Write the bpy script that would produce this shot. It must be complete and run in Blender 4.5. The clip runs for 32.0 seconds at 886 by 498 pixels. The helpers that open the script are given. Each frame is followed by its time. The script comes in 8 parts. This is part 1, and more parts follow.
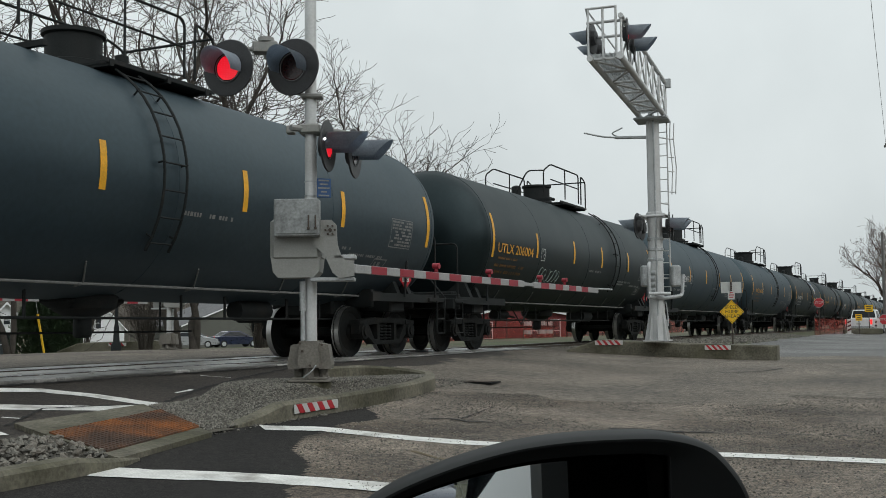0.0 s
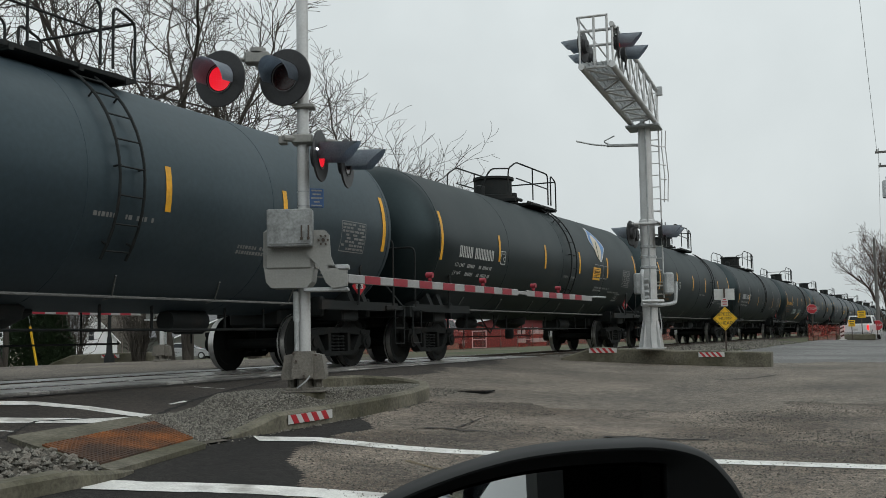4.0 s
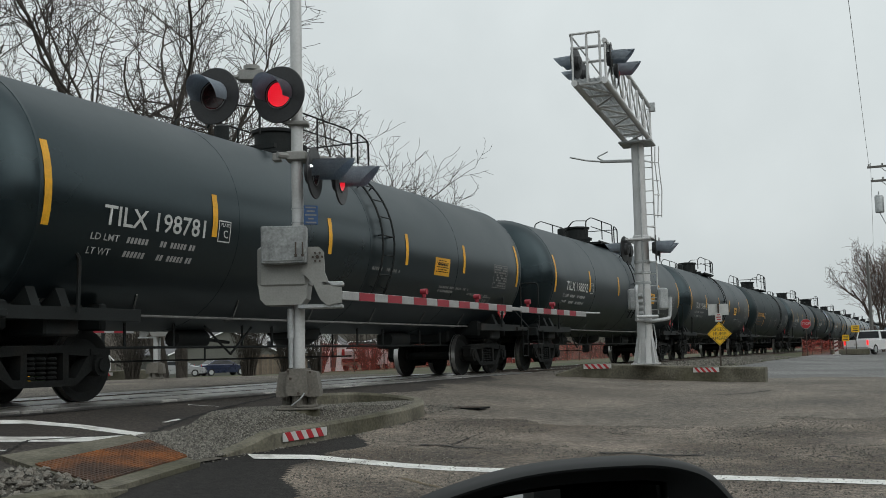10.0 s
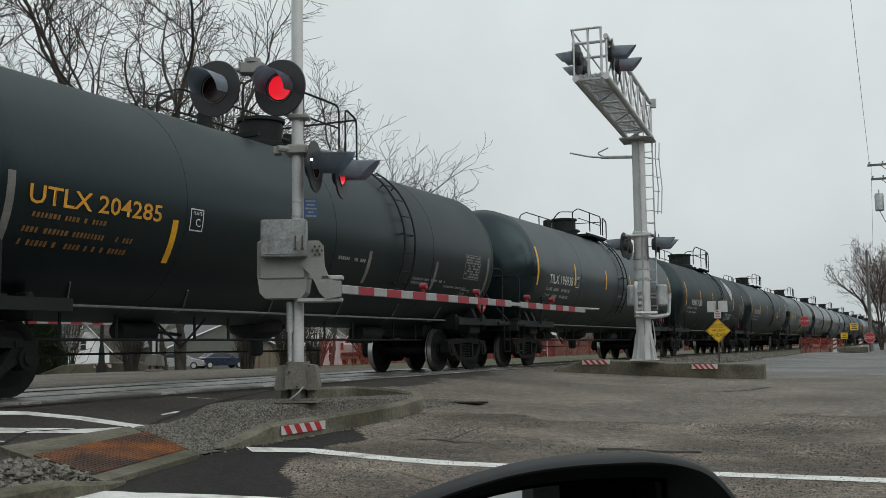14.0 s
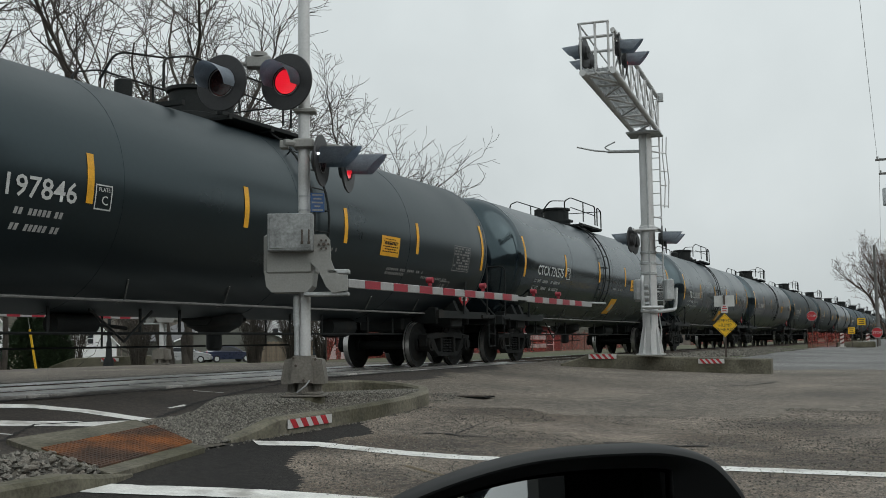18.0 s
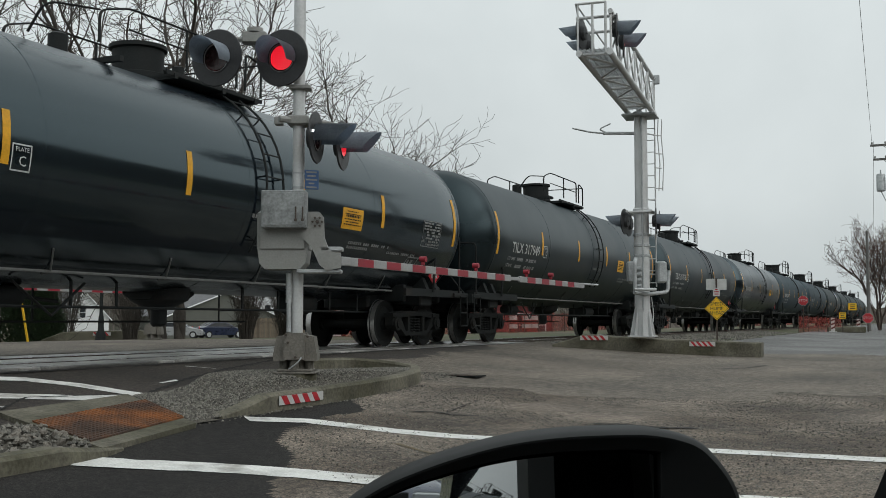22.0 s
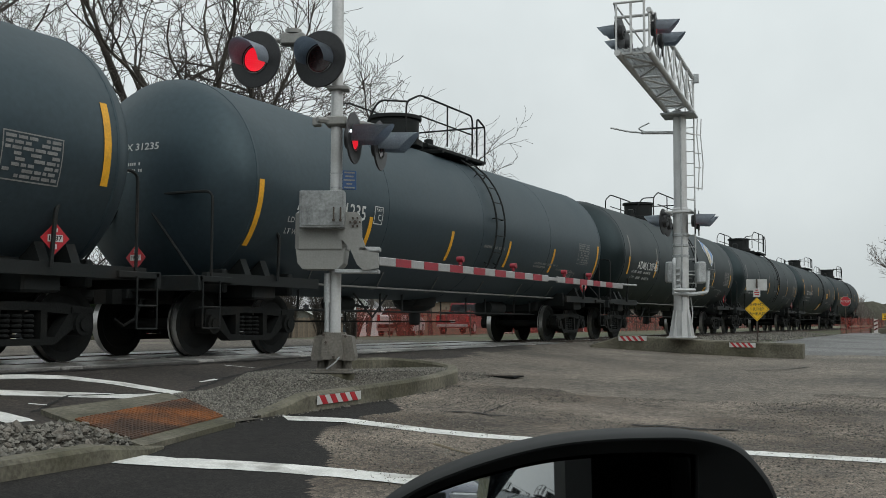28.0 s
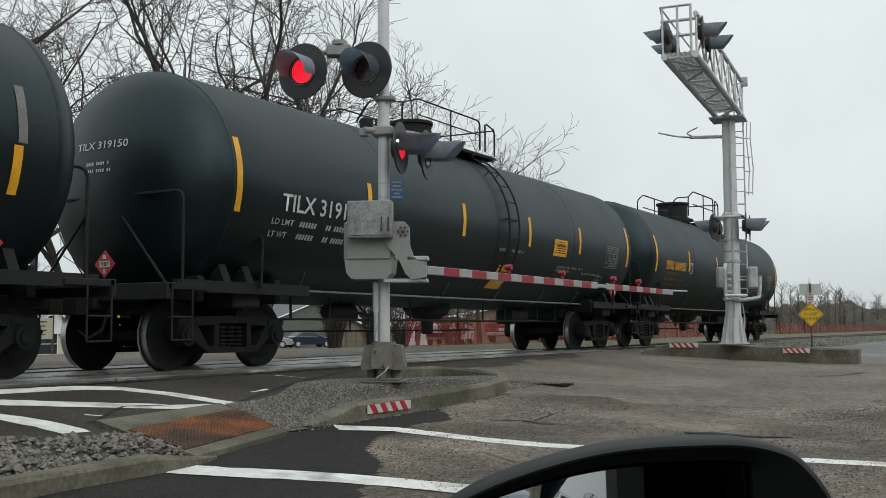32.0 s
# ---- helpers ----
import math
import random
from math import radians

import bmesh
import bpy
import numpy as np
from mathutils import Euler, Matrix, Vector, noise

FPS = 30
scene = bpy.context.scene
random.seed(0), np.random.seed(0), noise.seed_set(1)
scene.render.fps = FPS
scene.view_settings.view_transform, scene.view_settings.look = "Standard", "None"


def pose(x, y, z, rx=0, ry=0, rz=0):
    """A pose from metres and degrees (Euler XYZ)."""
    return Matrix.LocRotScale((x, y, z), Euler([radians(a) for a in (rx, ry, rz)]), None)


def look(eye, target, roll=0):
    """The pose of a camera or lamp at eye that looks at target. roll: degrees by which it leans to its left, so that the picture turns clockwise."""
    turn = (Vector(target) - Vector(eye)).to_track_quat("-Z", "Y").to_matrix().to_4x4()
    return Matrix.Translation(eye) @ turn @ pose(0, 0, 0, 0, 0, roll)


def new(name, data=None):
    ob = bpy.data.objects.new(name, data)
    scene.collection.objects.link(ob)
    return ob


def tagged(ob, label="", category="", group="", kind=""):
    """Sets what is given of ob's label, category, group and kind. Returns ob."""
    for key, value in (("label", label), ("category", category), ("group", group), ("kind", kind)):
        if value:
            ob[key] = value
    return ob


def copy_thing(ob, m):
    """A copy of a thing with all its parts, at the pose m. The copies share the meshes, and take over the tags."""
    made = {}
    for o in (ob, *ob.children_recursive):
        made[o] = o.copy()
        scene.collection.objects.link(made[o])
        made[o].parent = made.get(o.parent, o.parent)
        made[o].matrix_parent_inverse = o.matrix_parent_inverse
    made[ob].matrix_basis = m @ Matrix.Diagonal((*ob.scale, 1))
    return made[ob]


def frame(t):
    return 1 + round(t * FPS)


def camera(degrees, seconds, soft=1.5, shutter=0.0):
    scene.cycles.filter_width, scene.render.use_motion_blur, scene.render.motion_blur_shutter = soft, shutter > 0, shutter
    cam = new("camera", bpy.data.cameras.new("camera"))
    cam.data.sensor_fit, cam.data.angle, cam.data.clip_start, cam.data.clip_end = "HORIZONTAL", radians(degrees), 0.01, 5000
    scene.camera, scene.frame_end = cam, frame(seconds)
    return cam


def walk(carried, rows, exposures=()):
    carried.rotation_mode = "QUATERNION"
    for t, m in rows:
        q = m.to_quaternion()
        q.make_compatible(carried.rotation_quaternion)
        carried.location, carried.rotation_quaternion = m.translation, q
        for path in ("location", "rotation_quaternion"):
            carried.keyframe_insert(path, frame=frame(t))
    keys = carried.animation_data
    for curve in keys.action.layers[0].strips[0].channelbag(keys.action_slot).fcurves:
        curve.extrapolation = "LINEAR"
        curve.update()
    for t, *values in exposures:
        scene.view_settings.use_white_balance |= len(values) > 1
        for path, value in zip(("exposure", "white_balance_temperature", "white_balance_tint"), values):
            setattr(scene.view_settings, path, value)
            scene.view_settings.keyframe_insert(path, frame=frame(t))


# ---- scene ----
import itertools

EYE = (0.0, 0.0, 0.53)
# seconds, heading, tilt and lean of the held camera, in degrees; x runs along the rails, z = 0 at the rail head
LOOK = [
    (0.0, -64.81, 4.22, -0.63),
    (0.5, -64.79, 4.38, -0.82),
    (1.0, -64.90, 4.35, -0.83),
    (1.5, -65.15, 4.29, -0.85),
    (2.0, -65.11, 4.38, -0.98),
    (2.5, -65.15, 4.44, -1.00),
    (3.0, -65.18, 4.54, -0.99),
    (3.5, -65.17, 4.60, -1.05),
    (5.5, -65.31, 5.08, -1.17),
    (6.0, -65.35, 5.15, -1.22),
    (6.5, -65.39, 5.24, -1.23),
    (7.0, -65.49, 5.24, -1.22),
    (7.5, -65.40, 5.26, -1.26),
    (8.0, -65.49, 5.24, -1.23),
    (8.5, -65.49, 5.40, -1.26),
    (9.0, -65.55, 5.48, -1.32),
    (9.5, -65.57, 5.52, -1.34),
    (10.0, -65.53, 5.57, -1.34),
    (10.5, -65.61, 5.50, -1.36),
    (11.0, -65.62, 5.51, -1.24),
    (11.5, -65.61, 5.61, -1.32),
    (12.0, -65.70, 5.58, -1.28),
    (12.5, -65.65, 5.36, -1.15),
    (13.0, -65.65, 5.30, -1.02),
    (13.5, -65.61, 5.21, -0.89),
    (14.0, -65.55, 5.28, -0.88),
    (14.5, -65.44, 5.27, -0.82),
    (16.5, -65.35, 5.40, -0.99),
    (17.0, -65.43, 5.31, -0.92),
    (17.5, -65.32, 5.19, -0.86),
    (18.0, -65.19, 4.98, -0.79),
    (18.5, -65.17, 4.72, -0.73),
    (19.0, -65.01, 4.74, -0.73),
    (19.5, -64.88, 4.86, -0.58),
    (20.0, -64.84, 4.89, -0.12),
    (20.5, -64.77, 4.77, 0.27),
    (21.0, -64.71, 4.86, 0.35),
    (21.5, -64.98, 4.51, 0.30),
    (22.0, -65.53, 3.86, 0.05),
    (22.5, -66.31, 2.98, -0.39),
    (23.0, -66.56, 2.98, -0.55),
    (23.5, -66.23, 3.45, -0.61),
    (24.0, -65.70, 3.86, -0.41),
    (24.5, -65.24, 3.99, -0.16),
    (25.0, -65.00, 3.96, 0.02),
    (25.5, -64.78, 4.11, 0.01),
    (27.5, -64.15, 4.00, 0.23),
    (28.0, -63.51, 3.86, 0.20),
    (28.5, -62.98, 3.89, 0.14),
    (29.0, -62.43, 4.01, 0.20),
    (29.5, -62.19, 4.02, 0.33),
    (30.0, -61.99, 4.00, 0.38),
    (30.5, -61.96, 3.86, 0.41),
    (31.0, -61.92, 3.80, 0.24),
    (31.5, -61.59, 4.15, -0.14),
    (32.0, -60.93, 4.32, -0.36),
]


# seconds, and how far the head beside the window sways to its left and up, in metres
SWAY = {0: (0.0, 0.003), 2: (0.0, 0.003), 7: (0.003, 0.0045), 14: (0.008, 0.006), 18: (0.006, 0.003), 25: (0.005, 0.004), 28: (0.004, 0.0045), 32: (0.004, 0.0045)}


def aimed(t, yaw, pitch, lean):
    y, p = radians(yaw), radians(pitch)
    left, up = (float(np.interp(t, list(SWAY), [v[k] for v in SWAY.values()])) for k in (0, 1))
    eye = Vector(EYE) + Vector((-math.cos(y) * left, -math.sin(y) * left, up))
    way = Vector((-math.sin(y) * math.cos(p), math.cos(y) * math.cos(p), math.sin(p)))
    return look(eye, eye + way * 10, lean)


cam = camera(45.1, 32.0, soft=0.8)
walk(cam, [(t, aimed(t, a, b, c)) for t, a, b, c in LOOK], exposures=[(0, 0.04), (7, -0.04), (25, -0.02), (28, 0.06), (32, 0.16)])

# ---- light: an overcast sky and a weak wide sun behind the clouds ----
SUN_UP, SUN_TURN = radians(42), radians(200)
world = bpy.data.worlds.new("overcast")
scene.world = world
world.use_nodes = True
wn, wl = world.node_tree.nodes, world.node_tree.links
sky = wn.new("ShaderNodeTexSky")
sky.sky_type, sky.sun_disc, sky.sun_elevation, sky.sun_rotation = "NISHITA", False, SUN_UP, SUN_TURN
sky.dust_density, sky.air_density = 4.0, 1.0
grey = wn.new("ShaderNodeHueSaturation")
grey.inputs["Saturation"].default_value = 0.10
wl.new(sky.outputs[0], grey.inputs["Color"])
cloud = wn.new("ShaderNodeTexNoise")
cloud.inputs["Scale"].default_value, cloud.inputs["Detail"].default_value = 3.0, 6.0
cloud_ramp = wn.new("ShaderNodeValToRGB")
cloud_ramp.color_ramp.elements[0].position, cloud_ramp.color_ramp.elements[0].color = 0.30, (5.20, 5.72, 5.80, 1)
cloud_ramp.color_ramp.elements[1].position, cloud_ramp.color_ramp.elements[1].color = 0.72, (6.85, 7.42, 7.48, 1)
wl.new(cloud.outputs["Fac"], cloud_ramp.inputs["Fac"])
mixed = wn.new("ShaderNodeMix")
mixed.data_type = "RGBA"
mixed.inputs["Factor"].default_value = 0.86
wl.new(grey.outputs[0], mixed.inputs["A"])
wl.new(cloud_ramp.outputs[0], mixed.inputs["B"])
# an overcast sky is brighter overhead than at the horizon
heading, height, lift = wn.new("ShaderNodeTexCoord"), wn.new("ShaderNodeSeparateXYZ"), wn.new("ShaderNodeMapRange")
wl.new(heading.outputs["Generated"], height.inputs[0])
wl.new(height.outputs["Z"], lift.inputs["Value"])
lift.inputs["From Max"].default_value, lift.inputs["To Min"].default_value, lift.inputs["To Max"].default_value = 0.40, 0.90, 1.12
grade = wn.new("ShaderNodeVectorMath")
grade.operation = "SCALE"
wl.new(mixed.outputs["Result"], grade.inputs[0])
wl.new(lift.outputs[0], grade.inputs["Scale"])
wl.new(grade.outputs[0], wn["Background"].inputs["Color"])
wn["Background"].inputs["Strength"].default_value = 0.118
sun = new("sun", bpy.data.lights.new("sun", "SUN"))
sun.data.energy, sun.data.angle, sun.data.color = 0.7, radians(70), (1.0, 0.97, 0.93)
sun.matrix_world = look((0, 0, 60), Vector((0, 0, 60)) - Vector((math.sin(SUN_TURN) * math.cos(SUN_UP), math.cos(SUN_TURN) * math.cos(SUN_UP), math.sin(SUN_UP))))


# ---- materials ----
def material(name, base, rough=0.6, metal=0.0, vary=0.15, grain=6.0, fine=60.0, bump=0.0, stain=None, stain_at=0.62, coat=0.0, spec=0.5, per_piece=0.0, speckle=0.0, tint_shine=None, dust=0.0, edge_rough=0.0):
    """A surface with broad and fine variation; stain is a second colour in patches of their own shape."""
    m = bpy.data.materials.new(name)
    m.use_nodes = True
    n, l = m.node_tree.nodes, m.node_tree.links
    p = n["Principled BSDF"]
    where = n.new("ShaderNodeTexCoord")
    broad, small = n.new("ShaderNodeTexNoise"), n.new("ShaderNodeTexNoise")
    for tex, scale, detail in ((broad, grain, 6.0), (small, fine, 3.0)):
        tex.inputs["Scale"].default_value, tex.inputs["Detail"].default_value = scale, detail
        l.new(where.outputs["Object"], tex.inputs["Vector"])
    both = n.new("ShaderNodeMath")
    both.operation = "ADD"
    l.new(broad.outputs["Fac"], both.inputs[0])
    l.new(small.outputs["Fac"], both.inputs[1])
    ramp = n.new("ShaderNodeMapRange")
    ramp.inputs["From Min"].default_value, ramp.inputs["From Max"].default_value = 0.72, 1.28
    ramp.inputs["To Min"].default_value, ramp.inputs["To Max"].default_value = 1 - vary, 1 + vary
    l.new(both.outputs[0], ramp.inputs["Value"])
    last = ramp.outputs[0]
    if per_piece:
        info, span, mul = n.new("ShaderNodeObjectInfo"), n.new("ShaderNodeMapRange"), n.new("ShaderNodeMath")
        span.inputs["To Min"].default_value, span.inputs["To Max"].default_value = 1 - per_piece, 1 + per_piece
        l.new(info.outputs["Random"], span.inputs["Value"])
        mul.operation = "MULTIPLY"
        l.new(last, mul.inputs[0])
        l.new(span.outputs[0], mul.inputs[1])
        last = mul.outputs[0]
    flecks = None
    if speckle:
        flecks, sep, reach, mul = n.new("ShaderNodeTexVoronoi"), n.new("ShaderNodeSeparateColor"), n.new("ShaderNodeMapRange"), n.new("ShaderNodeMath")
        flecks.inputs["Scale"].default_value = speckle
        l.new(where.outputs["Object"], flecks.inputs["Vector"])
        l.new(flecks.outputs["Color"], sep.inputs[0])
        reach.inputs["To Min"].default_value, reach.inputs["To Max"].default_value = 0.25, 1.75
        l.new(sep.outputs[0], reach.inputs["Value"])
        mul.operation = "MULTIPLY"
        l.new(last, mul.inputs[0])
        l.new(reach.outputs[0], mul.inputs[1])
        last = mul.outputs[0]
    tint = n.new("ShaderNodeVectorMath")
    tint.operation = "SCALE"
    l.new(last, tint.inputs["Scale"])
    if stain:
        patch, edge, mix = n.new("ShaderNodeTexNoise"), n.new("ShaderNodeMapRange"), n.new("ShaderNodeMix")
        patch.inputs["Scale"].default_value, patch.inputs["Detail"].default_value = grain * 0.45, 8.0
        l.new(where.outputs["Object"], patch.inputs["Vector"])
        edge.inputs["From Min"].default_value, edge.inputs["From Max"].default_value = stain_at - 0.08, stain_at + 0.08
        l.new(patch.outputs["Fac"], edge.inputs["Value"])
        mix.data_type = "RGBA"
        mix.inputs["A"].default_value, mix.inputs["B"].default_value = (*base, 1), (*stain, 1)
        l.new(edge.outputs[0], mix.inputs["Factor"])
        l.new(mix.outputs["Result"], tint.inputs[0])
    else:
        tint.inputs[0].default_value = base
    l.new(tint.outputs[0], p.inputs["Base Color"])
    shine = n.new("ShaderNodeMapRange")
    shine.inputs["To Min"].default_value, shine.inputs["To Max"].default_value = max(rough - 0.10, 0.02), min(rough + 0.10, 1)
    l.new(broad.outputs["Fac"], shine.inputs["Value"])
    l.new(shine.outputs[0], p.inputs["Roughness"])
    if edge_rough:
        rim, fade, top = n.new("ShaderNodeLayerWeight"), n.new("ShaderNodeMapRange"), n.new("ShaderNodeMath")
        rim.inputs["Blend"].default_value = 0.5
        fade.inputs["From Min"].default_value, fade.inputs["From Max"].default_value = 0.55, 0.95
        fade.inputs["To Min"].default_value, fade.inputs["To Max"].default_value = 0.0, edge_rough
        l.new(rim.outputs["Facing"], fade.inputs["Value"])
        top.operation = "ADD"
        l.new(shine.outputs[0], top.inputs[0])
        l.new(fade.outputs[0], top.inputs[1])
        l.new(top.outputs[0], p.inputs["Roughness"])
    p.inputs["Metallic"].default_value, p.inputs["Coat Weight"].default_value, p.inputs["Specular IOR Level"].default_value = metal, coat, spec
    if dust:
        p.inputs["Sheen Weight"].default_value, p.inputs["Sheen Roughness"].default_value = dust, 0.45
        p.inputs["Sheen Tint"].default_value = (0.78, 0.92, 1.0, 1)
    if tint_shine:
        p.inputs["Specular Tint"].default_value = (*tint_shine, 1)
    if bump:
        relief = n.new("ShaderNodeBump")
        relief.inputs["Strength"].default_value, relief.inputs["Distance"].default_value = bump, 0.02
        l.new(sep.outputs[0] if speckle else both.outputs[0], relief.inputs["Height"])
        if speckle:
            relief.inputs["Distance"].default_value = 0.006
        l.new(relief.outputs[0], p.inputs["Normal"])
    return m


def glowing(name, color, strength):
    m = material(name, color, 0.3)
    p = m.node_tree.nodes["Principled BSDF"]
    p.inputs["Emission Color"].default_value, p.inputs["Emission Strength"].default_value = (*color, 1), strength
    return m


def led_lamp(name, color, strength):
    """A board of close-set red diodes."""
    m = glowing(name, color, strength)
    n, l = m.node_tree.nodes, m.node_tree.links
    dots, span, where = n.new("ShaderNodeTexVoronoi"), n.new("ShaderNodeMapRange"), n.new("ShaderNodeTexCoord")
    dots.inputs["Scale"].default_value, dots.inputs["Randomness"].default_value = 50.0, 0.10
    l.new(where.outputs["Object"], dots.inputs["Vector"])
    span.inputs["From Min"].default_value, span.inputs["From Max"].default_value = 0.22, 0.50
    span.inputs["To Min"].default_value, span.inputs["To Max"].default_value = strength, strength * 0.06
    l.new(dots.outputs["Distance"], span.inputs["Value"])
    l.new(span.outputs[0], n["Principled BSDF"].inputs["Emission Strength"])
    return m


def glass(name, tint=(0.8, 0.85, 0.85), rough=0.02):
    m = bpy.data.materials.new(name)
    m.use_nodes = True
    p = m.node_tree.nodes["Principled BSDF"]
    p.inputs["Base Color"].default_value, p.inputs["Roughness"].default_value = (*tint, 1), rough
    p.inputs["Transmission Weight"].default_value = 1.0
    return m


def polished(name, base, metal):
    m = bpy.data.materials.new(name)
    m.use_nodes = True
    p = m.node_tree.nodes["Principled BSDF"]
    p.inputs["Base Color"].default_value, p.inputs["Roughness"].default_value, p.inputs["Metallic"].default_value = (*base, 1), 0.012, metal
    return m


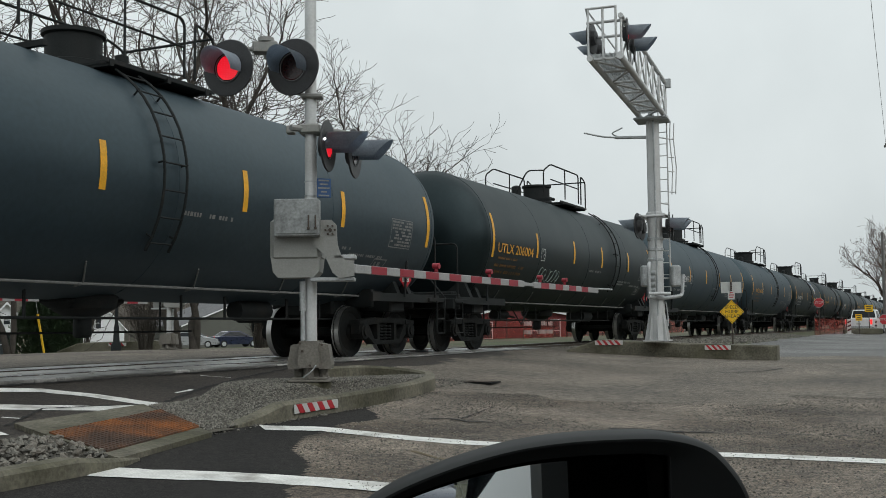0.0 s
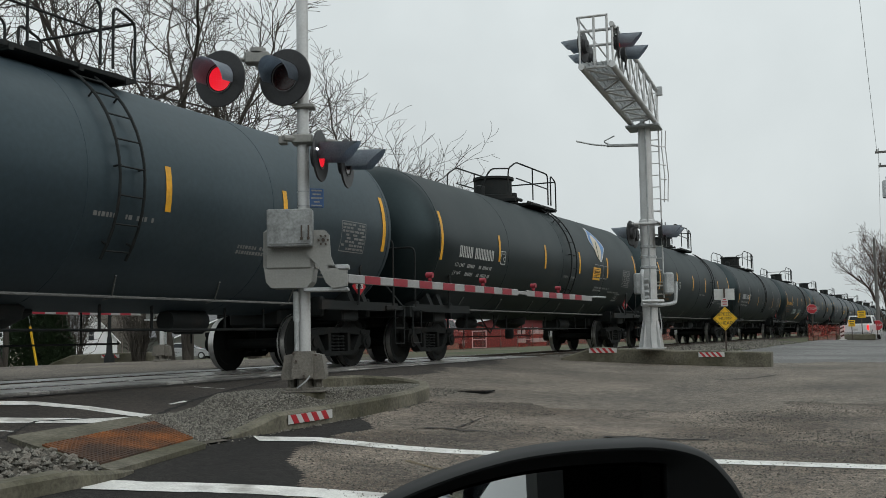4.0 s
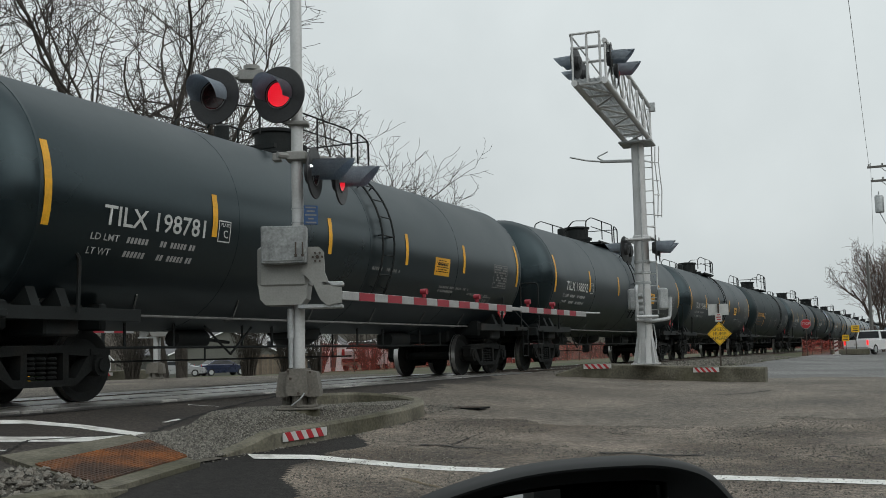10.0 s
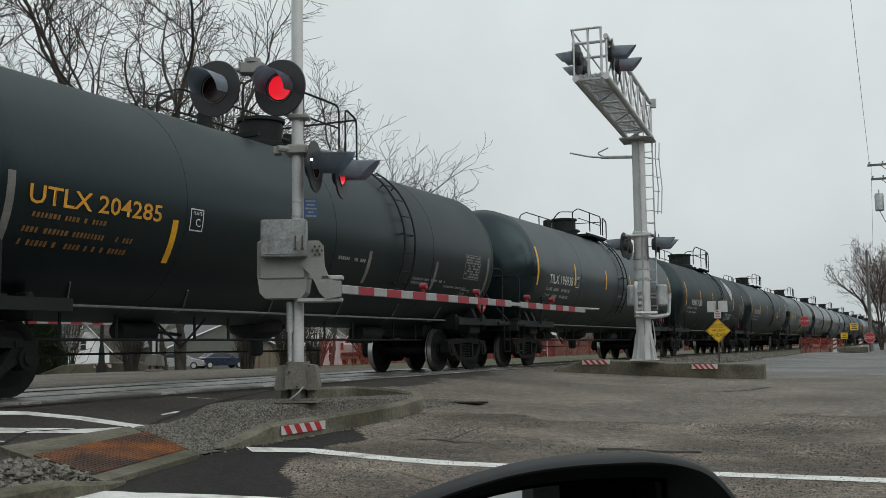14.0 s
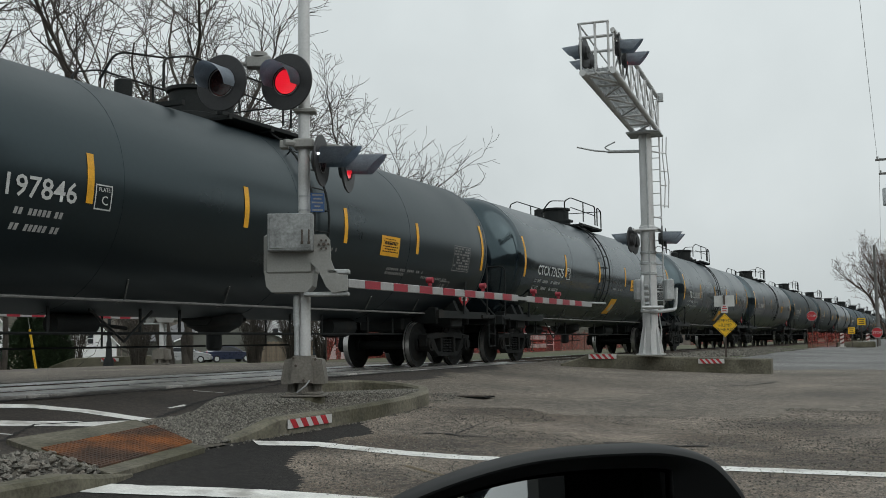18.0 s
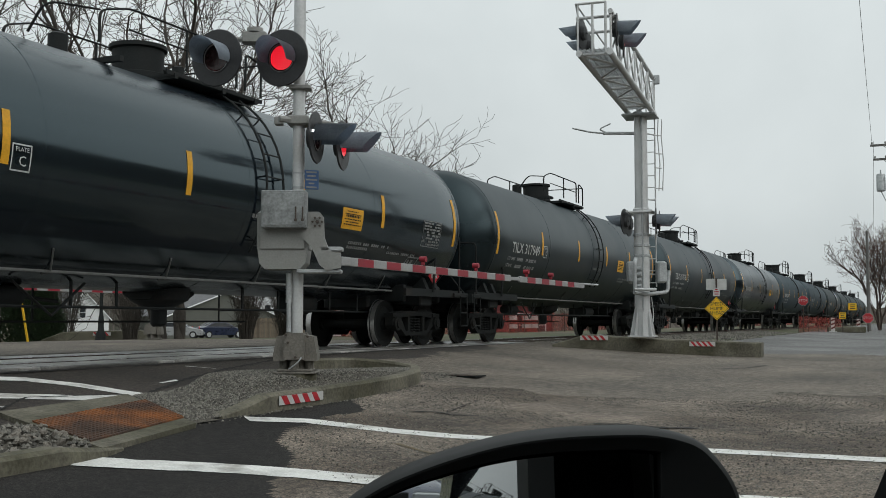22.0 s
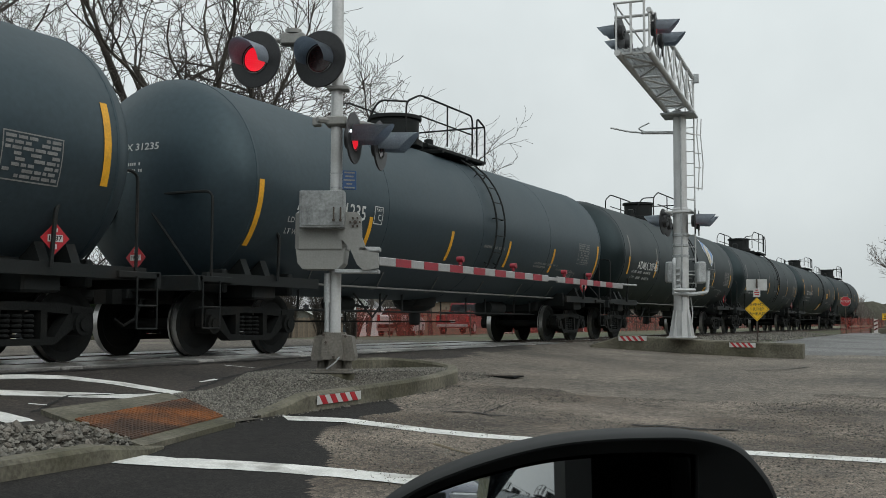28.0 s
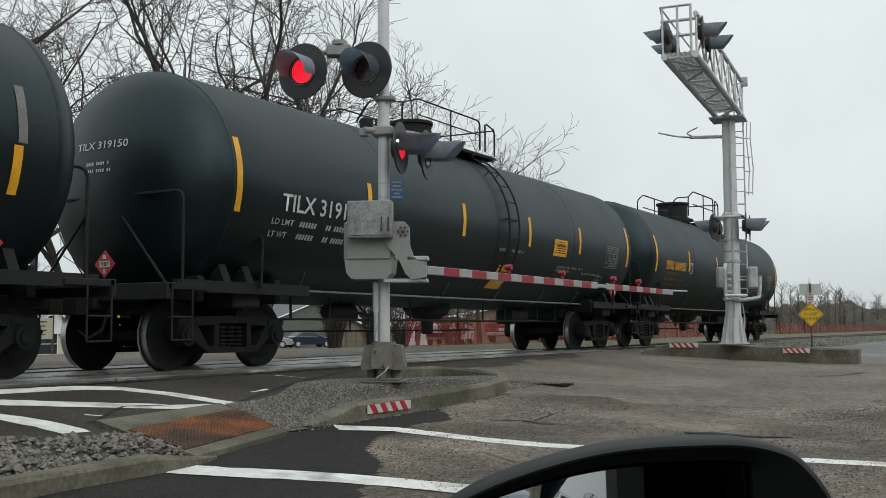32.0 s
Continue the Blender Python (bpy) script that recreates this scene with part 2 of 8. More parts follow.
M = {
    "asphalt": material("worn_asphalt", (0.168, 0.140, 0.112), 0.85, vary=0.6, grain=1.1, fine=14, bump=1.0, speckle=85, stain=(0.086, 0.067, 0.050), stain_at=0.54),
    "asphalt_new": material("dark_asphalt_patch", (0.0170, 0.0155, 0.0140), 0.85, spec=0.3, vary=0.5, grain=1.4, fine=14, bump=0.6, speckle=95),
    "asphalt_grey": material("smooth_grey_asphalt", (0.150, 0.129, 0.104), 0.82, vary=0.5, grain=0.6, fine=9, bump=0.6, speckle=80, stain=(0.118, 0.100, 0.080), stain_at=0.54),
    "asphalt_wet": material("wet_grey_asphalt", (0.120, 0.118, 0.112), 0.58, vary=0.5, grain=0.5, fine=9, bump=0.4, speckle=60, stain=(0.062, 0.060, 0.057), stain_at=0.52),
    "crack": material("dark_crack", (0.018, 0.017, 0.016), 0.95, vary=0.3),
    "faint_yellow": material("faint_yellow_paint", (0.13, 0.10, 0.055), 0.8, vary=0.3, grain=5, fine=40),
    "asphalt_damp": material("damp_asphalt", (0.034, 0.0275, 0.0225), 0.70, vary=0.5, grain=0.8, fine=14, bump=0.5, speckle=55),
    "road_paint": material("worn_white_road_paint", (0.70, 0.70, 0.67), 0.75, vary=0.20, grain=5, fine=60, bump=0.3, stain=(0.30, 0.285, 0.26), stain_at=0.64, speckle=0.0),
    "concrete": material("kerb_concrete", (0.142, 0.132, 0.100), 0.90, vary=0.40, grain=2.2, fine=25, bump=0.5, stain=(0.072, 0.068, 0.044), stain_at=0.55),
    "panel": material("crossing_panel_concrete", (0.30, 0.292, 0.275), 0.30, vary=0.40, grain=1.6, fine=30, bump=0.3, stain=(0.085, 0.082, 0.077), stain_at=0.50, per_piece=0.35),
    "ballast": material("grey_ballast_stone", (0.195, 0.178, 0.152), 0.9, vary=0.3, grain=8, fine=60, bump=0.5, per_piece=0.3),
    "gravel_bed": material("gravel_bed", (0.078, 0.070, 0.056), 0.95, vary=0.6, grain=7, fine=38, bump=1.0),
    "soil": material("soil_and_thin_grass", (0.10, 0.095, 0.06), 0.95, vary=0.4, grain=0.5, fine=14, bump=0.6, stain=(0.07, 0.085, 0.035), stain_at=0.52),
    "rust": material("rusted_cast_iron", (0.215, 0.072, 0.016), 0.85, 0.0, vary=0.5, grain=2.4, fine=30, bump=0.6, stain=(0.062, 0.034, 0.022), stain_at=0.50),
    "rail": material("rail_steel", (0.10, 0.075, 0.06), 0.5, 0.7, vary=0.3, grain=3, fine=40),
    "rail_top": material("polished_rail_head", (0.55, 0.55, 0.56), 0.25, 1.0, vary=0.1),
    "tie": material("creosote_tie_wood", (0.07, 0.055, 0.045), 0.9, vary=0.4, grain=4, fine=30, bump=0.6, per_piece=0.25),
    "galv": material("galvanised_steel", (0.43, 0.45, 0.455), 0.50, 0.35, vary=0.20, grain=9, fine=35, stain=(0.36, 0.38, 0.385), stain_at=0.54),
    "galv_old": material("weathered_galvanised_steel", (0.27, 0.285, 0.285), 0.50, 0.3, vary=0.30, grain=9, fine=35, stain=(0.21, 0.22, 0.22), stain_at=0.52),
    "alu": material("silver_painted_pole", (0.54, 0.55, 0.55), 0.5, 0.2, vary=0.10, grain=3, fine=40, stain=(0.45, 0.45, 0.44), stain_at=0.60),
    "grey_cast": material("grey_cast_housing", (0.255, 0.258, 0.245), 0.6, 0.1, vary=0.12, grain=6, fine=50, stain=(0.25, 0.25, 0.235), stain_at=0.58),
    "base_iron": material("weathered_base_casting", (0.165, 0.155, 0.135), 0.75, 0.1, vary=0.25, grain=6, fine=40, bump=0.3, stain=(0.15, 0.14, 0.12), stain_at=0.58),
    "black": material("black_signal_paint", (0.022, 0.023, 0.025), 0.5, vary=0.25, grain=8, fine=60),
    "ring": material("pale_lens_ring", (0.30, 0.31, 0.32), 0.4, vary=0.1),
    "hood": material("grey_hood_paint", (0.25, 0.29, 0.335), 0.5, vary=0.2, grain=8, fine=60),
    "red_dark": material("unlit_red_lens", (0.030, 0.006, 0.006), 0.25, vary=0.15, grain=30, fine=120),
    "red_lit": led_lamp("lit_red_lamp", (1.0, 0.016, 0.036), 4.2),
    "white_dot": glowing("white_pilot_light", (0.9, 0.95, 1.0), 4.0),
    "red_refl": material("red_reflective_sheet", (0.43, 0.02, 0.03), 0.4, vary=0.12, grain=6, fine=50),
    "white_refl": material("white_reflective_sheet", (0.53, 0.535, 0.52), 0.4, vary=0.10, grain=6, fine=50),
    "yellow": material("yellow_reflective_strip", (0.72, 0.36, 0.015), 0.45, vary=0.15, grain=5, fine=40, stain=(0.45, 0.22, 0.02), stain_at=0.66),
    "faded": material("faded_grey_strip", (0.15, 0.148, 0.138), 0.6, vary=0.2, grain=5, fine=40),
    "stencil_white": material("white_stencil_paint", (0.50, 0.52, 0.51), 0.6, vary=0.15, grain=7, fine=60),
    "stencil_yellow": material("orange_stencil_paint", (0.62, 0.30, 0.03), 0.6, vary=0.2, grain=6, fine=60),
    "stencil_pale": material("pale_stencil_paint", (0.34, 0.355, 0.35), 0.65, vary=0.2, grain=7, fine=60),
    "stencil_rust": material("worn_orange_stencil_paint", (0.17, 0.085, 0.025), 0.7, vary=0.3, grain=6, fine=50),
    "stencil_dull": material("dull_stencil_paint", (0.20, 0.205, 0.20), 0.7, vary=0.25, grain=7, fine=60),
    "graffiti": material("pale_graffiti_paint", (0.25, 0.31, 0.29), 0.6, vary=0.2, grain=7, fine=60),
    "blue": material("blue_sign_sheet", (0.03, 0.16, 0.42), 0.4, vary=0.1),
    "sign_yellow": material("yellow_warning_sheet", (0.85, 0.50, 0.01), 0.45, vary=0.08),
    "post": material("brown_steel_post", (0.07, 0.055, 0.045), 0.7, 0.2, vary=0.2),
    "wooded": material("bare_wooded_slope", (0.075, 0.062, 0.050), 0.95, vary=0.5, grain=0.12, fine=1.6, stain=(0.050, 0.048, 0.034), stain_at=0.5),
    "cream": material("cream_paint", (0.55, 0.50, 0.40), 0.7, vary=0.08),
    "grey_siding": material("grey_green_siding", (0.105, 0.108, 0.095), 0.85, vary=0.15, grain=1.0, fine=12),
    "tan_wall": material("tan_plaster", (0.24, 0.19, 0.145), 0.85, vary=0.15),
    "brake_red": glowing("lit_brake_lamp", (1.0, 0.03, 0.03), 1.2),
    "lamp_glass": material("clear_lamp_glass", (0.55, 0.57, 0.58), 0.1, 0.3, vary=0.05),
    "wood_pole": material("weathered_pole_wood", (0.14, 0.135, 0.128), 0.9, vary=0.3, grain=3, fine=25, bump=0.4),
    "red_bark": material("reddish_bark", (0.075, 0.055, 0.045), 0.95, vary=0.3, grain=3, fine=25),
    "red_twig": material("reddish_twigs", (0.095, 0.062, 0.048), 0.95, vary=0.3, grain=2, fine=10),
    "arm_white": material("dulled_white_sheet", (0.31, 0.315, 0.315), 0.45, vary=0.15, grain=5, fine=40),
    "arm_red": material("dulled_red_sheet", (0.27, 0.018, 0.032), 0.45, vary=0.15, grain=5, fine=40),
    "notice_blue": material("blue_notice_sheet", (0.015, 0.065, 0.18), 0.45, vary=0.12),
    "bark": material("grey_brown_bark", (0.060, 0.052, 0.044), 0.95, vary=0.35, grain=3, fine=25, bump=0.5),
    "twig": material("bare_twigs", (0.058, 0.050, 0.043), 0.9, vary=0.3, grain=2, fine=10),
    "truck_iron": material("grimy_cast_steel", (0.0085, 0.0098, 0.0096), 0.85, 0.0, spec=0.22, vary=0.35, grain=5, fine=40, bump=0.3, stain=(0.013, 0.012, 0.010), stain_at=0.6),
    "wheel_rim": material("bright_wheel_tread", (0.45, 0.44, 0.43), 0.35, 0.9, vary=0.2),
    "frame_black": material("black_underframe", (0.0100, 0.0126, 0.0128), 0.72, spec=0.32, vary=0.3, grain=5, fine=40, stain=(0.02, 0.018, 0.016), stain_at=0.62),
    "plastic": material("textured_black_plastic", (0.011, 0.012, 0.012), 0.60, spec=0.22, vary=0.08, grain=6, fine=60),
    "mirror": polished("mirror_silver", (0.82, 0.84, 0.84), 1.0),
    "car_glass": polished("dark_tinted_glass", (0.018, 0.022, 0.022), 0.0),
    "car_paint": material("dark_blue_car_paint", (0.012, 0.016, 0.026), 0.25, 0.2, vary=0.1, coat=0.8),
    "orange_net": material("orange_safety_mesh", (0.32, 0.050, 0.034), 0.6, vary=0.25, grain=3, fine=25),
    "white_paint": material("white_painted_boards", (0.72, 0.73, 0.74), 0.6, vary=0.06, grain=2, fine=25),
    "roof": material("grey_shingles", (0.13, 0.13, 0.135), 0.9, vary=0.3, grain=2, fine=12, bump=0.5),
    "window": material("dark_window_glass", (0.03, 0.035, 0.04), 0.08, vary=0.1),
    "evergreen": material("evergreen_needles", (0.050, 0.082, 0.042), 0.85, vary=0.5, grain=2, fine=14, bump=0.5),
    "fence_wood": material("weathered_fence_boards", (0.135, 0.108, 0.080), 0.9, vary=0.3, grain=3, fine=25, per_piece=0.25),
    "red_paint": material("red_vehicle_paint", (0.20, 0.018, 0.024), 0.3, vary=0.08, coat=0.6),
    "white_car": material("white_vehicle_paint", (0.75, 0.76, 0.77), 0.3, vary=0.04, coat=0.6),
    "blue_car": material("blue_vehicle_paint", (0.012, 0.020, 0.050), 0.3, 0.2, vary=0.08, coat=0.6),
    "grey_car": material("silver_vehicle_paint", (0.35, 0.36, 0.37), 0.3, 0.4, vary=0.08, coat=0.6),
    "rubber": material("black_rubber", (0.02, 0.02, 0.02), 0.85, vary=0.2),
    "brick_red": material("red_painted_wall", (0.15, 0.030, 0.032), 0.8, vary=0.15, grain=1.5, fine=20, bump=0.2),
    "far_wood": material("far_bare_wood", (0.15, 0.13, 0.115), 0.95, vary=0.3, grain=0.4, fine=3),
}
M["orange_net"].node_tree.nodes["Principled BSDF"].inputs["Alpha"].default_value = 0.55  # open mesh
TEAL = (0.70, 0.92, 0.99)
TANK = {
    "gloss": material("black_gloss_tank", (0.0070, 0.0108, 0.0150), 0.13, vary=0.18, grain=0.5, fine=14, tint_shine=TEAL, spec=1.0, stain=(0.0100, 0.0140, 0.0170), stain_at=0.62, edge_rough=0.22),
    "satin": material("black_satin_tank", (0.0070, 0.0112, 0.0135), 0.30, vary=0.20, grain=0.5, fine=14, tint_shine=TEAL, spec=0.62, stain=(0.0085, 0.0126, 0.0165), stain_at=0.6, edge_rough=0.22),
    "dull": material("black_weathered_tank", (0.0055, 0.0095, 0.0100), 0.40, vary=0.24, grain=0.5, fine=12, tint_shine=TEAL, spec=0.44, stain=(0.0078, 0.0108, 0.0120), stain_at=0.57, edge_rough=0.22),
    "slate": material("faded_slate_tank", (0.024, 0.037, 0.046), 0.42, vary=0.18, grain=0.5, fine=12, tint_shine=TEAL, stain=(0.034, 0.047, 0.056), stain_at=0.57, edge_rough=0.24),
}


# ---- mesh helpers ----
def part(name, bm, mat, parent=None, label="", smooth=False):
    me = bpy.data.meshes.new(name)
    bm.normal_update()
    bm.to_mesh(me)
    bm.free()
    for m in mat if isinstance(mat, (list, tuple)) else [mat]:
        me.materials.append(m)
    if smooth:
        me.shade_smooth()
        me.set_sharp_from_angle(angle=radians(38))
    ob = new(name, me)
    if parent is not None:
        ob.parent = parent
    if label:
        tagged(ob, label)
    return ob


def shared(name, me, parent, m=None):
    ob = new(name, me)
    ob.parent = parent
    if m is not None:
        ob.matrix_basis = m
    return ob


def thing(name, m, label, category, group="", kind=""):
    ob = new(name)
    ob.empty_display_size = 0.2
    ob.matrix_basis = m
    return tagged(ob, label, category, group, kind)


def box(bm, c, s, rz=0.0, bev=0.0, rx=0.0, ry=0.0):
    """A box of size s about c; bev chamfers its upright and flat edges."""
    x, y, z = s[0] / 2, s[1] / 2, s[2] / 2
    turn = Matrix.Translation(c) @ Euler((radians(rx), radians(ry), radians(rz))).to_matrix().to_4x4()
    if bev <= 0:
        v = [bm.verts.new(turn @ Vector((i * x, j * y, k * z))) for i in (-1, 1) for j in (-1, 1) for k in (-1, 1)]
        for f in ((0, 1, 3, 2), (4, 6, 7, 5), (0, 4, 5, 1), (2, 3, 7, 6), (0, 2, 6, 4), (1, 5, 7, 3)):
            bm.faces.new([v[i] for i in f])
        return v
    b = min(bev, x * 0.9, y * 0.9, z * 0.9)
    rings = []
    for h, inset in ((-z, b), (-z + b, 0), (z - b, 0), (z, b)):
        xx, yy = x - inset, y - inset
        pts = [(-xx + b, -yy), (xx - b, -yy), (xx, -yy + b), (xx, yy - b), (xx - b, yy), (-xx + b, yy), (-xx, yy - b), (-xx, -yy + b)]
        rings.append([bm.verts.new(turn @ Vector((px, py, h))) for px, py in pts])
    for a, c2 in zip(rings, rings[1:]):
        for i in range(8):
            bm.faces.new((a[i], a[(i + 1) % 8], c2[(i + 1) % 8], c2[i]))
    bm.faces.new(rings[0][::-1])
    bm.faces.new(rings[-1])


def frame_of(way):
    way = Vector(way).normalized()
    side = way.cross((0, 0, 1)) if abs(way.z) < 0.95 else way.cross((1, 0, 0))
    side.normalize()
    return side, side.cross(way)


def rod(bm, a, b, r, seg=8, r2=None, caps=True):
    a, b = Vector(a), Vector(b)
    s, u = frame_of(b - a)
    r2 = r if r2 is None else r2
    rings = [[bm.verts.new(p + (s * math.cos(k * math.tau / seg) + u * math.sin(k * math.tau / seg)) * rr) for k in range(seg)] for p, rr in ((a, r), (b, r2))]
    for k in range(seg):
        bm.faces.new((rings[0][k], rings[0][(k + 1) % seg], rings[1][(k + 1) % seg], rings[1][k]))
    if caps:
        bm.faces.new(rings[0][::-1])
        bm.faces.new(rings[1])


def tube(bm, pts, r, seg=7):
    """A bent pipe through the points."""
    pts = [Vector(p) for p in pts]
    rings = []
    side = None
    for i, p in enumerate(pts):
        way = (pts[min(i + 1, len(pts) - 1)] - pts[max(i - 1, 0)]).normalized()
        if side is None:
            side, up = frame_of(way)
        side = (side - way * side.dot(way)).normalized()
        up = side.cross(way)
        rr = r[i] if isinstance(r, (list, tuple)) else r
        rings.append([bm.verts.new(p + (side * math.cos(k * math.tau / seg) + up * math.sin(k * math.tau / seg)) * rr) for k in range(seg)])
    for a, b in zip(rings, rings[1:]):
        for k in range(seg):
            bm.faces.new((a[k], a[(k + 1) % seg], b[(k + 1) % seg], b[k]))
    bm.faces.new(rings[0][::-1])
    bm.faces.new(rings[-1])


def bend(pts, r=0.12, n=4):
    """Rounds the corners of a polyline."""
    pts = [Vector(p) for p in pts]
    out = [pts[0]]
    for a, b, c in zip(pts, pts[1:], pts[2:]):
        u, w = (a - b), (c - b)
        d = min(r, u.length * 0.45, w.length * 0.45)
        p, q = b + u.normalized() * d, b + w.normalized() * d
        for i in range(n + 1):
            t = i / n
            out.append(p * (1 - t) ** 2 + b * 2 * t * (1 - t) + q * t * t)
    return out + [pts[-1]]


def lathe(bm, profile, seg=32, axis="z", at=(0, 0, 0), close=True):
    """Turns (radius, height) pairs about an axis."""
    at = Vector(at)
    rings = []
    for r, h in profile:
        ring = []
        for k in range(seg):
            c, s = math.cos(k * math.tau / seg) * r, math.sin(k * math.tau / seg) * r
            ring.append(bm.verts.new(at + Vector({"z": (c, s, h), "x": (h, c, s), "y": (s, h, c)}[axis])))
        rings.append(ring)
    for a, b in zip(rings, rings[1:]):
        for k in range(seg):
            bm.faces.new((a[k], a[(k + 1) % seg], b[(k + 1) % seg], b[k]))
    if close:
        bm.faces.new(rings[0][::-1])
        bm.faces.new(rings[-1])


def prism(bm, outline, a, b, axis="y"):
    """Extrudes a 2D outline between a and b along an axis."""
    def put(p, h):
        return {"y": (p[0], h, p[1]), "z": (p[0], p[1], h), "x": (h, p[0], p[1])}[axis]
    lo, hi = [bm.verts.new(put(p, a)) for p in outline], [bm.verts.new(put(p, b)) for p in outline]
    n = len(outline)
    for i in range(n):
        bm.faces.new((lo[i], lo[(i + 1) % n], hi[(i + 1) % n], hi[i]))
    bm.faces.new(lo[::-1])
    bm.faces.new(hi)
    bmesh.ops.recalc_face_normals(bm, faces=bm.faces[:]) if len(bm.faces) < 200 else None


# ---- ground ----
TRACK_Y = 11.2


def ease(a, b, x):
    q = min(max((x - a) / (b - a), 0.0), 1.0)
    return q * q * (3 - 2 * q)


def ground_z(x, y):
    """The street lies low, the crossing rises to the rails, and the land falls gently beyond them."""
    street = -0.62 + 0.30 * ease(8, 27, x)
    rise = min(max((y - 2.5) / 7.3, 0.0), 1.0) ** 1.7
    beyond = -1.3 * ease(16, 70, y) if y > 16 else 0.0
    return street * (1 - rise) + beyond


def steps_from(a, b, fine, far, grow=1.35):
    out = list(np.arange(a, b + fine / 2, fine))
    d = fine
    while out[-1] < far:
        d *= grow
        out.append(out[-1] + d)
    d = fine
    while out[0] > -far:
        d *= grow
        out.insert(0, out[0] - d)
    return out


def sheet(name, xs, ys, lift, mat, keep=None, height=ground_z):
    bm = bmesh.new()
    grid = [[bm.verts.new((x, y, height(x, y) + lift)) for y in ys] for x in xs]
    for i in range(len(xs) - 1):
        for j in range(len(ys) - 1):
            if keep is None or keep((xs[i] + xs[i + 1]) / 2, (ys[j] + ys[j + 1]) / 2):
                bm.faces.new((grid[i][j], grid[i + 1][j], grid[i + 1][j + 1], grid[i][j + 1]))
    bmesh.ops.delete(bm, geom=[v for v in bm.verts if not v.link_faces], context="VERTS")
    return part(name, bm, mat, smooth=True)


ground = sheet("ground", steps_from(-12, 60, 0.75, 2500), steps_from(-10, 40, 0.75, 2500), -0.10, M["soil"])
tagged(ground, "soil and thin winter grass round the crossing", "ground", kind="structure")


def is_road(x, y):
    if y > 9.45 or y < -7.5:
        return False
    if x > 26.9:
        return y < 6.4 + 0.02 * (x - 26.9)
    if x < 6.3:
        return y < 5.75 - 0.08 * (6.3 - x) or y > 7.0 + 0.2 * (6.3 - x)
    return True


road = sheet("road", steps_from(-12, 40, 0.25, 260), steps_from(-8, 9.5, 0.25, 12), 0.0, M["asphalt"], is_road)
tagged(road, "worn brown-grey asphalt street rising to the level crossing", "road", kind="structure")


def strip(bm, pts, width, lift, thick=0.0, step=0.2, ragged=0.0):
    """A band along a polyline that follows the ground."""
    pts = [Vector((*p, 0)) for p in pts]
    line = []
    for a, b in zip(pts, pts[1:]):
        n = max(1, int((b - a).length / step))
        line += [a.lerp(b, i / n) for i in range(n)]
    line.append(pts[-1])
    rows_ = []
    for i, p in enumerate(line):
        way = (line[min(i + 1, len(line) - 1)] - line[max(i - 1, 0)]).normalized()
        side = Vector((-way.y, way.x, 0))
        row = []
        for k in (-1, -0.33, 0.33, 1):
            q = p + side * (width / 2 * k + (ragged * (random.random() - 0.5) if abs(k) == 1 else 0))
            row.append(bm.verts.new((q.x, q.y, ground_z(q.x, q.y) + lift)))
        rows_.append(row)
    for a, b in zip(rows_, rows_[1:]):
        for k in range(3):
            bm.faces.new((a[k], b[k], b[k + 1], a[k + 1]))


# road markings
def marking(name, pts, width, label):
    bm = bmesh.new()
    strip(bm, pts, width, 0.006, step=0.12, ragged=0.03)
    bmesh.ops.recalc_face_normals(bm, faces=bm.faces[:])
    return tagged(part(name, bm, M["road_paint"]), label, "road marking", kind="structure")


marking("crosswalk_line", [(8.80, 6.12), (8.98, 5.95), (9.22, 5.68), (9.28, 4.90), (9.34, 4.36), (9.50, 3.75), (9.66, 1.84), (9.62, 0.3), (9.6, -2.5)], 0.30, "worn white crosswalk line across the street")
marking("crosswalk_line", [(5.98, 5.60), (6.14, 5.26), (6.38, 4.90), (6.55, 4.55), (6.68, 4.12), (6.76, 3.65), (7.0, 2.4), (7.14, 1.16), (7.22, 0.4), (7.2, -2.5)], 0.38, "worn white crosswalk line across the street")
marking("path_line", [(9.16, 7.72), (9.04, 8.52), (8.78, 9.02), (8.35, 9.22), (7.3, 9.29), (4.0, 9.31)], 0.26, "white edge line leading over the rails")
marking("path_line", [(8.92, 7.66), (8.50, 7.82), (8.09, 8.08), (7.63, 8.36), (6.6, 8.98)], 0.32, "white edge line leading over the rails")
marking("path_line", [(6.50, 7.20), (6.56, 7.60), (6.50, 8.0), (6.2, 8.7)], 0.30, "white edge line leading over the rails")


marking("paint_trace", [(10.12, 8.26), (10.54, 8.35)], 0.05, "short worn trace of white paint")
marking("paint_trace", [(11.75, 9.18), (12.02, 8.87)], 0.03, "short worn trace of white paint")
marking("paint_trace", [(7.22, 7.90), (7.32, 7.76)], 0.06, "short worn trace of white paint")


# ---- the tank cars ----
CAR_LEN, SPEED, PHASE, CARS = 18.85, 14.48, 0.0421, 27
R_TANK, Z_TANK, HALF, HALF_SHORT = 1.66, 2.64, 8.12, 7.50
AXLES = (-8.42, -6.50, 6.22, 8.14)
WHEEL_R = 0.482


def on_tank(x, a, out=0.0):
    """A place on the shell: a is the angle above the waist, on the side towards the street."""
    r = R_TANK + out
    return Vector((x, -r * math.cos(a), Z_TANK + r * math.sin(a)))


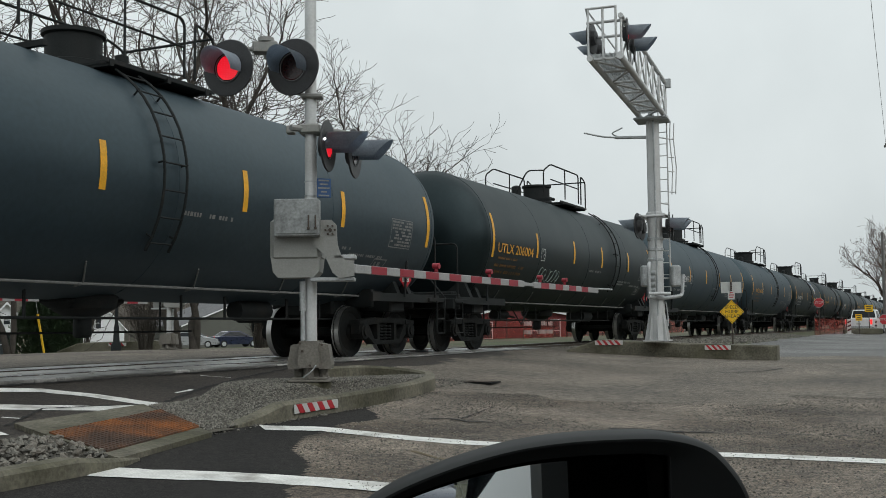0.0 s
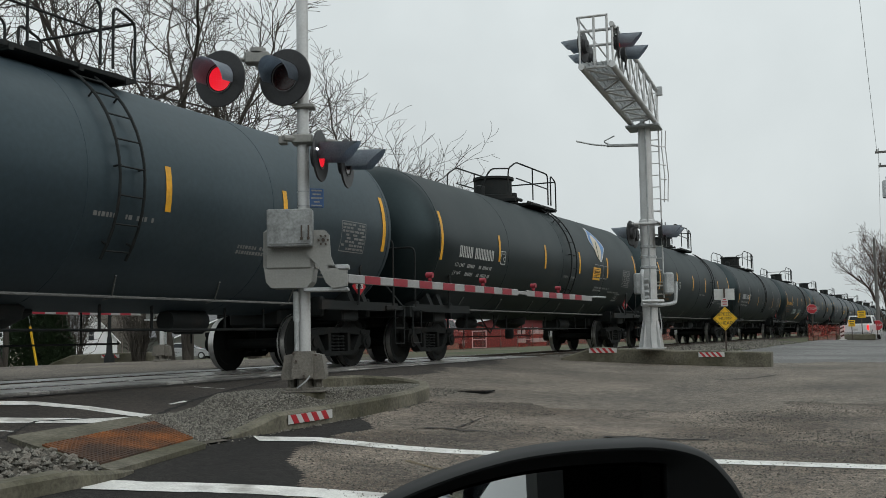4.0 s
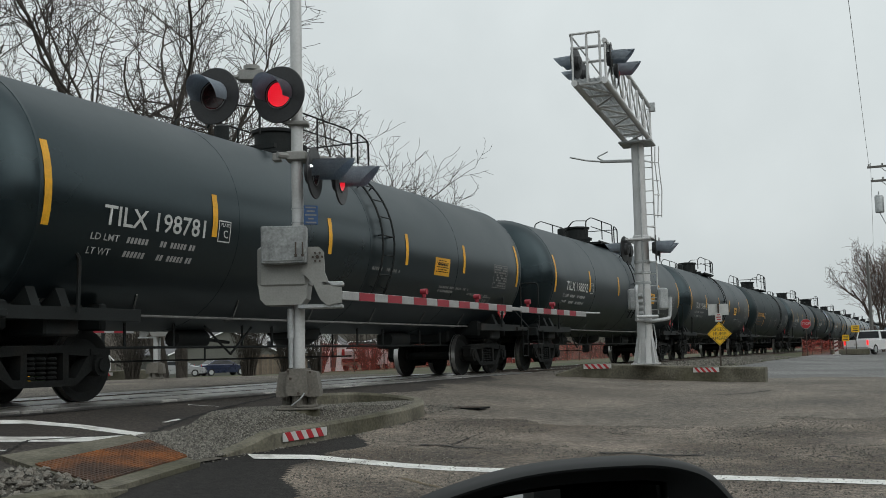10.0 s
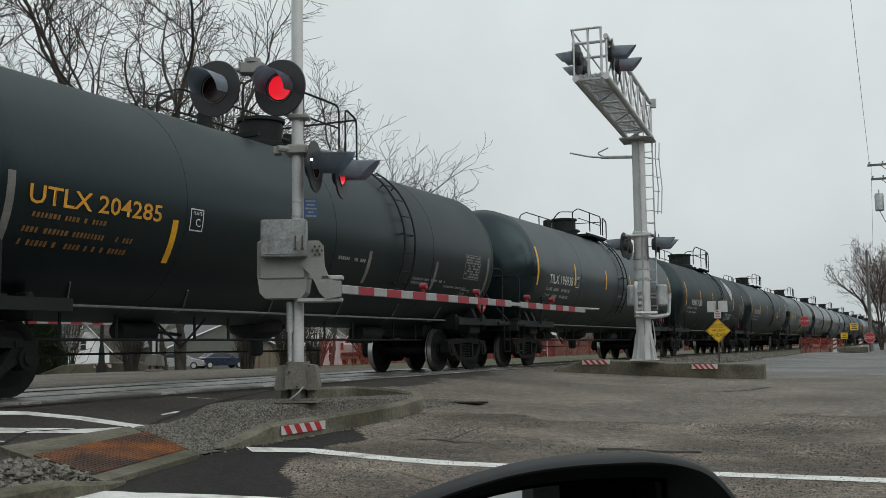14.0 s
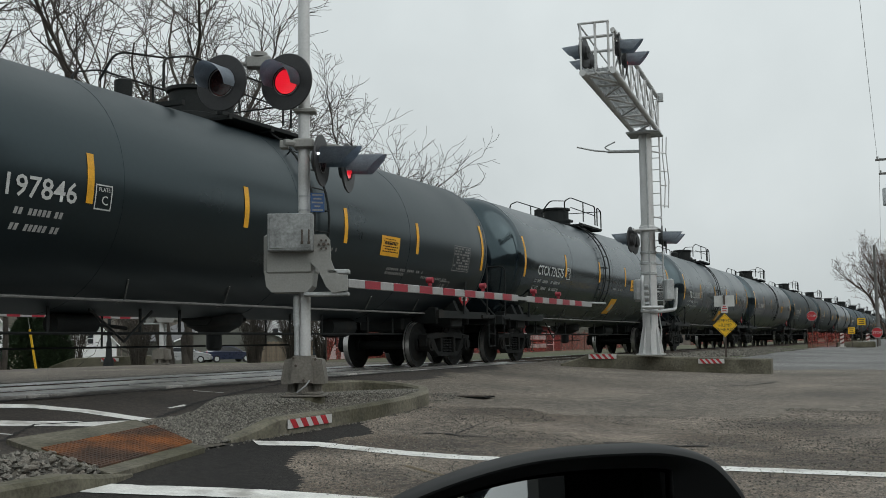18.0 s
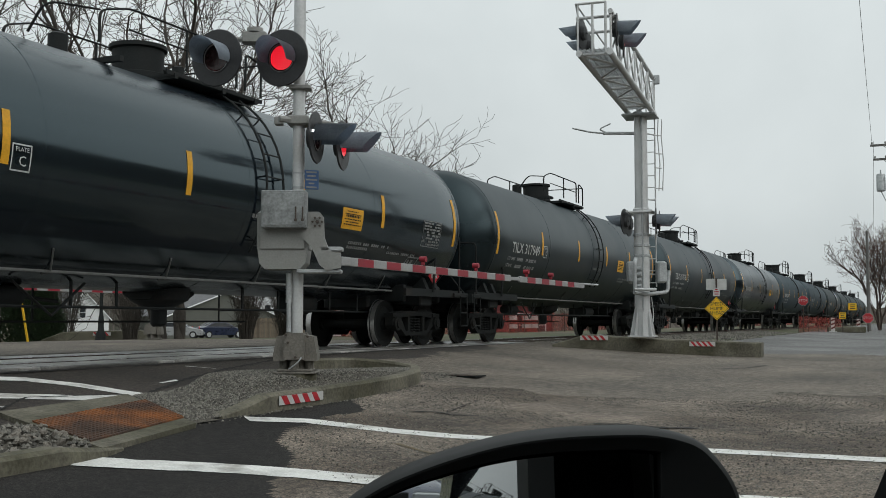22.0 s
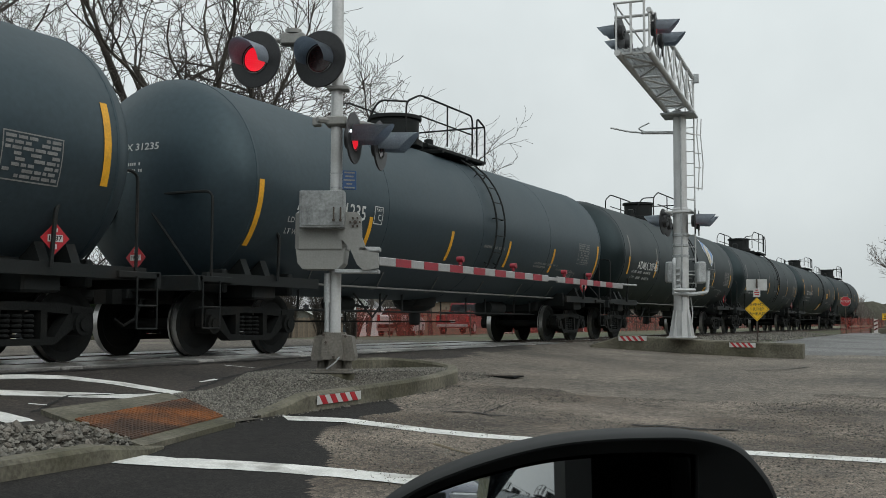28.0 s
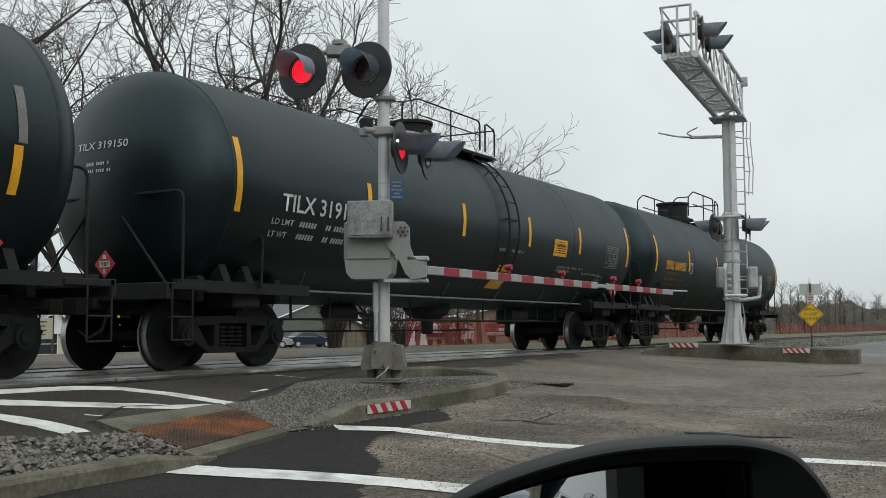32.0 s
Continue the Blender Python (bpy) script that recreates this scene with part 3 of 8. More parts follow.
def decal(bm, x0, x1, z0, z1, lean=0.0, out=0.006, n=3):
    """A sheet on the near flank of the shell from height z0 to z1."""
    a0, a1 = math.asin((z0 - Z_TANK) / R_TANK), math.asin((z1 - Z_TANK) / R_TANK)
    cols = []
    for i in range(n + 1):
        a = a0 + (a1 - a0) * i / n
        sh = lean * i / n
        cols.append((bm.verts.new(on_tank(x0 + sh, a, out)), bm.verts.new(on_tank(x1 + sh, a, out))))
    for (p, q), (r, s) in zip(cols, cols[1:]):
        bm.faces.new((p, q, s, r))


def make_shell(half):
    bm = bmesh.new()
    prof = []
    head = 0.80
    for i in range(9):
        a = math.pi / 2 * i / 8
        prof.append((max(R_TANK * math.sin(a), 0.02), -half - head * math.cos(a)))
    for x in (-7.2, -5.0, -2.6, 0.0, 2.6, 5.0, 7.2):
        prof.append((R_TANK, x))
    prof += [(r, -h) for r, h in prof[:9][::-1]]
    lathe(bm, prof, 56, "x", (0, 0, Z_TANK))
    bmesh.ops.recalc_face_normals(bm, faces=bm.faces[:])
    return bm


def make_wheel():
    bm = bmesh.new()
    lathe(bm, [(0.09, -0.10), (0.13, -0.10), (0.15, -0.03), (0.36, -0.02), (0.40, -0.05), (WHEEL_R, -0.055), (WHEEL_R, 0.045), (WHEEL_R + 0.028, 0.05), (WHEEL_R + 0.028, 0.08), (0.40, 0.085), (0.36, 0.05), (0.15, 0.06), (0.13, 0.12), (0.09, 0.12)], 28, "y")
    bmesh.ops.recalc_face_normals(bm, faces=bm.faces[:])
    bm.normal_update()
    for f in bm.faces:
        c = f.calc_center_median()
        f.material_index = 1 if math.hypot(c.x, c.z) > WHEEL_R - 0.012 and abs(f.normal.y) < 0.5 else 0
    return bm


def make_sideframe():
    bm = bmesh.new()
    h = 0.960
    outline = [(-h - 0.17, 0.66), (-h - 0.17, 0.42), (-h + 0.16, 0.38), (-0.52, 0.20), (0.52, 0.20), (h - 0.16, 0.38), (h + 0.17, 0.42), (h + 0.17, 0.66), (0.6, 0.72), (-0.6, 0.72)]
    lo, hi = [bm.verts.new((x, -0.09, z)) for x, z in outline], [bm.verts.new((x, 0.09, z)) for x, z in outline]
    # the two slots beside the spring nest
    holes = [[(-0.74, 0.58), (-0.40, 0.60), (-0.40, 0.30), (-0.52, 0.30)], [(-0.30, 0.62), (0.30, 0.62), (0.30, 0.28), (-0.30, 0.28)], [(0.40, 0.60), (0.74, 0.58), (0.52, 0.30), (0.40, 0.30)]]
    for side, ring in ((-0.09, lo), (0.09, hi)):
        edges = [bm.edges.new((ring[i], ring[(i + 1) % len(ring)])) for i in range(len(ring))]
        for hole in holes:
            hv = [bm.verts.new((x, side, z)) for x, z in hole]
            edges += [bm.edges.new((hv[i], hv[(i + 1) % 4])) for i in range(4)]
        bmesh.ops.triangle_fill(bm, edges=edges, use_beauty=True)
    n = len(outline)
    for i in range(n):
        bm.faces.new((lo[i], lo[(i + 1) % n], hi[(i + 1) % n], hi[i]))
    for hole in holes:
        q = [[v for v in bm.verts if abs(v.co.x - x) < 1e-5 and abs(v.co.z - z) < 1e-5] for x, z in hole]
        for i in range(4):
            a, b = sorted(q[i], key=lambda v: v.co.y), sorted(q[(i + 1) % 4], key=lambda v: v.co.y)
            bm.faces.new((a[0], b[0], b[1], a[1]))
    for s in (-1, 1):
        rod(bm, (s * h, -0.14, 0.457), (s * h, 0.1, 0.457), 0.15, 14)
        rod(bm, (s * h, -0.17, 0.457), (s * h, -0.14, 0.457), 0.09, 10)
        box(bm, (s * h, 0, 0.63), (0.36, 0.22, 0.08))
    bmesh.ops.recalc_face_normals(bm, faces=bm.faces[:])
    return bm


def make_springs():
    bm = bmesh.new()
    for i, x in enumerate((-0.2, -0.02, 0.16)):
        for k in range(5):
            lathe(bm, [(0.055, 0.29 + k * 0.06), (0.075, 0.305 + k * 0.06), (0.075, 0.32 + k * 0.06), (0.055, 0.335 + k * 0.06)], 9, "z", (x, 0, 0))
    return bm


def mesh_of(bm, name, mats, smooth=False):
    ob = part(name, bm, mats, smooth=smooth)
    me = ob.data
    bpy.data.objects.remove(ob)
    return me


MESH = {
    "wheel": mesh_of(make_wheel(), "wheel", [M["truck_iron"], M["wheel_rim"]], True),
    "sideframe": mesh_of(make_sideframe(), "sideframe", M["truck_iron"], True),
    "springs": mesh_of(make_springs(), "springs", M["truck_iron"], True),
}


def simple(name, build, mats, smooth=False):
    bm = bmesh.new()
    build(bm)
    MESH[name] = mesh_of(bm, name, mats, smooth)


def build_end_sill(bm):
    """The stub end of the underframe with its platform, for the +x end."""
    box(bm, (8.2, 0, 0.98), (2.1, 0.42, 0.30), bev=0.02)
    box(bm, (8.78, 0, 1.12), (0.75, 2.9, 0.09), bev=0.01)
    box(bm, (9.14, 0, 1.06), (0.10, 2.9, 0.22), bev=0.01)
    box(bm, (7.4, 0, 1.22), (1.5, 1.9, 0.30), bev=0.03)
    prism(bm, [(-1.32, 1.16), (1.32, 1.16), (1.05, 1.75), (0.6, 1.42), (-0.6, 1.42), (-1.05, 1.75)], 7.25, 7.40, "x")
    prism(bm, [(-1.32, 1.16), (1.32, 1.16), (1.05, 1.75), (0.6, 1.42), (-0.6, 1.42), (-1.05, 1.75)], 7.75, 7.90, "x")
    for s in (-1, 1):
        box(bm, (7.5, s * 1.36, 1.14), (2.9, 0.08, 0.16))
        box(bm, (8.95, s * 1.44, 0.72), (0.36, 0.03, 0.03))
        for z in (0.42, 0.72):
            rod(bm, (8.72, s * 1.46, z), (9.1, s * 1.46, z), 0.014, 6)
        for x in (8.72, 9.1):
            rod(bm, (x, s * 1.46, 0.42), (x, s * 1.46, 1.1), 0.014, 6)


def build_coupler(bm):
    box(bm, (9.05, 0, 0.88), (0.7, 0.2, 0.2), bev=0.03)
    prism(bm, [(9.32, -0.12), (9.50, -0.17), (9.56, -0.02), (9.50, 0.16), (9.30, 0.14)], 0.76, 1.02, "z")
    tube(bm, [(9.1, 0.35, 0.85), (9.25, 0.36, 0.55), (9.42, 0.3, 0.45), (9.5, 0.2, 0.55)], 0.025, 6)


def build_end_rail(bm):
    """The rail across the leading end, with its two stays."""
    tube(bm, bend([(-8.85, -1.40, 1.15), (-8.85, -1.40, 2.40), (-8.85, 1.40, 2.40), (-8.85, 1.40, 1.15)], 0.14), 0.022, 6)
    tube(bm, [(-8.85, -0.05, 2.39), (-8.85, -1.12, 1.16)], 0.020, 6)
    tube(bm, [(-8.85, 0.20, 2.39), (-8.85, 1.30, 1.16)], 0.020, 6)


def build_end_loop(bm):
    """The grab loop beside the trailing end platform."""
    tube(bm, bend([(8.20, -1.20, 2.48), (8.73, -1.42, 2.48), (8.73, -1.42, 1.15)], 0.14), 0.022, 6)


def build_grab_post(bm):
    tube(bm, bend([(7.28, -1.44, 1.15), (7.30, -1.48, 1.86), (7.46, -1.42, 1.98)], 0.08), 0.028, 6)


def build_side_rail(bm):
    rod(bm, (-6.9, -0.86, 1.17), (6.9, -0.86, 1.17), 0.020, 7)
    for x in (-5.6, -3.2, -0.9, 1.4, 3.7, 5.8):
        rod(bm, (x, -0.86, 1.17), on_tank(x - 0.26, -0.80, 0.01), 0.012, 6)
        rod(bm, (x, -0.86, 1.17), (x, -0.70, 1.14), 0.018, 6)


def build_brake_pipe(bm):
    rod(bm, (-6.4, -0.55, 0.72), (6.4, -0.55, 0.72), 0.022, 6)
    rod(bm, (-6.0, 0.45, 0.52), (3.0, 0.45, 0.52), 0.018, 6)
    for x in (-5.4, -4.3, -2.5, -1.6, 1.5, 2.6, 4.4, 5.5):
        rod(bm, (x, -0.55, 1.2), (x, -0.55, 0.70), 0.024, 5)
    for x in (-5.0, -2.2, 2.2, 4.8):
        rod(bm, (x, 0.45, 1.2), (x, 0.45, 0.50), 0.018, 5)
        rod(bm, (x, -0.55, 0.72), (x, 0.45, 0.72), 0.016, 5)
    rod(bm, (-3.6, -0.6, 1.05), (-2.9, -0.6, 0.60), 0.02, 5)
    rod(bm, (-2.3, -0.6, 1.05), (-2.9, -0.6, 0.60), 0.02, 5)


def build_outlet(bm):
    lathe(bm, [(0.50, 1.05), (0.46, 0.86), (0.24, 0.74), (0.13, 0.72), (0.13, 0.48), (0.09, 0.44)], 14)
    box(bm, (0.0, 0, 0.97), (1.3, 0.5, 0.20), bev=0.08)


def build_reservoir(bm):
    rod(bm, (3.2, -0.30, 0.86), (4.1, -0.30, 0.86), 0.17, 12)


def build_brake_valve(bm):
    box(bm, (4.6, 0.35, 0.84), (0.5, 0.4, 0.36), bev=0.04)


def build_brake_cylinder(bm):
    rod(bm, (-3.9, -0.2, 0.86), (-3.1, -0.2, 0.86), 0.14, 12)
    rod(bm, (-3.1, -0.2, 0.86), (-2.4, -0.2, 0.80), 0.03, 6)


def build_platform(bm):
    box(bm, (1.20, -0.66, 4.235), (2.3, 0.50, 0.035))
    box(bm, (1.15, -0.92, 4.255), (2.5, 0.025, 0.06))


def build_beam(bm):
    box(bm, (0, 0, 4.22), (0.08, 1.9, 0.08))


def build_seam(bm):
    lathe(bm, [(R_TANK - 0.01, -0.03), (R_TANK + 0.005, -0.02), (R_TANK + 0.005, 0.02), (R_TANK - 0.01, 0.03)], 48, "x", (0, 0, Z_TANK), close=False)


def build_dome(bm):
    lathe(bm, [(0.60, 4.30), (0.60, 4.42), (0.52, 4.44), (0.52, 4.86), (0.58, 4.88), (0.58, 4.95), (0.30, 4.98)], 24, "z", (-0.35, 0, 0))


def build_small_dome(bm):
    lathe(bm, [(0.46, 4.26), (0.46, 4.36), (0.40, 4.38), (0.40, 4.74), (0.45, 4.76), (0.45, 4.82), (0.24, 4.85)], 24, "z", (0.35, 0, 0))


def build_fittings(bm):
    lathe(bm, [(0.30, 4.32), (0.30, 4.52), (0.10, 4.58)], 16, "z", (0.75, 0, 0))
    lathe(bm, [(0.11, 4.32), (0.11, 4.74), (0.06, 4.76)], 10, "z", (1.45, 0.1, 0))
    rod(bm, (0.5, -0.32, 4.46), (1.0, -0.32, 4.46), 0.05, 7)


def build_vent(bm):
    lathe(bm, [(0.14, 4.26), (0.14, 4.60), (0.06, 4.64)], 10, "z", (-1.35, 0.0, 0))


def build_top_rail(bm):
    z = 5.26
    for s in (-1, 1):
        tube(bm, bend([(-1.5, s * 0.9, 4.36), (-1.5, s * 0.9, z - 0.25), (-0.9, s * 0.9, z), (1.7, s * 0.9, z), (1.7, s * 0.9, 4.36)], 0.16), 0.022, 6)
        tube(bm, bend([(1.95, s * 0.9, 4.36), (1.95, s * 0.9, z), (2.4, s * 0.9, z - 0.14), (2.4, s * 0.9, 4.30)], 0.12), 0.022, 6)
        rod(bm, (0.4, s * 0.9, 4.36), (0.4, s * 0.9, z), 0.02, 6)
        rod(bm, (-0.9, s * 0.9, 4.82), (1.7, s * 0.9, 4.82), 0.018, 6)
    rod(bm, (2.4, -0.9, z - 0.14), (2.4, 0.9, z - 0.14), 0.022, 6)
    tube(bm, bend([(-1.5, -0.9, z - 0.25), (-2.3, -0.7, z - 0.35), (-2.3, -0.4, 4.36)], 0.2), 0.022, 6)


def build_ladder(bm):
    for x in (2.15, 2.62):
        tube(bm, [on_tank(x, a, 0.10) for a in np.linspace(1.05, -0.62, 14)], 0.02, 6)
    for a in np.linspace(0.95, -0.55, 8):
        rod(bm, on_tank(2.15, a, 0.10), on_tank(2.62, a, 0.10), 0.013, 5)
    for a in (0.75, 0.1, -0.5):
        rod(bm, on_tank(2.15, a, 0.0), on_tank(2.15, a, 0.12), 0.015, 5)
        rod(bm, on_tank(2.62, a, 0.0), on_tank(2.62, a, 0.12), 0.015, 5)


def build_axle(bm):
    lathe(bm, [(0.07, -1.06), (0.09, -0.8), (0.085, 0), (0.09, 0.8), (0.07, 1.06)], 12, "y")


def build_bolster(bm):
    box(bm, (0, 0, 0.55), (0.34, 2.0, 0.26), bev=0.04)
    box(bm, (0.55, 0, 0.42), (0.12, 1.5, 0.12), bev=0.02)
    box(bm, (-0.55, 0, 0.42), (0.12, 1.5, 0.12), bev=0.02)
    lathe(bm, [(0.22, 0.66), (0.22, 0.86)], 14)


def build_brake_beam(bm):
    """Brake beam, its head blocks and the hanging rigging between the wheelsets."""
    box(bm, (0, 0, 0.44), (0.13, 1.42, 0.16), bev=0.02)
    box(bm, (0, 0, 0.72), (0.20, 0.86, 0.38), bev=0.04)
    for y in (-0.72, 0.72):
        box(bm, (0, y, 0.46), (0.16, 0.12, 0.34), bev=0.03)
    for y in (-0.4, 0.1, 0.45):
        rod(bm, (0, y, 0.46), (0.10, y, 1.02), 0.03, 6)


def build_saddle(bm):
    """Body bolster and the cradle that carries the shell on the truck, for the +x end."""
    box(bm, (7.34, 0, 0.98), (0.60, 2.5, 0.24), bev=0.03)
    box(bm, (7.34, 0, 0.95), (2.7, 1.1, 0.36), bev=0.05)
    for x in (6.5, 8.2):
        box(bm, (x, 0, 1.12), (0.12, 2.3, 0.36), bev=0.02)


for key, fn, mat, sm in (
    ("brake_beam", build_brake_beam, M["truck_iron"], False), ("saddle", build_saddle, M["frame_black"], False), ("end_sill", build_end_sill, M["frame_black"], False), ("coupler", build_coupler, M["truck_iron"], False), ("end_handrail", build_end_rail, M["frame_black"], True), ("end_loop", build_end_loop, M["frame_black"], True), ("grab_post", build_grab_post, M["frame_black"], True),
    ("side_rail", build_side_rail, M["stencil_dull"], True), ("brake_pipe", build_brake_pipe, M["frame_black"], True), ("bottom_outlet", build_outlet, M["frame_black"], True),
    ("air_reservoir", build_reservoir, M["frame_black"], True), ("brake_valve", build_brake_valve, M["frame_black"], False), ("brake_cylinder", build_brake_cylinder, M["frame_black"], True), ("platform_deck", build_platform, M["frame_black"], False), ("platform_beam", build_beam, M["frame_black"], False), ("manway_dome", build_dome, M["frame_black"], True), ("small_dome", build_small_dome, M["frame_black"], True),
    ("valve_fitting", build_fittings, M["frame_black"], True), ("vent_valve", build_vent, M["frame_black"], True), ("safety_rail", build_top_rail, M["frame_black"], True), ("ladder", build_ladder, M["frame_black"], True),
    ("axle", build_axle, M["truck_iron"], True), ("bolster", build_bolster, M["truck_iron"], False),
):
    simple(key, fn, mat, sm)
for kind, mat in TANK.items():
    MESH["shell_" + kind] = mesh_of(make_shell(HALF), "tank_shell", mat, True)
    MESH["short_" + kind] = mesh_of(make_shell(HALF_SHORT), "tank_shell", mat, True)
    bm = bmesh.new()
    build_seam(bm)
    MESH["seam_" + kind] = mesh_of(bm, "weld_seam", mat, True)
FLIP = pose(0, 0, 0, 0, 0, 180)


def sign_bars(bm, x, z, text, h, fill=0.62):
    """Two slim upright bars stand for each stencilled sign that names the car."""
    w = h * fill
    for ch in text:
        if ch != " ":
            decal(bm, x, x + w * 0.30, z, z + h, n=2)
            decal(bm, x + w * 0.52, x + w * 0.82, z, z + h, n=2)
        x += w * 1.12
    return x


def small_bars(bm, x, z, widths, h):
    for w in widths:
        if w > 0:
            decal(bm, x, x + w, z, z + h, n=1)
        x += abs(w) + 0.06


def outline_box(bm, x0, x1, z0, z1, t=0.025, lean=0.0):
    decal(bm, x0, x1, z0, z0 + t)
    decal(bm, x0 + lean, x1 + lean, z1 - t, z1)
    decal(bm, x0, x0 + t, z0, z1, lean)
    decal(bm, x1 - t, x1, z0, z1, lean)


def build_end_strip(bm):
    decal(bm, -0.06, 0.06, 2.18, 3.22, n=6)


def build_mid_strip(bm):
    decal(bm, -0.06, 0.06, 2.32, 2.95, n=4)


def build_low_strip(bm):
    decal(bm, -0.06, 0.06, 2.02, 2.55, 0.0, n=4)


def build_sign(bm):
    sign_bars(bm, 0, 2.30, "A", 0.25, 0.70)


MARK_X = [-7.08 + 0.192 * k + (0.10 if k > 3 else 0) for k in range(10)]


def build_mark_small(bm):
    """Rows of short bars beside the load words."""
    for z in (2.085, 1.905):
        for x, n in ((-6.55, 6), (-5.88, 2), (-5.66, 5), (-5.25, 2)):
            for i in range(n):
                decal(bm, x + i * 0.072, x + i * 0.072 + 0.050, z, z + 0.078, 0.012, n=1)


def build_small_orange(bm):
    rnd = random.Random(12)
    for z, x, x1, h in ((2.16, -6.95, -5.75, 0.06), (1.98, -7.05, -5.15, 0.065), (1.83, -7.05, -5.20, 0.065)):
        while x < x1:
            w = rnd.uniform(0.035, 0.055)
            if rnd.random() < 0.82:
                decal(bm, x, x + w, z, z + h, 0.012, n=1)
            x += w + 0.024


def build_plate_box(bm):
    outline_box(bm, -4.54, -4.24, 2.26, 2.58, 0.018)


def build_data_block(bm):
    rnd = random.Random(2)
    for k in range(8):
        z, x = 2.13 + k * 0.062, 6.38
        while x < 7.16:
            w = rnd.uniform(0.05, 0.16)
            if rnd.random() < 0.85:
                decal(bm, x, min(x + w, 7.18), z, z + 0.038, n=1)
            x += w + 0.025
    outline_box(bm, 6.34, 7.22, 2.09, 2.64, 0.016)


def build_small_notes(bm):
    rnd = random.Random(4)

    def row(x, x1, z, h):
        while x < x1:
            w = rnd.uniform(0.035, 0.07)
            if rnd.random() < 0.84:
                decal(bm, x, x + w, z, z + h, n=1)
            x += w + 0.022

    row(3.4, 5.0, 1.95, 0.05)
    row(3.4, 4.2, 1.87, 0.05)
    row(0.24, 1.39, 2.15, 0.06)
    row(5.0, 6.3, 1.86, 0.045)
    row(-7.9, -7.1, 1.30, 0.045)
    outline_box(bm, 5.9, 6.4, 1.62, 1.86, 0.025, 0.10)
    small_bars(bm, 6.05, 1.68, (0.07, 0.10), 0.12)


def build_head_notes(bm):
    """Bars on the leading head, below the lettering."""
    for z, w, h in ((2.84, 0.46, 0.045), (2.74, 0.50, 0.045)):
        n = int(w / 0.04)
        for i in range(n):
            if i not in (4, 9):
                y = 0.36 - i * w / n
                yy = y - w / n * 0.62
                q = []
                for a, c in ((y, z), (yy, z), (yy, z + h), (y, z + h)):
                    d = math.sqrt(max(0.0, 1 - (a * a + (c - Z_TANK) ** 2) / R_TANK ** 2)) * 0.80 + 0.008
                    q.append(bm.verts.new((-HALF - d, a, c)))
                bm.faces.new(q)


def build_placard(bm):
    box(bm, (0, 0, 0), (0.27, 0.012, 0.27), ry=45)


def build_placard_bar(bm):
    box(bm, (0, -0.010, 0.0), (0.20, 0.006, 0.085))
    box(bm, (0, -0.010, 0.10), (0.06, 0.006, 0.05))
    box(bm, (0, -0.010, -0.10), (0.04, 0.006, 0.06))


def build_panel_sheet(bm):
    decal(bm, 2.98, 3.74, 2.20, 2.58, n=3)


def build_panel_bars(bm):
    rnd = random.Random(9)
    for k, (h, x0, x1) in enumerate(((0.020, 3.05, 3.68), (0.020, 3.12, 3.60), (0.020, 3.05, 3.66), (0.042, 3.10, 3.62), (0.016, 3.06, 3.66), (0.016, 3.14, 3.55))):
        z, x = 2.275 + k * 0.048, x0
        while x < x1:
            w = rnd.uniform(0.03, 0.09)
            decal(bm, x, min(x + w, x1), z, z + h, out=0.010, n=1)
            x += w + 0.018


def build_slant_sheet(bm):
    decal(bm, 0.45, 1.10, 1.40, 1.87, 0.02, n=3)


def build_slant_fade(bm):
    decal(bm, 0.74, 0.98, 1.50, 1.70, 0.04, out=0.010, n=3)


def flank_shape(bm, pts, out):
    """A flat outline in x and z, sliced and laid on the curved flank."""
    bm.faces.new([bm.verts.new((x, 0, z)) for x, z in pts])
    for k in range(1, 24):
        bmesh.ops.bisect_plane(bm, geom=bm.verts[:] + bm.edges[:] + bm.faces[:], plane_co=(0, 0, 2.2 + 0.08 * k), plane_no=(0, 0, 1))
    for v in bm.verts:
        v.co = on_tank(v.co.x, math.asin((v.co.z - Z_TANK) / R_TANK), out)


EMBLEM = [(3.80, 3.90), (3.90, 3.88), (4.52, 3.38), (4.56, 3.28), (3.86, 2.78), (3.76, 2.78), (3.18, 3.36), (3.18, 3.48)]


def build_logo_white(bm):
    flank_shape(bm, EMBLEM, 0.006)


def build_logo_blue(bm):
    flank_shape(bm, [(3.85 + (x - 3.85) * 0.90, 3.33 + (z - 3.33) * 0.88) for x, z in EMBLEM], 0.010)


def leaf(k):
    return [(3.72 + k * (0.33 * math.cos(a) + 0.10 * math.sin(a)), 3.24 + k * (0.40 * math.sin(a) - 0.04 * math.cos(a))) for a in np.linspace(0, math.tau, 28, endpoint=False)]


def build_logo_leaf(bm):
    flank_shape(bm, leaf(1.0), 0.014)


def build_logo_vein(bm):
    flank_shape(bm, [(3.52, 2.72), (3.57, 2.72), (3.66, 3.18), (3.84, 3.40), (3.80, 3.43), (3.60, 3.22)], 0.018)


def build_logo_bars(bm):
    for k in range(3):
        outline_box(bm, 3.05 + 0.50 * k, 3.48 + 0.50 * k, 2.26, 2.68, 0.025, 0.08)


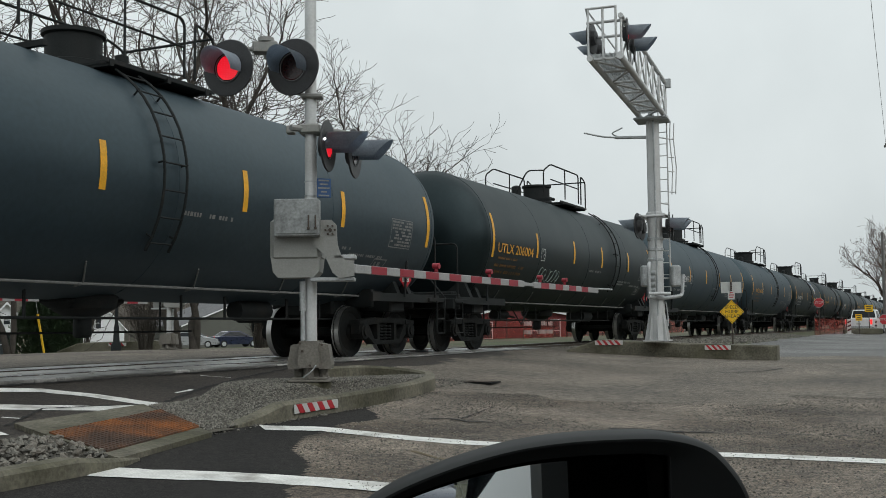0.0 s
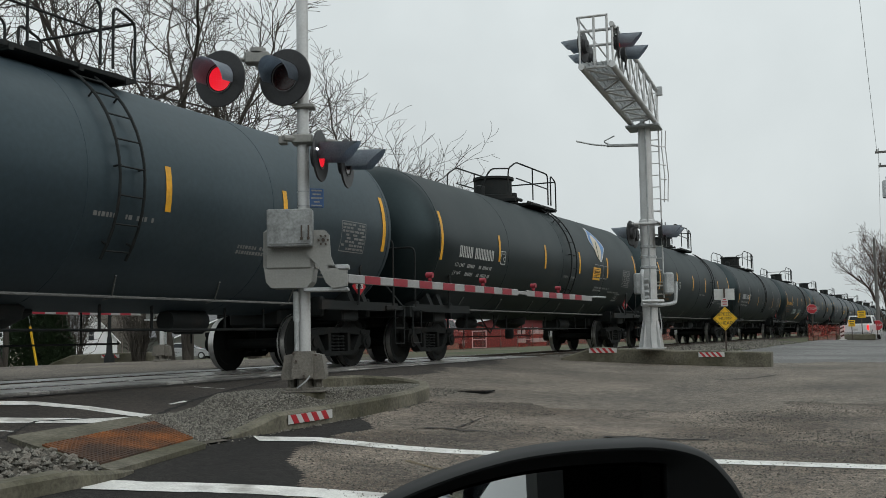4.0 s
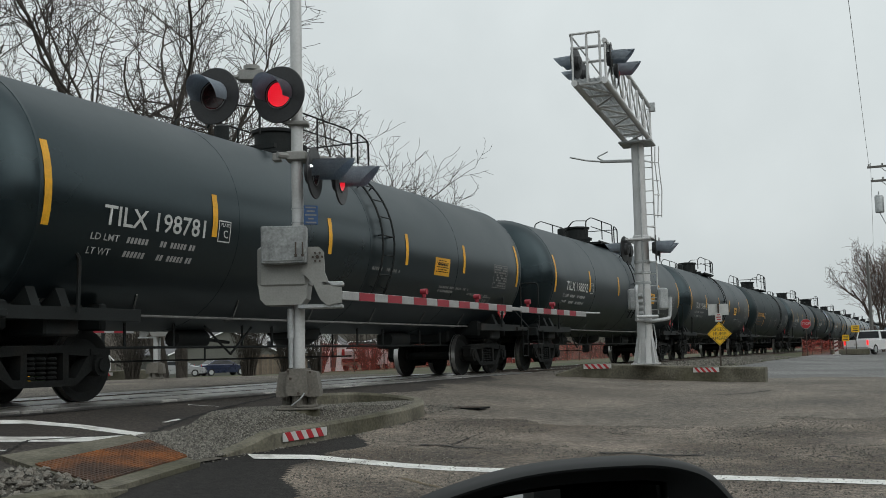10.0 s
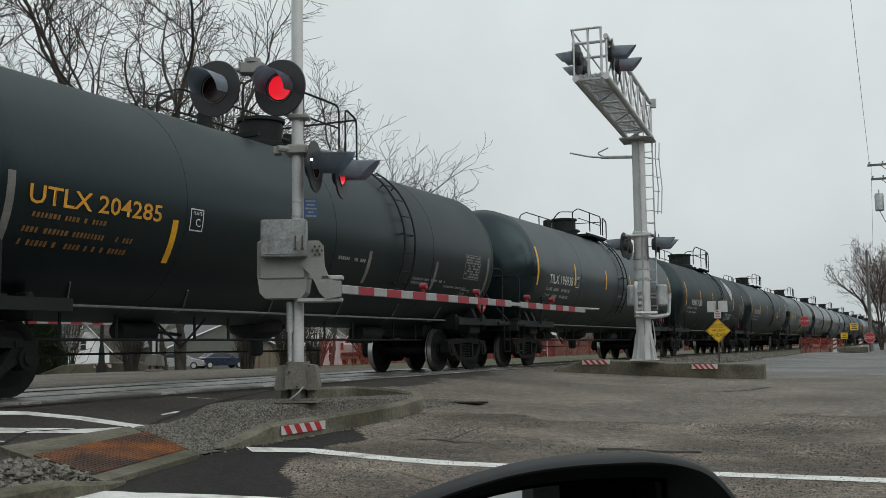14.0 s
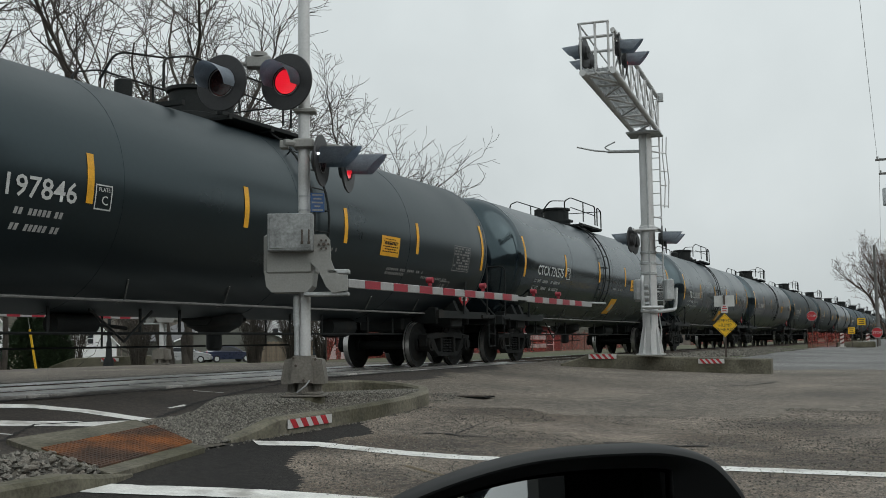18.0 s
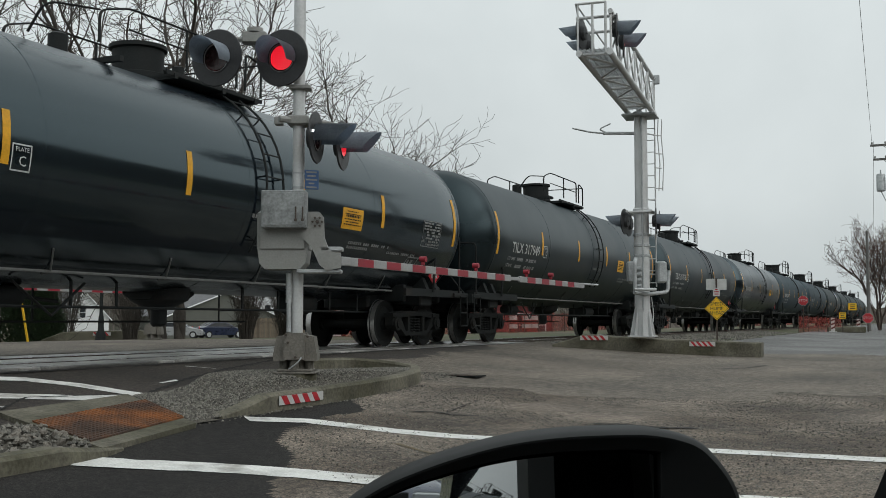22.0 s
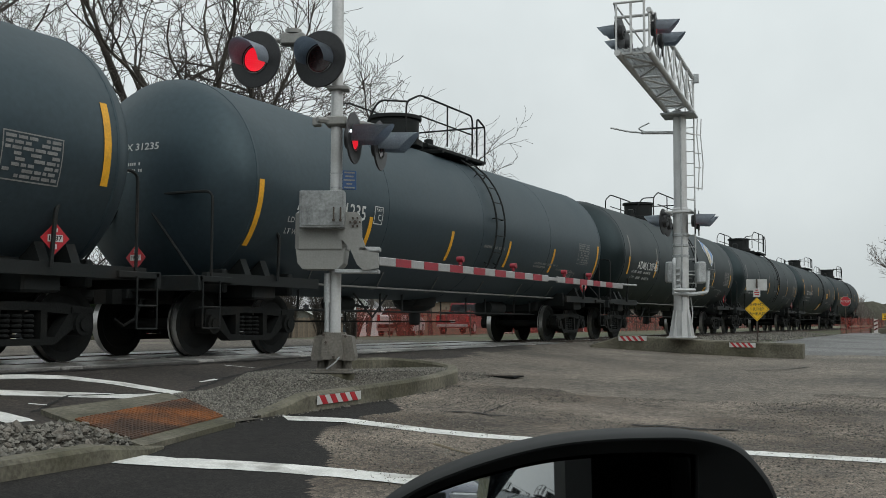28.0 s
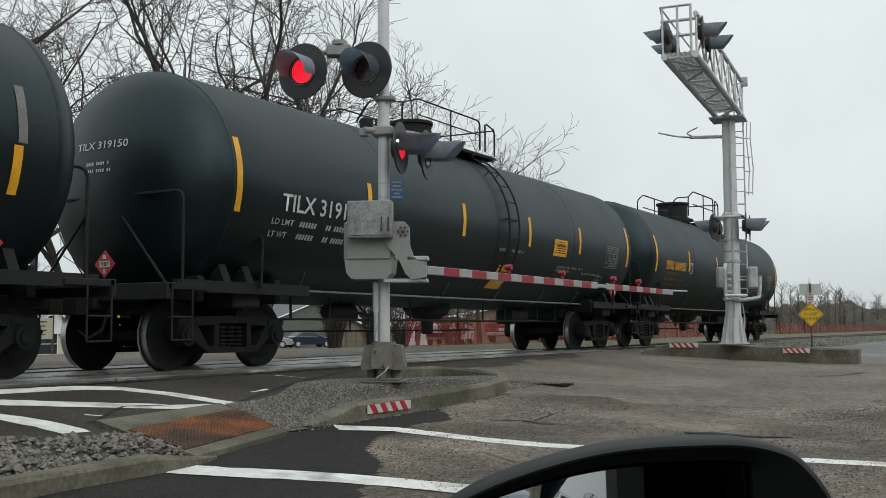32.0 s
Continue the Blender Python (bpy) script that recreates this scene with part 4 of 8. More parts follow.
def build_scrawl(bm):
    """A row of loose sprayed loops and strokes low on the flank, around x = 0."""
    rnd = random.Random(5)
    for k in range(6):
        x, w, h = -0.72 + k * 0.28, rnd.uniform(0.10, 0.16), rnd.uniform(0.15, 0.24)
        a0, turn, lean = rnd.uniform(0, 6), rnd.uniform(4.2, 7.5), rnd.uniform(-0.1, 0.25)
        line = [(a0 + turn * q / 16, q / 16) for q in range(17)]
        pts = [(x + w * math.cos(a) + lean * h * math.sin(a) + 0.05 * q, 1.90 + h * math.sin(a) * (0.8 + 0.3 * q)) for a, q in line]
        if k % 2:
            pts += [(x + w * 0.4, 1.90 - h), (x + w * 1.5, 1.90 + h * 0.2)]
        for (xa, za), (xb, zb) in zip(pts, pts[1:]):
            p, q = on_tank(xa, math.asin((za - Z_TANK) / R_TANK), 0.002), on_tank(xb, math.asin((zb - Z_TANK) / R_TANK), 0.002)
            rod(bm, p, q, 0.011, 4)


def build_fade_end_up(bm):
    decal(bm, -0.06, 0.06, 2.58, 3.22, n=5)


def build_fade_mid_up(bm):
    decal(bm, -0.06, 0.06, 2.58, 3.00, n=4)


# where the sprayed strokes sit on the cars that carry them
SCRAWL_AT = {2: (-3.1,), 8: (-2.5, 0.5), 14: (3.3,)}


for key, fn, mat in (
    ("strip_end", build_end_strip, "yellow"), ("strip_mid", build_mid_strip, "yellow"), ("strip_low", build_low_strip, "yellow"), ("fade_end", build_end_strip, "faded"), ("fade_end_up", build_fade_end_up, "faded"), ("fade_mid_up", build_fade_mid_up, "faded"), ("fade_mid", build_mid_strip, "faded"),
    ("mark_white", build_sign, "stencil_white"), ("mark_yellow", build_sign, "stencil_yellow"), ("small_white", build_mark_small, "stencil_pale"), ("small_orange", build_small_orange, "stencil_rust"), ("plate_box", build_plate_box, "stencil_white"),
    ("data_block", build_data_block, "stencil_dull"), ("notes", build_small_notes, "stencil_dull"), ("head_notes", build_head_notes, "stencil_white"), ("placard", build_placard, "red_refl"), ("placard_bar", build_placard_bar, "white_refl"),
    ("panel_sheet", build_panel_sheet, "yellow"), ("panel_bars", build_panel_bars, "frame_black"), ("slant_sheet", build_slant_sheet, "yellow"), ("slant_fade", build_slant_fade, "cream"),
    ("logo_white", build_logo_white, "white_refl"), ("logo_blue", build_logo_blue, "blue"), ("logo_leaf", build_logo_leaf, "cream"), ("logo_vein", build_logo_vein, "evergreen"), ("logo_bars", build_logo_bars, "stencil_dull"), ("scrawl", build_scrawl, "graffiti"),
):
    simple(key, fn, M[mat])

def word_mesh(name, body, size, at):
    cu = bpy.data.curves.new(name, "FONT")
    cu.body, cu.size, cu.align_x, cu.extrude = body, size, "CENTER", 0.001
    cu.resolution_u = 2
    ob = new(name, cu)
    me = bpy.data.meshes.new_from_object(ob)
    bpy.data.objects.remove(ob)
    me.transform(pose(*at, 90))
    me.materials.append(M["stencil_white"])
    MESH[name] = me


word_mesh("word_plate", "PLATE", 0.075, (-4.39, -R_TANK - 0.008, 2.49))
word_mesh("word_class", "C", 0.17, (-4.39, -R_TANK - 0.010, 2.32))


def letters(body, bold=0.0):
    """Flat letters in the built-in font as a mesh one unit high, from x = 0."""
    cu = bpy.data.curves.new("letters", "FONT")
    cu.body, cu.resolution_u, cu.offset = body, 2, bold
    ob = new("letters", cu)
    me = bpy.data.meshes.new_from_object(ob)
    bpy.data.objects.remove(ob)
    xs, ys = [v.co.x for v in me.vertices], [v.co.y for v in me.vertices]
    me.transform(Matrix.Translation((-min(xs), -min(ys), 0)))
    me.transform(Matrix.Scale(1 / (max(ys) - min(ys)), 4))
    return me, (max(xs) - min(xs)) / (max(ys) - min(ys))


def flank_letters(body, x0, width, z0, h, mat):
    """Letters stencilled on the near flank."""
    me, wide = letters(body, 0.012)
    for v in me.vertices:
        a = math.asin((z0 + v.co.y * h - Z_TANK) / R_TANK)
        v.co = on_tank(x0 + v.co.x * width / wide, a, 0.010)
    me.materials.append(mat)
    return me


def head_letters(body, half, y0, width, z0, h, mat):
    """Letters on the leading head, read from ahead of the car."""
    me, wide = letters(body, 0.010)
    for v in me.vertices:
        y, z = y0 - v.co.x * width / wide, z0 + v.co.y * h
        d = math.sqrt(max(0.0, 1 - (y * y + (z - Z_TANK) ** 2) / R_TANK ** 2)) * 0.80 + 0.010
        v.co = Vector((-half - d, y, z))
    me.materials.append(mat)
    return me


for key, z0 in (("LD LMT", 2.085), ("LT WT", 1.905)):
    MESH[key] = flank_letters(key, -7.22, 0.52 if key == "LD LMT" else 0.42, z0, 0.085, M["stencil_pale"])
me, wide = letters("1987", 0.02)
for v in me.vertices:
    v.co = Vector((-0.085 + 0.17 * v.co.x / wide, -0.0145, -0.030 + 0.060 * v.co.y))
me.materials.append(M["frame_black"])
MESH["placard_number"] = me
MARK_AT = {14: (-6.49, 2.30, 2.25, 0.26), 24: (-6.68, 2.24, 2.22, 0.25), 25: (-6.94, 2.16, 2.15, 0.25)}
MARKS = {2: "UTLX 206004", 3: "TILX 312417", 4: "NATX 364296", 6: "UTLX 204881", 7: "ADMX 31000", 8: "UTLX 204545", 9: "TILX 198781", 10: "TILX 198892", 11: "TILX 197441", 12: "UTLX 204285", 13: "TILX 196938", 14: "ADMX 31279", 15: "TILX 197846", 16: "CTCX 731575", 17: "TILX 290383", 18: "TILX 290404", 19: "TILX 317949", 20: "TILX 317975", 21: "TILX 197854", 23: "ADMX 31235", 24: "ADMX 30742", 25: "TILX 197428", 26: "TILX 319150"}

# the manway and its walkway sit a little ahead of the middle
TOP_X = {False: -0.6, True: -0.2}
SHIFT_SHORT = {"small_white": 0.0, "plate_box": 0.5, "data_block": -0.45, "notes": 0.0, "head_notes": HALF - HALF_SHORT}
LOW_STRIPS = (-7.60, -4.50, -1.50, 1.45, 4.40, 7.60)
STRIP_X = {False: (-8.02, -4.73, -1.40, 1.63, 4.53, 7.93), True: (-7.32, -4.35, -1.30, 1.40, 4.40, 7.25)}


def make_car(number, kind, ink, extras, label):
    """One tank car; its own x runs back along the train, and the street lies on its -y side."""
    car = thing("tank_car", pose(0, TRACK_Y, 0), label, "tank car", "tank cars of the passing train")
    short = "short" in extras
    half = HALF_SHORT if short else HALF
    flat_top = kind in ("gloss", "satin") or number == 26  # the newer cars: a low rail and a small manway
    top_at = pose(TOP_X[short] - (0.35 if flat_top else 0), 0, 0)
    shell = shared("tank_shell", MESH[("short_" if short else "shell_") + kind], car)
    for key in ("side_rail", "brake_pipe", "bottom_outlet", "air_reservoir", "brake_valve", "brake_cylinder", "manway_dome", "valve_fitting", "vent_valve", "safety_rail", "ladder"):
        m = top_at if key in ("manway_dome", "valve_fitting", "vent_valve", "safety_rail") else None
        if key == "safety_rail" and flat_top:
            m = top_at @ pose(0, 0, 4.36 * 0.30) @ Matrix.Diagonal((1, 1, 0.70, 1))
        if key == "manway_dome" and ("small" in extras or short or flat_top):
            shared(key, MESH["small_dome"], car, m)
            continue
        shared(key, MESH[key], car, pose(-2.5 if "small" in extras else -3.25 if kind == "gloss" and "slant" in extras else -1.75 if flat_top else 0.45 if short else -1.6, 0, 0) if key == "ladder" else m)
    for m in (top_at, top_at @ Matrix.Diagonal((1, -1, 1, 1))):
        shared("platform_deck", MESH["platform_deck"], car, m)
    for x in (-1.1, 0.1, 1.3, 2.2):
        shared("platform_beam", MESH["platform_beam"], car, top_at @ pose(x, 0, 0))
    for x in (-half, -4.1, 0.1, 4.2, half):
        shared("weld_seam", MESH["seam_" + kind], shell, pose(x, 0, 0))
    for m in (None, FLIP):
        shared("end_sill", MESH["end_sill"], car, m)
        shared("coupler", MESH["coupler"], car, m)
        shared("saddle", MESH["saddle"], car, m)
        shared("grab_post", MESH["grab_post"], car, m if m is None else Matrix.Diagonal((-1, 1, 1, 1)))
    for key in ("end_handrail", "end_loop"):
        shared(key, MESH[key], car)
    for x in (-7.46, 7.18):
        shared("bolster", MESH["bolster"], car, pose(x, 0, 0.02))
        for off in (-0.45, 0.45):
            shared("brake_beam", MESH["brake_beam"], car, pose(x + off, 0, 0))
        for y in (-1.0, 1.0):
            side = shared("sideframe", MESH["sideframe"], car, pose(x, y, 0.025, 0, 0, 0 if y < 0 else 180))
            tagged(shared("spring_nest", MESH["springs"], side, pose(0, -0.02, 0)), kind="stuff")
    for x in AXLES:
        axle = shared("wheelset", MESH["axle"], car, pose(x, 0, WHEEL_R))
        for y in (-0.76, 0.76):
            shared("wheel", MESH["wheel"], axle, pose(0, y, 0, 0, 0, 0 if y < 0 else 180))
    for i, x in enumerate(LOW_STRIPS if number in (14, 24, 25) else STRIP_X[short]):
        end = i in (0, 5)
        key = "fade" if "faded" in extras and i != 1 else "strip"
        if "low" in extras:
            shared("reflective_strip", MESH["fade_end_up" if end else "fade_mid_up"], shell, pose(x, 0, 0))
            shared("reflective_strip", MESH["strip_low"], shell, pose(x - 0.05, 0, 0))
        else:
            shared("reflective_strip", MESH[key + ("_end" if end else "_mid")], shell, pose(x, 0, Z_TANK, 20 if number in (12, 23) else 0) @ pose(0, 0, -Z_TANK))
    ink_mat = M["stencil_yellow"] if ink == "yellow" else M["stencil_white"]
    if number in MARKS:
        x0, wide, z0, h = MARK_AT.get(number, (-7.04, 2.38, 2.31, 0.23) if ink == "yellow" else (-7.05, 2.10, 2.28, 0.26))
        shared("mark_lettering", flank_letters(MARKS[number], x0, wide, z0, h, ink_mat), shell)
        shared("head_lettering", head_letters(MARKS[number], half, 0.60, 1.0, 3.07, 0.11, ink_mat), shell)
    else:
        for x in MARK_X:
            tagged(shared("stencil_bar", MESH["mark_" + ink], shell, pose(x, 0, 0)), "orange stencilled bar" if ink == "yellow" else "white stencilled bar")
    if ink == "white":
        for key in ("LD LMT", "LT WT"):
            tagged(shared("load_lettering", MESH[key], shell), kind="stuff")
    else:
        tagged(shared("load_stencil", MESH["small_orange"], shell), kind="stuff")
    for key in ("word_plate", "word_class"):
        shared("plate_lettering", MESH[key], shell, pose(0.5 if short else -0.1, 0, 0))
    for key, name in ((("small_white", "weight_stencil"),) if ink == "white" else ()) + (("plate_box", "plate_box"), ("data_block", "data_block"), ("notes", "note_stencil"), ("head_notes", "head_stencil")):
        tagged(shared(name, MESH[key], shell, pose(SHIFT_SHORT[key] if short else 0.0 if key != "plate_box" else -0.1, 0, 0)), kind="" if key == "plate_box" else "stuff")
    for x, y, z, a in ((-8.89, -0.02, 1.46, -90), (7.35, -1.42, 1.50, -12)):
        p = shared("placard", MESH["placard"], car, pose(x, y, z, 0, 0, a))
        panel = shared("placard_panel", MESH["placard_bar"], p)
        shared("placard_number", MESH["placard_number"], panel)
    for key, pieces in (("plate", (("panel_sheet", "notice_plate"), ("panel_bars", "notice_print"))), ("slant", (("slant_sheet", "slanted_plate"), ("slant_fade", "faded_patch"))),
                        ("logo", (("logo_white", "emblem"), ("logo_blue", "emblem_field"), ("logo_leaf", "emblem_oval"), ("logo_vein", "emblem_stroke"), ("logo_bars", "emblem_bars")))):
        if key in extras:
            for mesh, name in pieces:
                shared(name, MESH[mesh], shell, pose(-0.62, 0, 0) if key == "plate" and kind == "gloss" and "slant" in extras else None)
    for x in SCRAWL_AT.get(number, ()):
        shared("graffiti", MESH["scrawl"], shell, pose(x, 0, 0))
    if "low_plate" in extras:
        turn = pose(0.1, 0, Z_TANK, 23) @ pose(0, 0, -Z_TANK)
        shared("notice_plate", MESH["panel_sheet"], shell, turn)
        shared("notice_print", MESH["panel_bars"], shell, turn)
    return car


# paint, stencil colour, what else is on the flank; in the order in which they pass
CONSIST = [
    ("slate", "white", ("small",)), ("dull", "yellow", ("scrawl", "short")), ("slate", "white", ()), ("slate", "yellow", ()), ("dull", "white", ("logo", "plate")),
    ("dull", "yellow", ("short",)), ("dull", "white", ("low",)), ("dull", "yellow", ("scrawl", "slant", "short")), ("satin", "white", ("plate",)), ("satin", "white", ("plate",)),
    ("satin", "white", ("plate", "slant", "small")), ("dull", "yellow", ("short", "faded")), ("satin", "white", ("plate",)), ("dull", "white", ("logo", "scrawl")), ("satin", "white", ("plate",)),
    ("gloss", "white", ("plate", "slant")), ("gloss", "white", ("plate", "slant")), ("gloss", "white", ("plate",)), ("satin", "white", ("plate",)), ("satin", "white", ("plate",)),
    ("gloss", "white", ("plate",)), ("slate", "white", ()), ("slate", "white", ()), ("dull", "white", ("logo", "low", "low_plate")), ("dull", "white", ("low",)),
    ("dull", "white", ("plate", "slant")), ("dull", "yellow", ()),
]
PAINT = {"slate": "faded slate-grey", "dull": "weathered black", "satin": "black", "gloss": "glossy black"}
EXTRA = {"logo": "a white and blue emblem", "scrawl": "pale graffiti", "slant": "a slanted yellow plate", "plate": "a yellow notice plate", "low_plate": "a low yellow plate"}
train = []
made = {}
for number, (paint, ink, extras) in enumerate(CONSIST, 1):
    mark = next((EXTRA[k] for k in ("logo", "scrawl", "slant", "plate") if k in extras), "a plain flank")
    label = PAINT[paint] + " tank car, " + ("orange" if ink == "yellow" else "white") + " stencils, " + mark
    train.append(make_car(number, paint, ink, extras, label))


# small differences in the cars' lengths and in the train's pace, in metres
SLACK = {1: 0.01, 2: -0.07, 3: -0.28, 4: 0.15, 5: -0.1, 6: -0.0, 7: -0.22, 8: -0.22, 9: 0.05, 10: 0.23, 11: 0.06, 12: -0.1, 13: -0.1, 14: -0.15, 15: -0.01, 16: -0.05, 17: 0.06, 18: 0.12, 19: -0.11, 20: 0.08, 21: -0.1, 22: -0.44, 23: -0.15, 24: -0.27, 25: -0.12, 26: 0.26, 27: -0.1}
PACE = {0: -0.05, 1: -0.13, 2: 0.43, 3: -0.28, 6: 0.3, 7: 0.02, 8: -0.11, 9: 0.07, 10: -0.16, 11: 0.27, 12: -0.27, 13: 0.05, 14: 0.1, 17: 0.02, 18: -0.06, 19: -0.04, 20: 0.03, 21: -0.12, 22: -0.06, 23: 0.04, 24: -0.06, 25: -0.08, 28: 0.25, 29: -0.35, 30: 0.03, 31: 0.34, 32: -0.42}


def car_x(n, t):
    """Where the middle of the n-th car stands on the track at t seconds."""
    return CAR_LEN * (n + PHASE) - SPEED * t - 7.95 + SLACK.get(n, 0.0) + PACE.get(t, 0.0)


# ---- crossing signals ----
LAMPS = []


def lamp_unit(parent, m, name="flasher", hood_len=0.40, big=0.305, lit_first=None, size=1.0):
    """A round black target with a hooded lens; it looks along its own -y. The lit board turns in its case to flash."""
    bm = bmesh.new()
    lathe(bm, [(0.02, 0.10), (0.13, 0.09), (0.15, 0.02), (big, 0.012), (big + 0.008, 0.0), (big, -0.012), (0.165, -0.012), (0.165, -0.02), (0.155, -0.02), (0.155, 0.0)], 40, "y", close=False)
    bmesh.ops.recalc_face_normals(bm, faces=bm.faces[:])
    unit = part(name, bm, M["black"], parent, smooth=True)
    unit.matrix_basis = m @ Matrix.Scale(size, 4)
    bm = bmesh.new()
    rings = []
    for i in range(7):
        f = i / 6
        ring = []
        for a in np.linspace(-1.92, 1.92, 15):
            reach = hood_len * (1.0 - 0.46 * (1 - math.cos(a)) / 1.35)  # the mouth is cut back towards its lower lips
            ring.append(bm.verts.new((0.168 * math.sin(a), -0.012 - reach * f, 0.168 * math.cos(a) - 0.012 * f)))
        rings.append(ring)
    for a, b in zip(rings, rings[1:]):
        for k in range(14):
            bm.faces.new((a[k], b[k], b[k + 1], a[k + 1]))
    bmesh.ops.solidify(bm, geom=bm.faces[:], thickness=0.006)
    part("hood", bm, M["hood"], unit, "dark grey hood", smooth=True)
    bm = bmesh.new()
    lathe(bm, [(0.150, -0.005), (0.158, -0.016), (0.150, -0.022), (0.146, -0.012)], 32, "y", close=False)
    part("lens_ring", bm, M["ring"], unit, "thin pale ring round the lens", smooth=True)
    if lit_first is not None:
        bm = bmesh.new()
        lathe(bm, [(0.135, -0.012), (0.135, 0.012)], 32, "y")
        bm.normal_update()
        for f in bm.faces:
            f.material_index = 1 if f.normal.y < -0.9 else 0
        board = part("lamp_board", bm, [M["red_dark"], M["red_lit"]], unit, "red lamp board that turns to flash")
        board.matrix_basis = pose(0, 0.0, 0)
        LAMPS.append((board, lit_first))
    else:
        bm = bmesh.new()
        lathe(bm, [(0.02, -0.02), (0.10, -0.014), (0.15, 0.0)], 32, "y")
        part("lens", bm, M["red_dark"], unit, "unlit red lens", smooth=True)
    return unit


AHEAD, ASIDE = Vector((0.911, 0.412, 0)), Vector((0.412, -0.911, 0))
FACE = math.degrees(math.atan2(0.412, 0.911)) - 90
MAST = (10.85, 6.85)
MAST_Z = -0.05
mast = thing("crossing_gate", pose(*MAST, MAST_Z), "silver crossing signal mast with red flashers and lowered gate arm", "railway signal")
bm = bmesh.new()
rod(bm, (0, 0, 0.0), (0, 0, 5.6), 0.071, 20)
part("mast_pole", bm, M["alu"], mast, smooth=True)
bm = bmesh.new()
for y in (-0.5, 0.5):  # two halves bolted round the pole
    prism(bm, [(-0.115, 0.13), (0.115, 0.13), (0.125, 0.20), (0.105, 0.445), (-0.105, 0.445), (-0.125, 0.20)], y * 0.36 - 0.055, y * 0.36 + 0.055)
box(bm, (0, 0, 0.28), (0.20, 0.34, 0.30), bev=0.02)
base = part("junction_base", bm, M["base_iron"], mast, "weathered grey junction box base")
base.matrix_basis = pose(0, 0, 0, 0, 0, FACE)
for x, top in ((0.185, 0.40), (-0.185, 0.40)):  # side wings with lids
    bm = bmesh.new()
    w = 0.075 if x > 0 else -0.075
    prism(bm, [(x - w, 0.115), (x + w * 0.9, 0.115), (x + w, 0.17), (x + w * 0.45, top), (x - w, top + 0.02)], -0.15, 0.15)
    bmesh.ops.recalc_face_normals(bm, faces=bm.faces[:])
    part("wing_box", bm, M["base_iron"], base)
for x, z in ((-0.07, 0.33), (0.02, 0.16), (-0.10, 0.42), (0.16, 0.40)):
    bm = bmesh.new()
    rod(bm, (x, -0.235, z), (x, -0.262, z), 0.016, 6)
    part("bolt", bm, M["post"], base)
bm = bmesh.new()
tube(bm, bend([(0.09, -0.24, 0.16), (0.05, -0.27, 0.10), (-0.06, -0.25, 0.02)], 0.04), 0.009, 5)
part("ground_wire", bm, M["galv"], base, "thin ground wire")
bm = bmesh.new()
lathe(bm, [(0.24, -0.35), (0.24, -0.04)], 20)
part("footing", bm, M["concrete"], mast, "round concrete footing", smooth=False)
bm = bmesh.new()
box(bm, (0, 0, -0.022), (0.50, 0.46, 0.024), rz=FACE, bev=0.006)
box(bm, (0, 0, 0.004), (0.40, 0.38, 0.028), rz=FACE, bev=0.006)
for a in range(4):
    rod(bm, (0.15 * math.cos(a * 1.571 + 0.4), 0.15 * math.sin(a * 1.571 + 0.4), 0.0), (0.15 * math.cos(a * 1.571 + 0.4), 0.15 * math.sin(a * 1.571 + 0.4), 0.13), 0.055, 10)
lathe(bm, [(0.10, 0.0), (0.085, 0.3)], 16)
part("base_flange", bm, M["base_iron"], mast)
bm = bmesh.new()
rod(bm, (-0.10, 0.05, 0.45), (-0.10, 0.05, 0.80), 0.028, 10)
rod(bm, (-0.10, 0.05, 0.80), (-0.10, 0.05, 1.15), 0.040, 10)
part("cable_conduit", bm, M["galv"], mast, smooth=True)
# gate machine, set square to the street
SQUARE = pose(0, 0, 0, 0, 0, FACE)
bm = bmesh.new()
box(bm, (-0.15, -0.02, 1.64), (0.61, 0.44, 0.52), bev=0.05)
prism(bm, [(-0.445, 1.44), (0.145, 1.44), (0.12, 1.26), (0.06, 1.19), (-0.36, 1.19), (-0.42, 1.26)], -0.22, 0.18)
part("gate_machine", bm, M["grey_cast"], mast, "pale grey cast gate machine").matrix_basis = SQUARE
bm = bmesh.new()
box(bm, (-0.115, -0.32, 1.88), (0.53, 0.16, 0.44), bev=0.012)
box(bm, (-0.115, -0.405, 1.88), (0.47, 0.012, 0.38), bev=0.004)
cable_box = part("cable_box", bm, M["galv_old"], mast, "galvanised cable box with a clasped lid")
cable_box.matrix_basis = SQUARE
for x in (0.03, 0.11):
    bm = bmesh.new()
    box(bm, (x, -0.418, 1.82), (0.016, 0.022, 0.17), bev=0.003)
    box(bm, (x, -0.426, 1.75), (0.03, 0.022, 0.03), bev=0.003)
    part("clasp", bm, M["post"], cable_box, "dark lid clasp")
bm = bmesh.new()
prism(bm, [(0.06, 1.86), (0.28, 1.86), (0.335, 1.80), (0.345, 1.56), (0.39, 1.44), (0.44, 1.39), (0.54, 1.38), (0.54, 1.20), (0.37, 1.17), (0.29, 1.24), (0.20, 1.44), (0.06, 1.58)], -0.27, -0.21)
bolts = []
for a in range(6):
    cx, cz = 0.265 + 0.055 * math.cos(a * 1.047), 1.74 + 0.055 * math.sin(a * 1.047)
    bolts.append((cx, cz))
bracket = part("arm_bracket", bm, M["grey_cast"], mast, "grey cast arm bracket with a ring of bolts")
bracket.matrix_basis = SQUARE
for cx, cz in bolts + [(0.265, 1.74)]:
    bm = bmesh.new()
    rod(bm, (cx, -0.30, cz), (cx, -0.27, cz), 0.013 if cx != 0.265 else 0.022, 6)
    part("bolt", bm, M["post"], bracket)
bm = bmesh.new()
box(bm, (0.43, -0.16, 1.425), (0.25, 0.22, 0.05), bev=0.008)
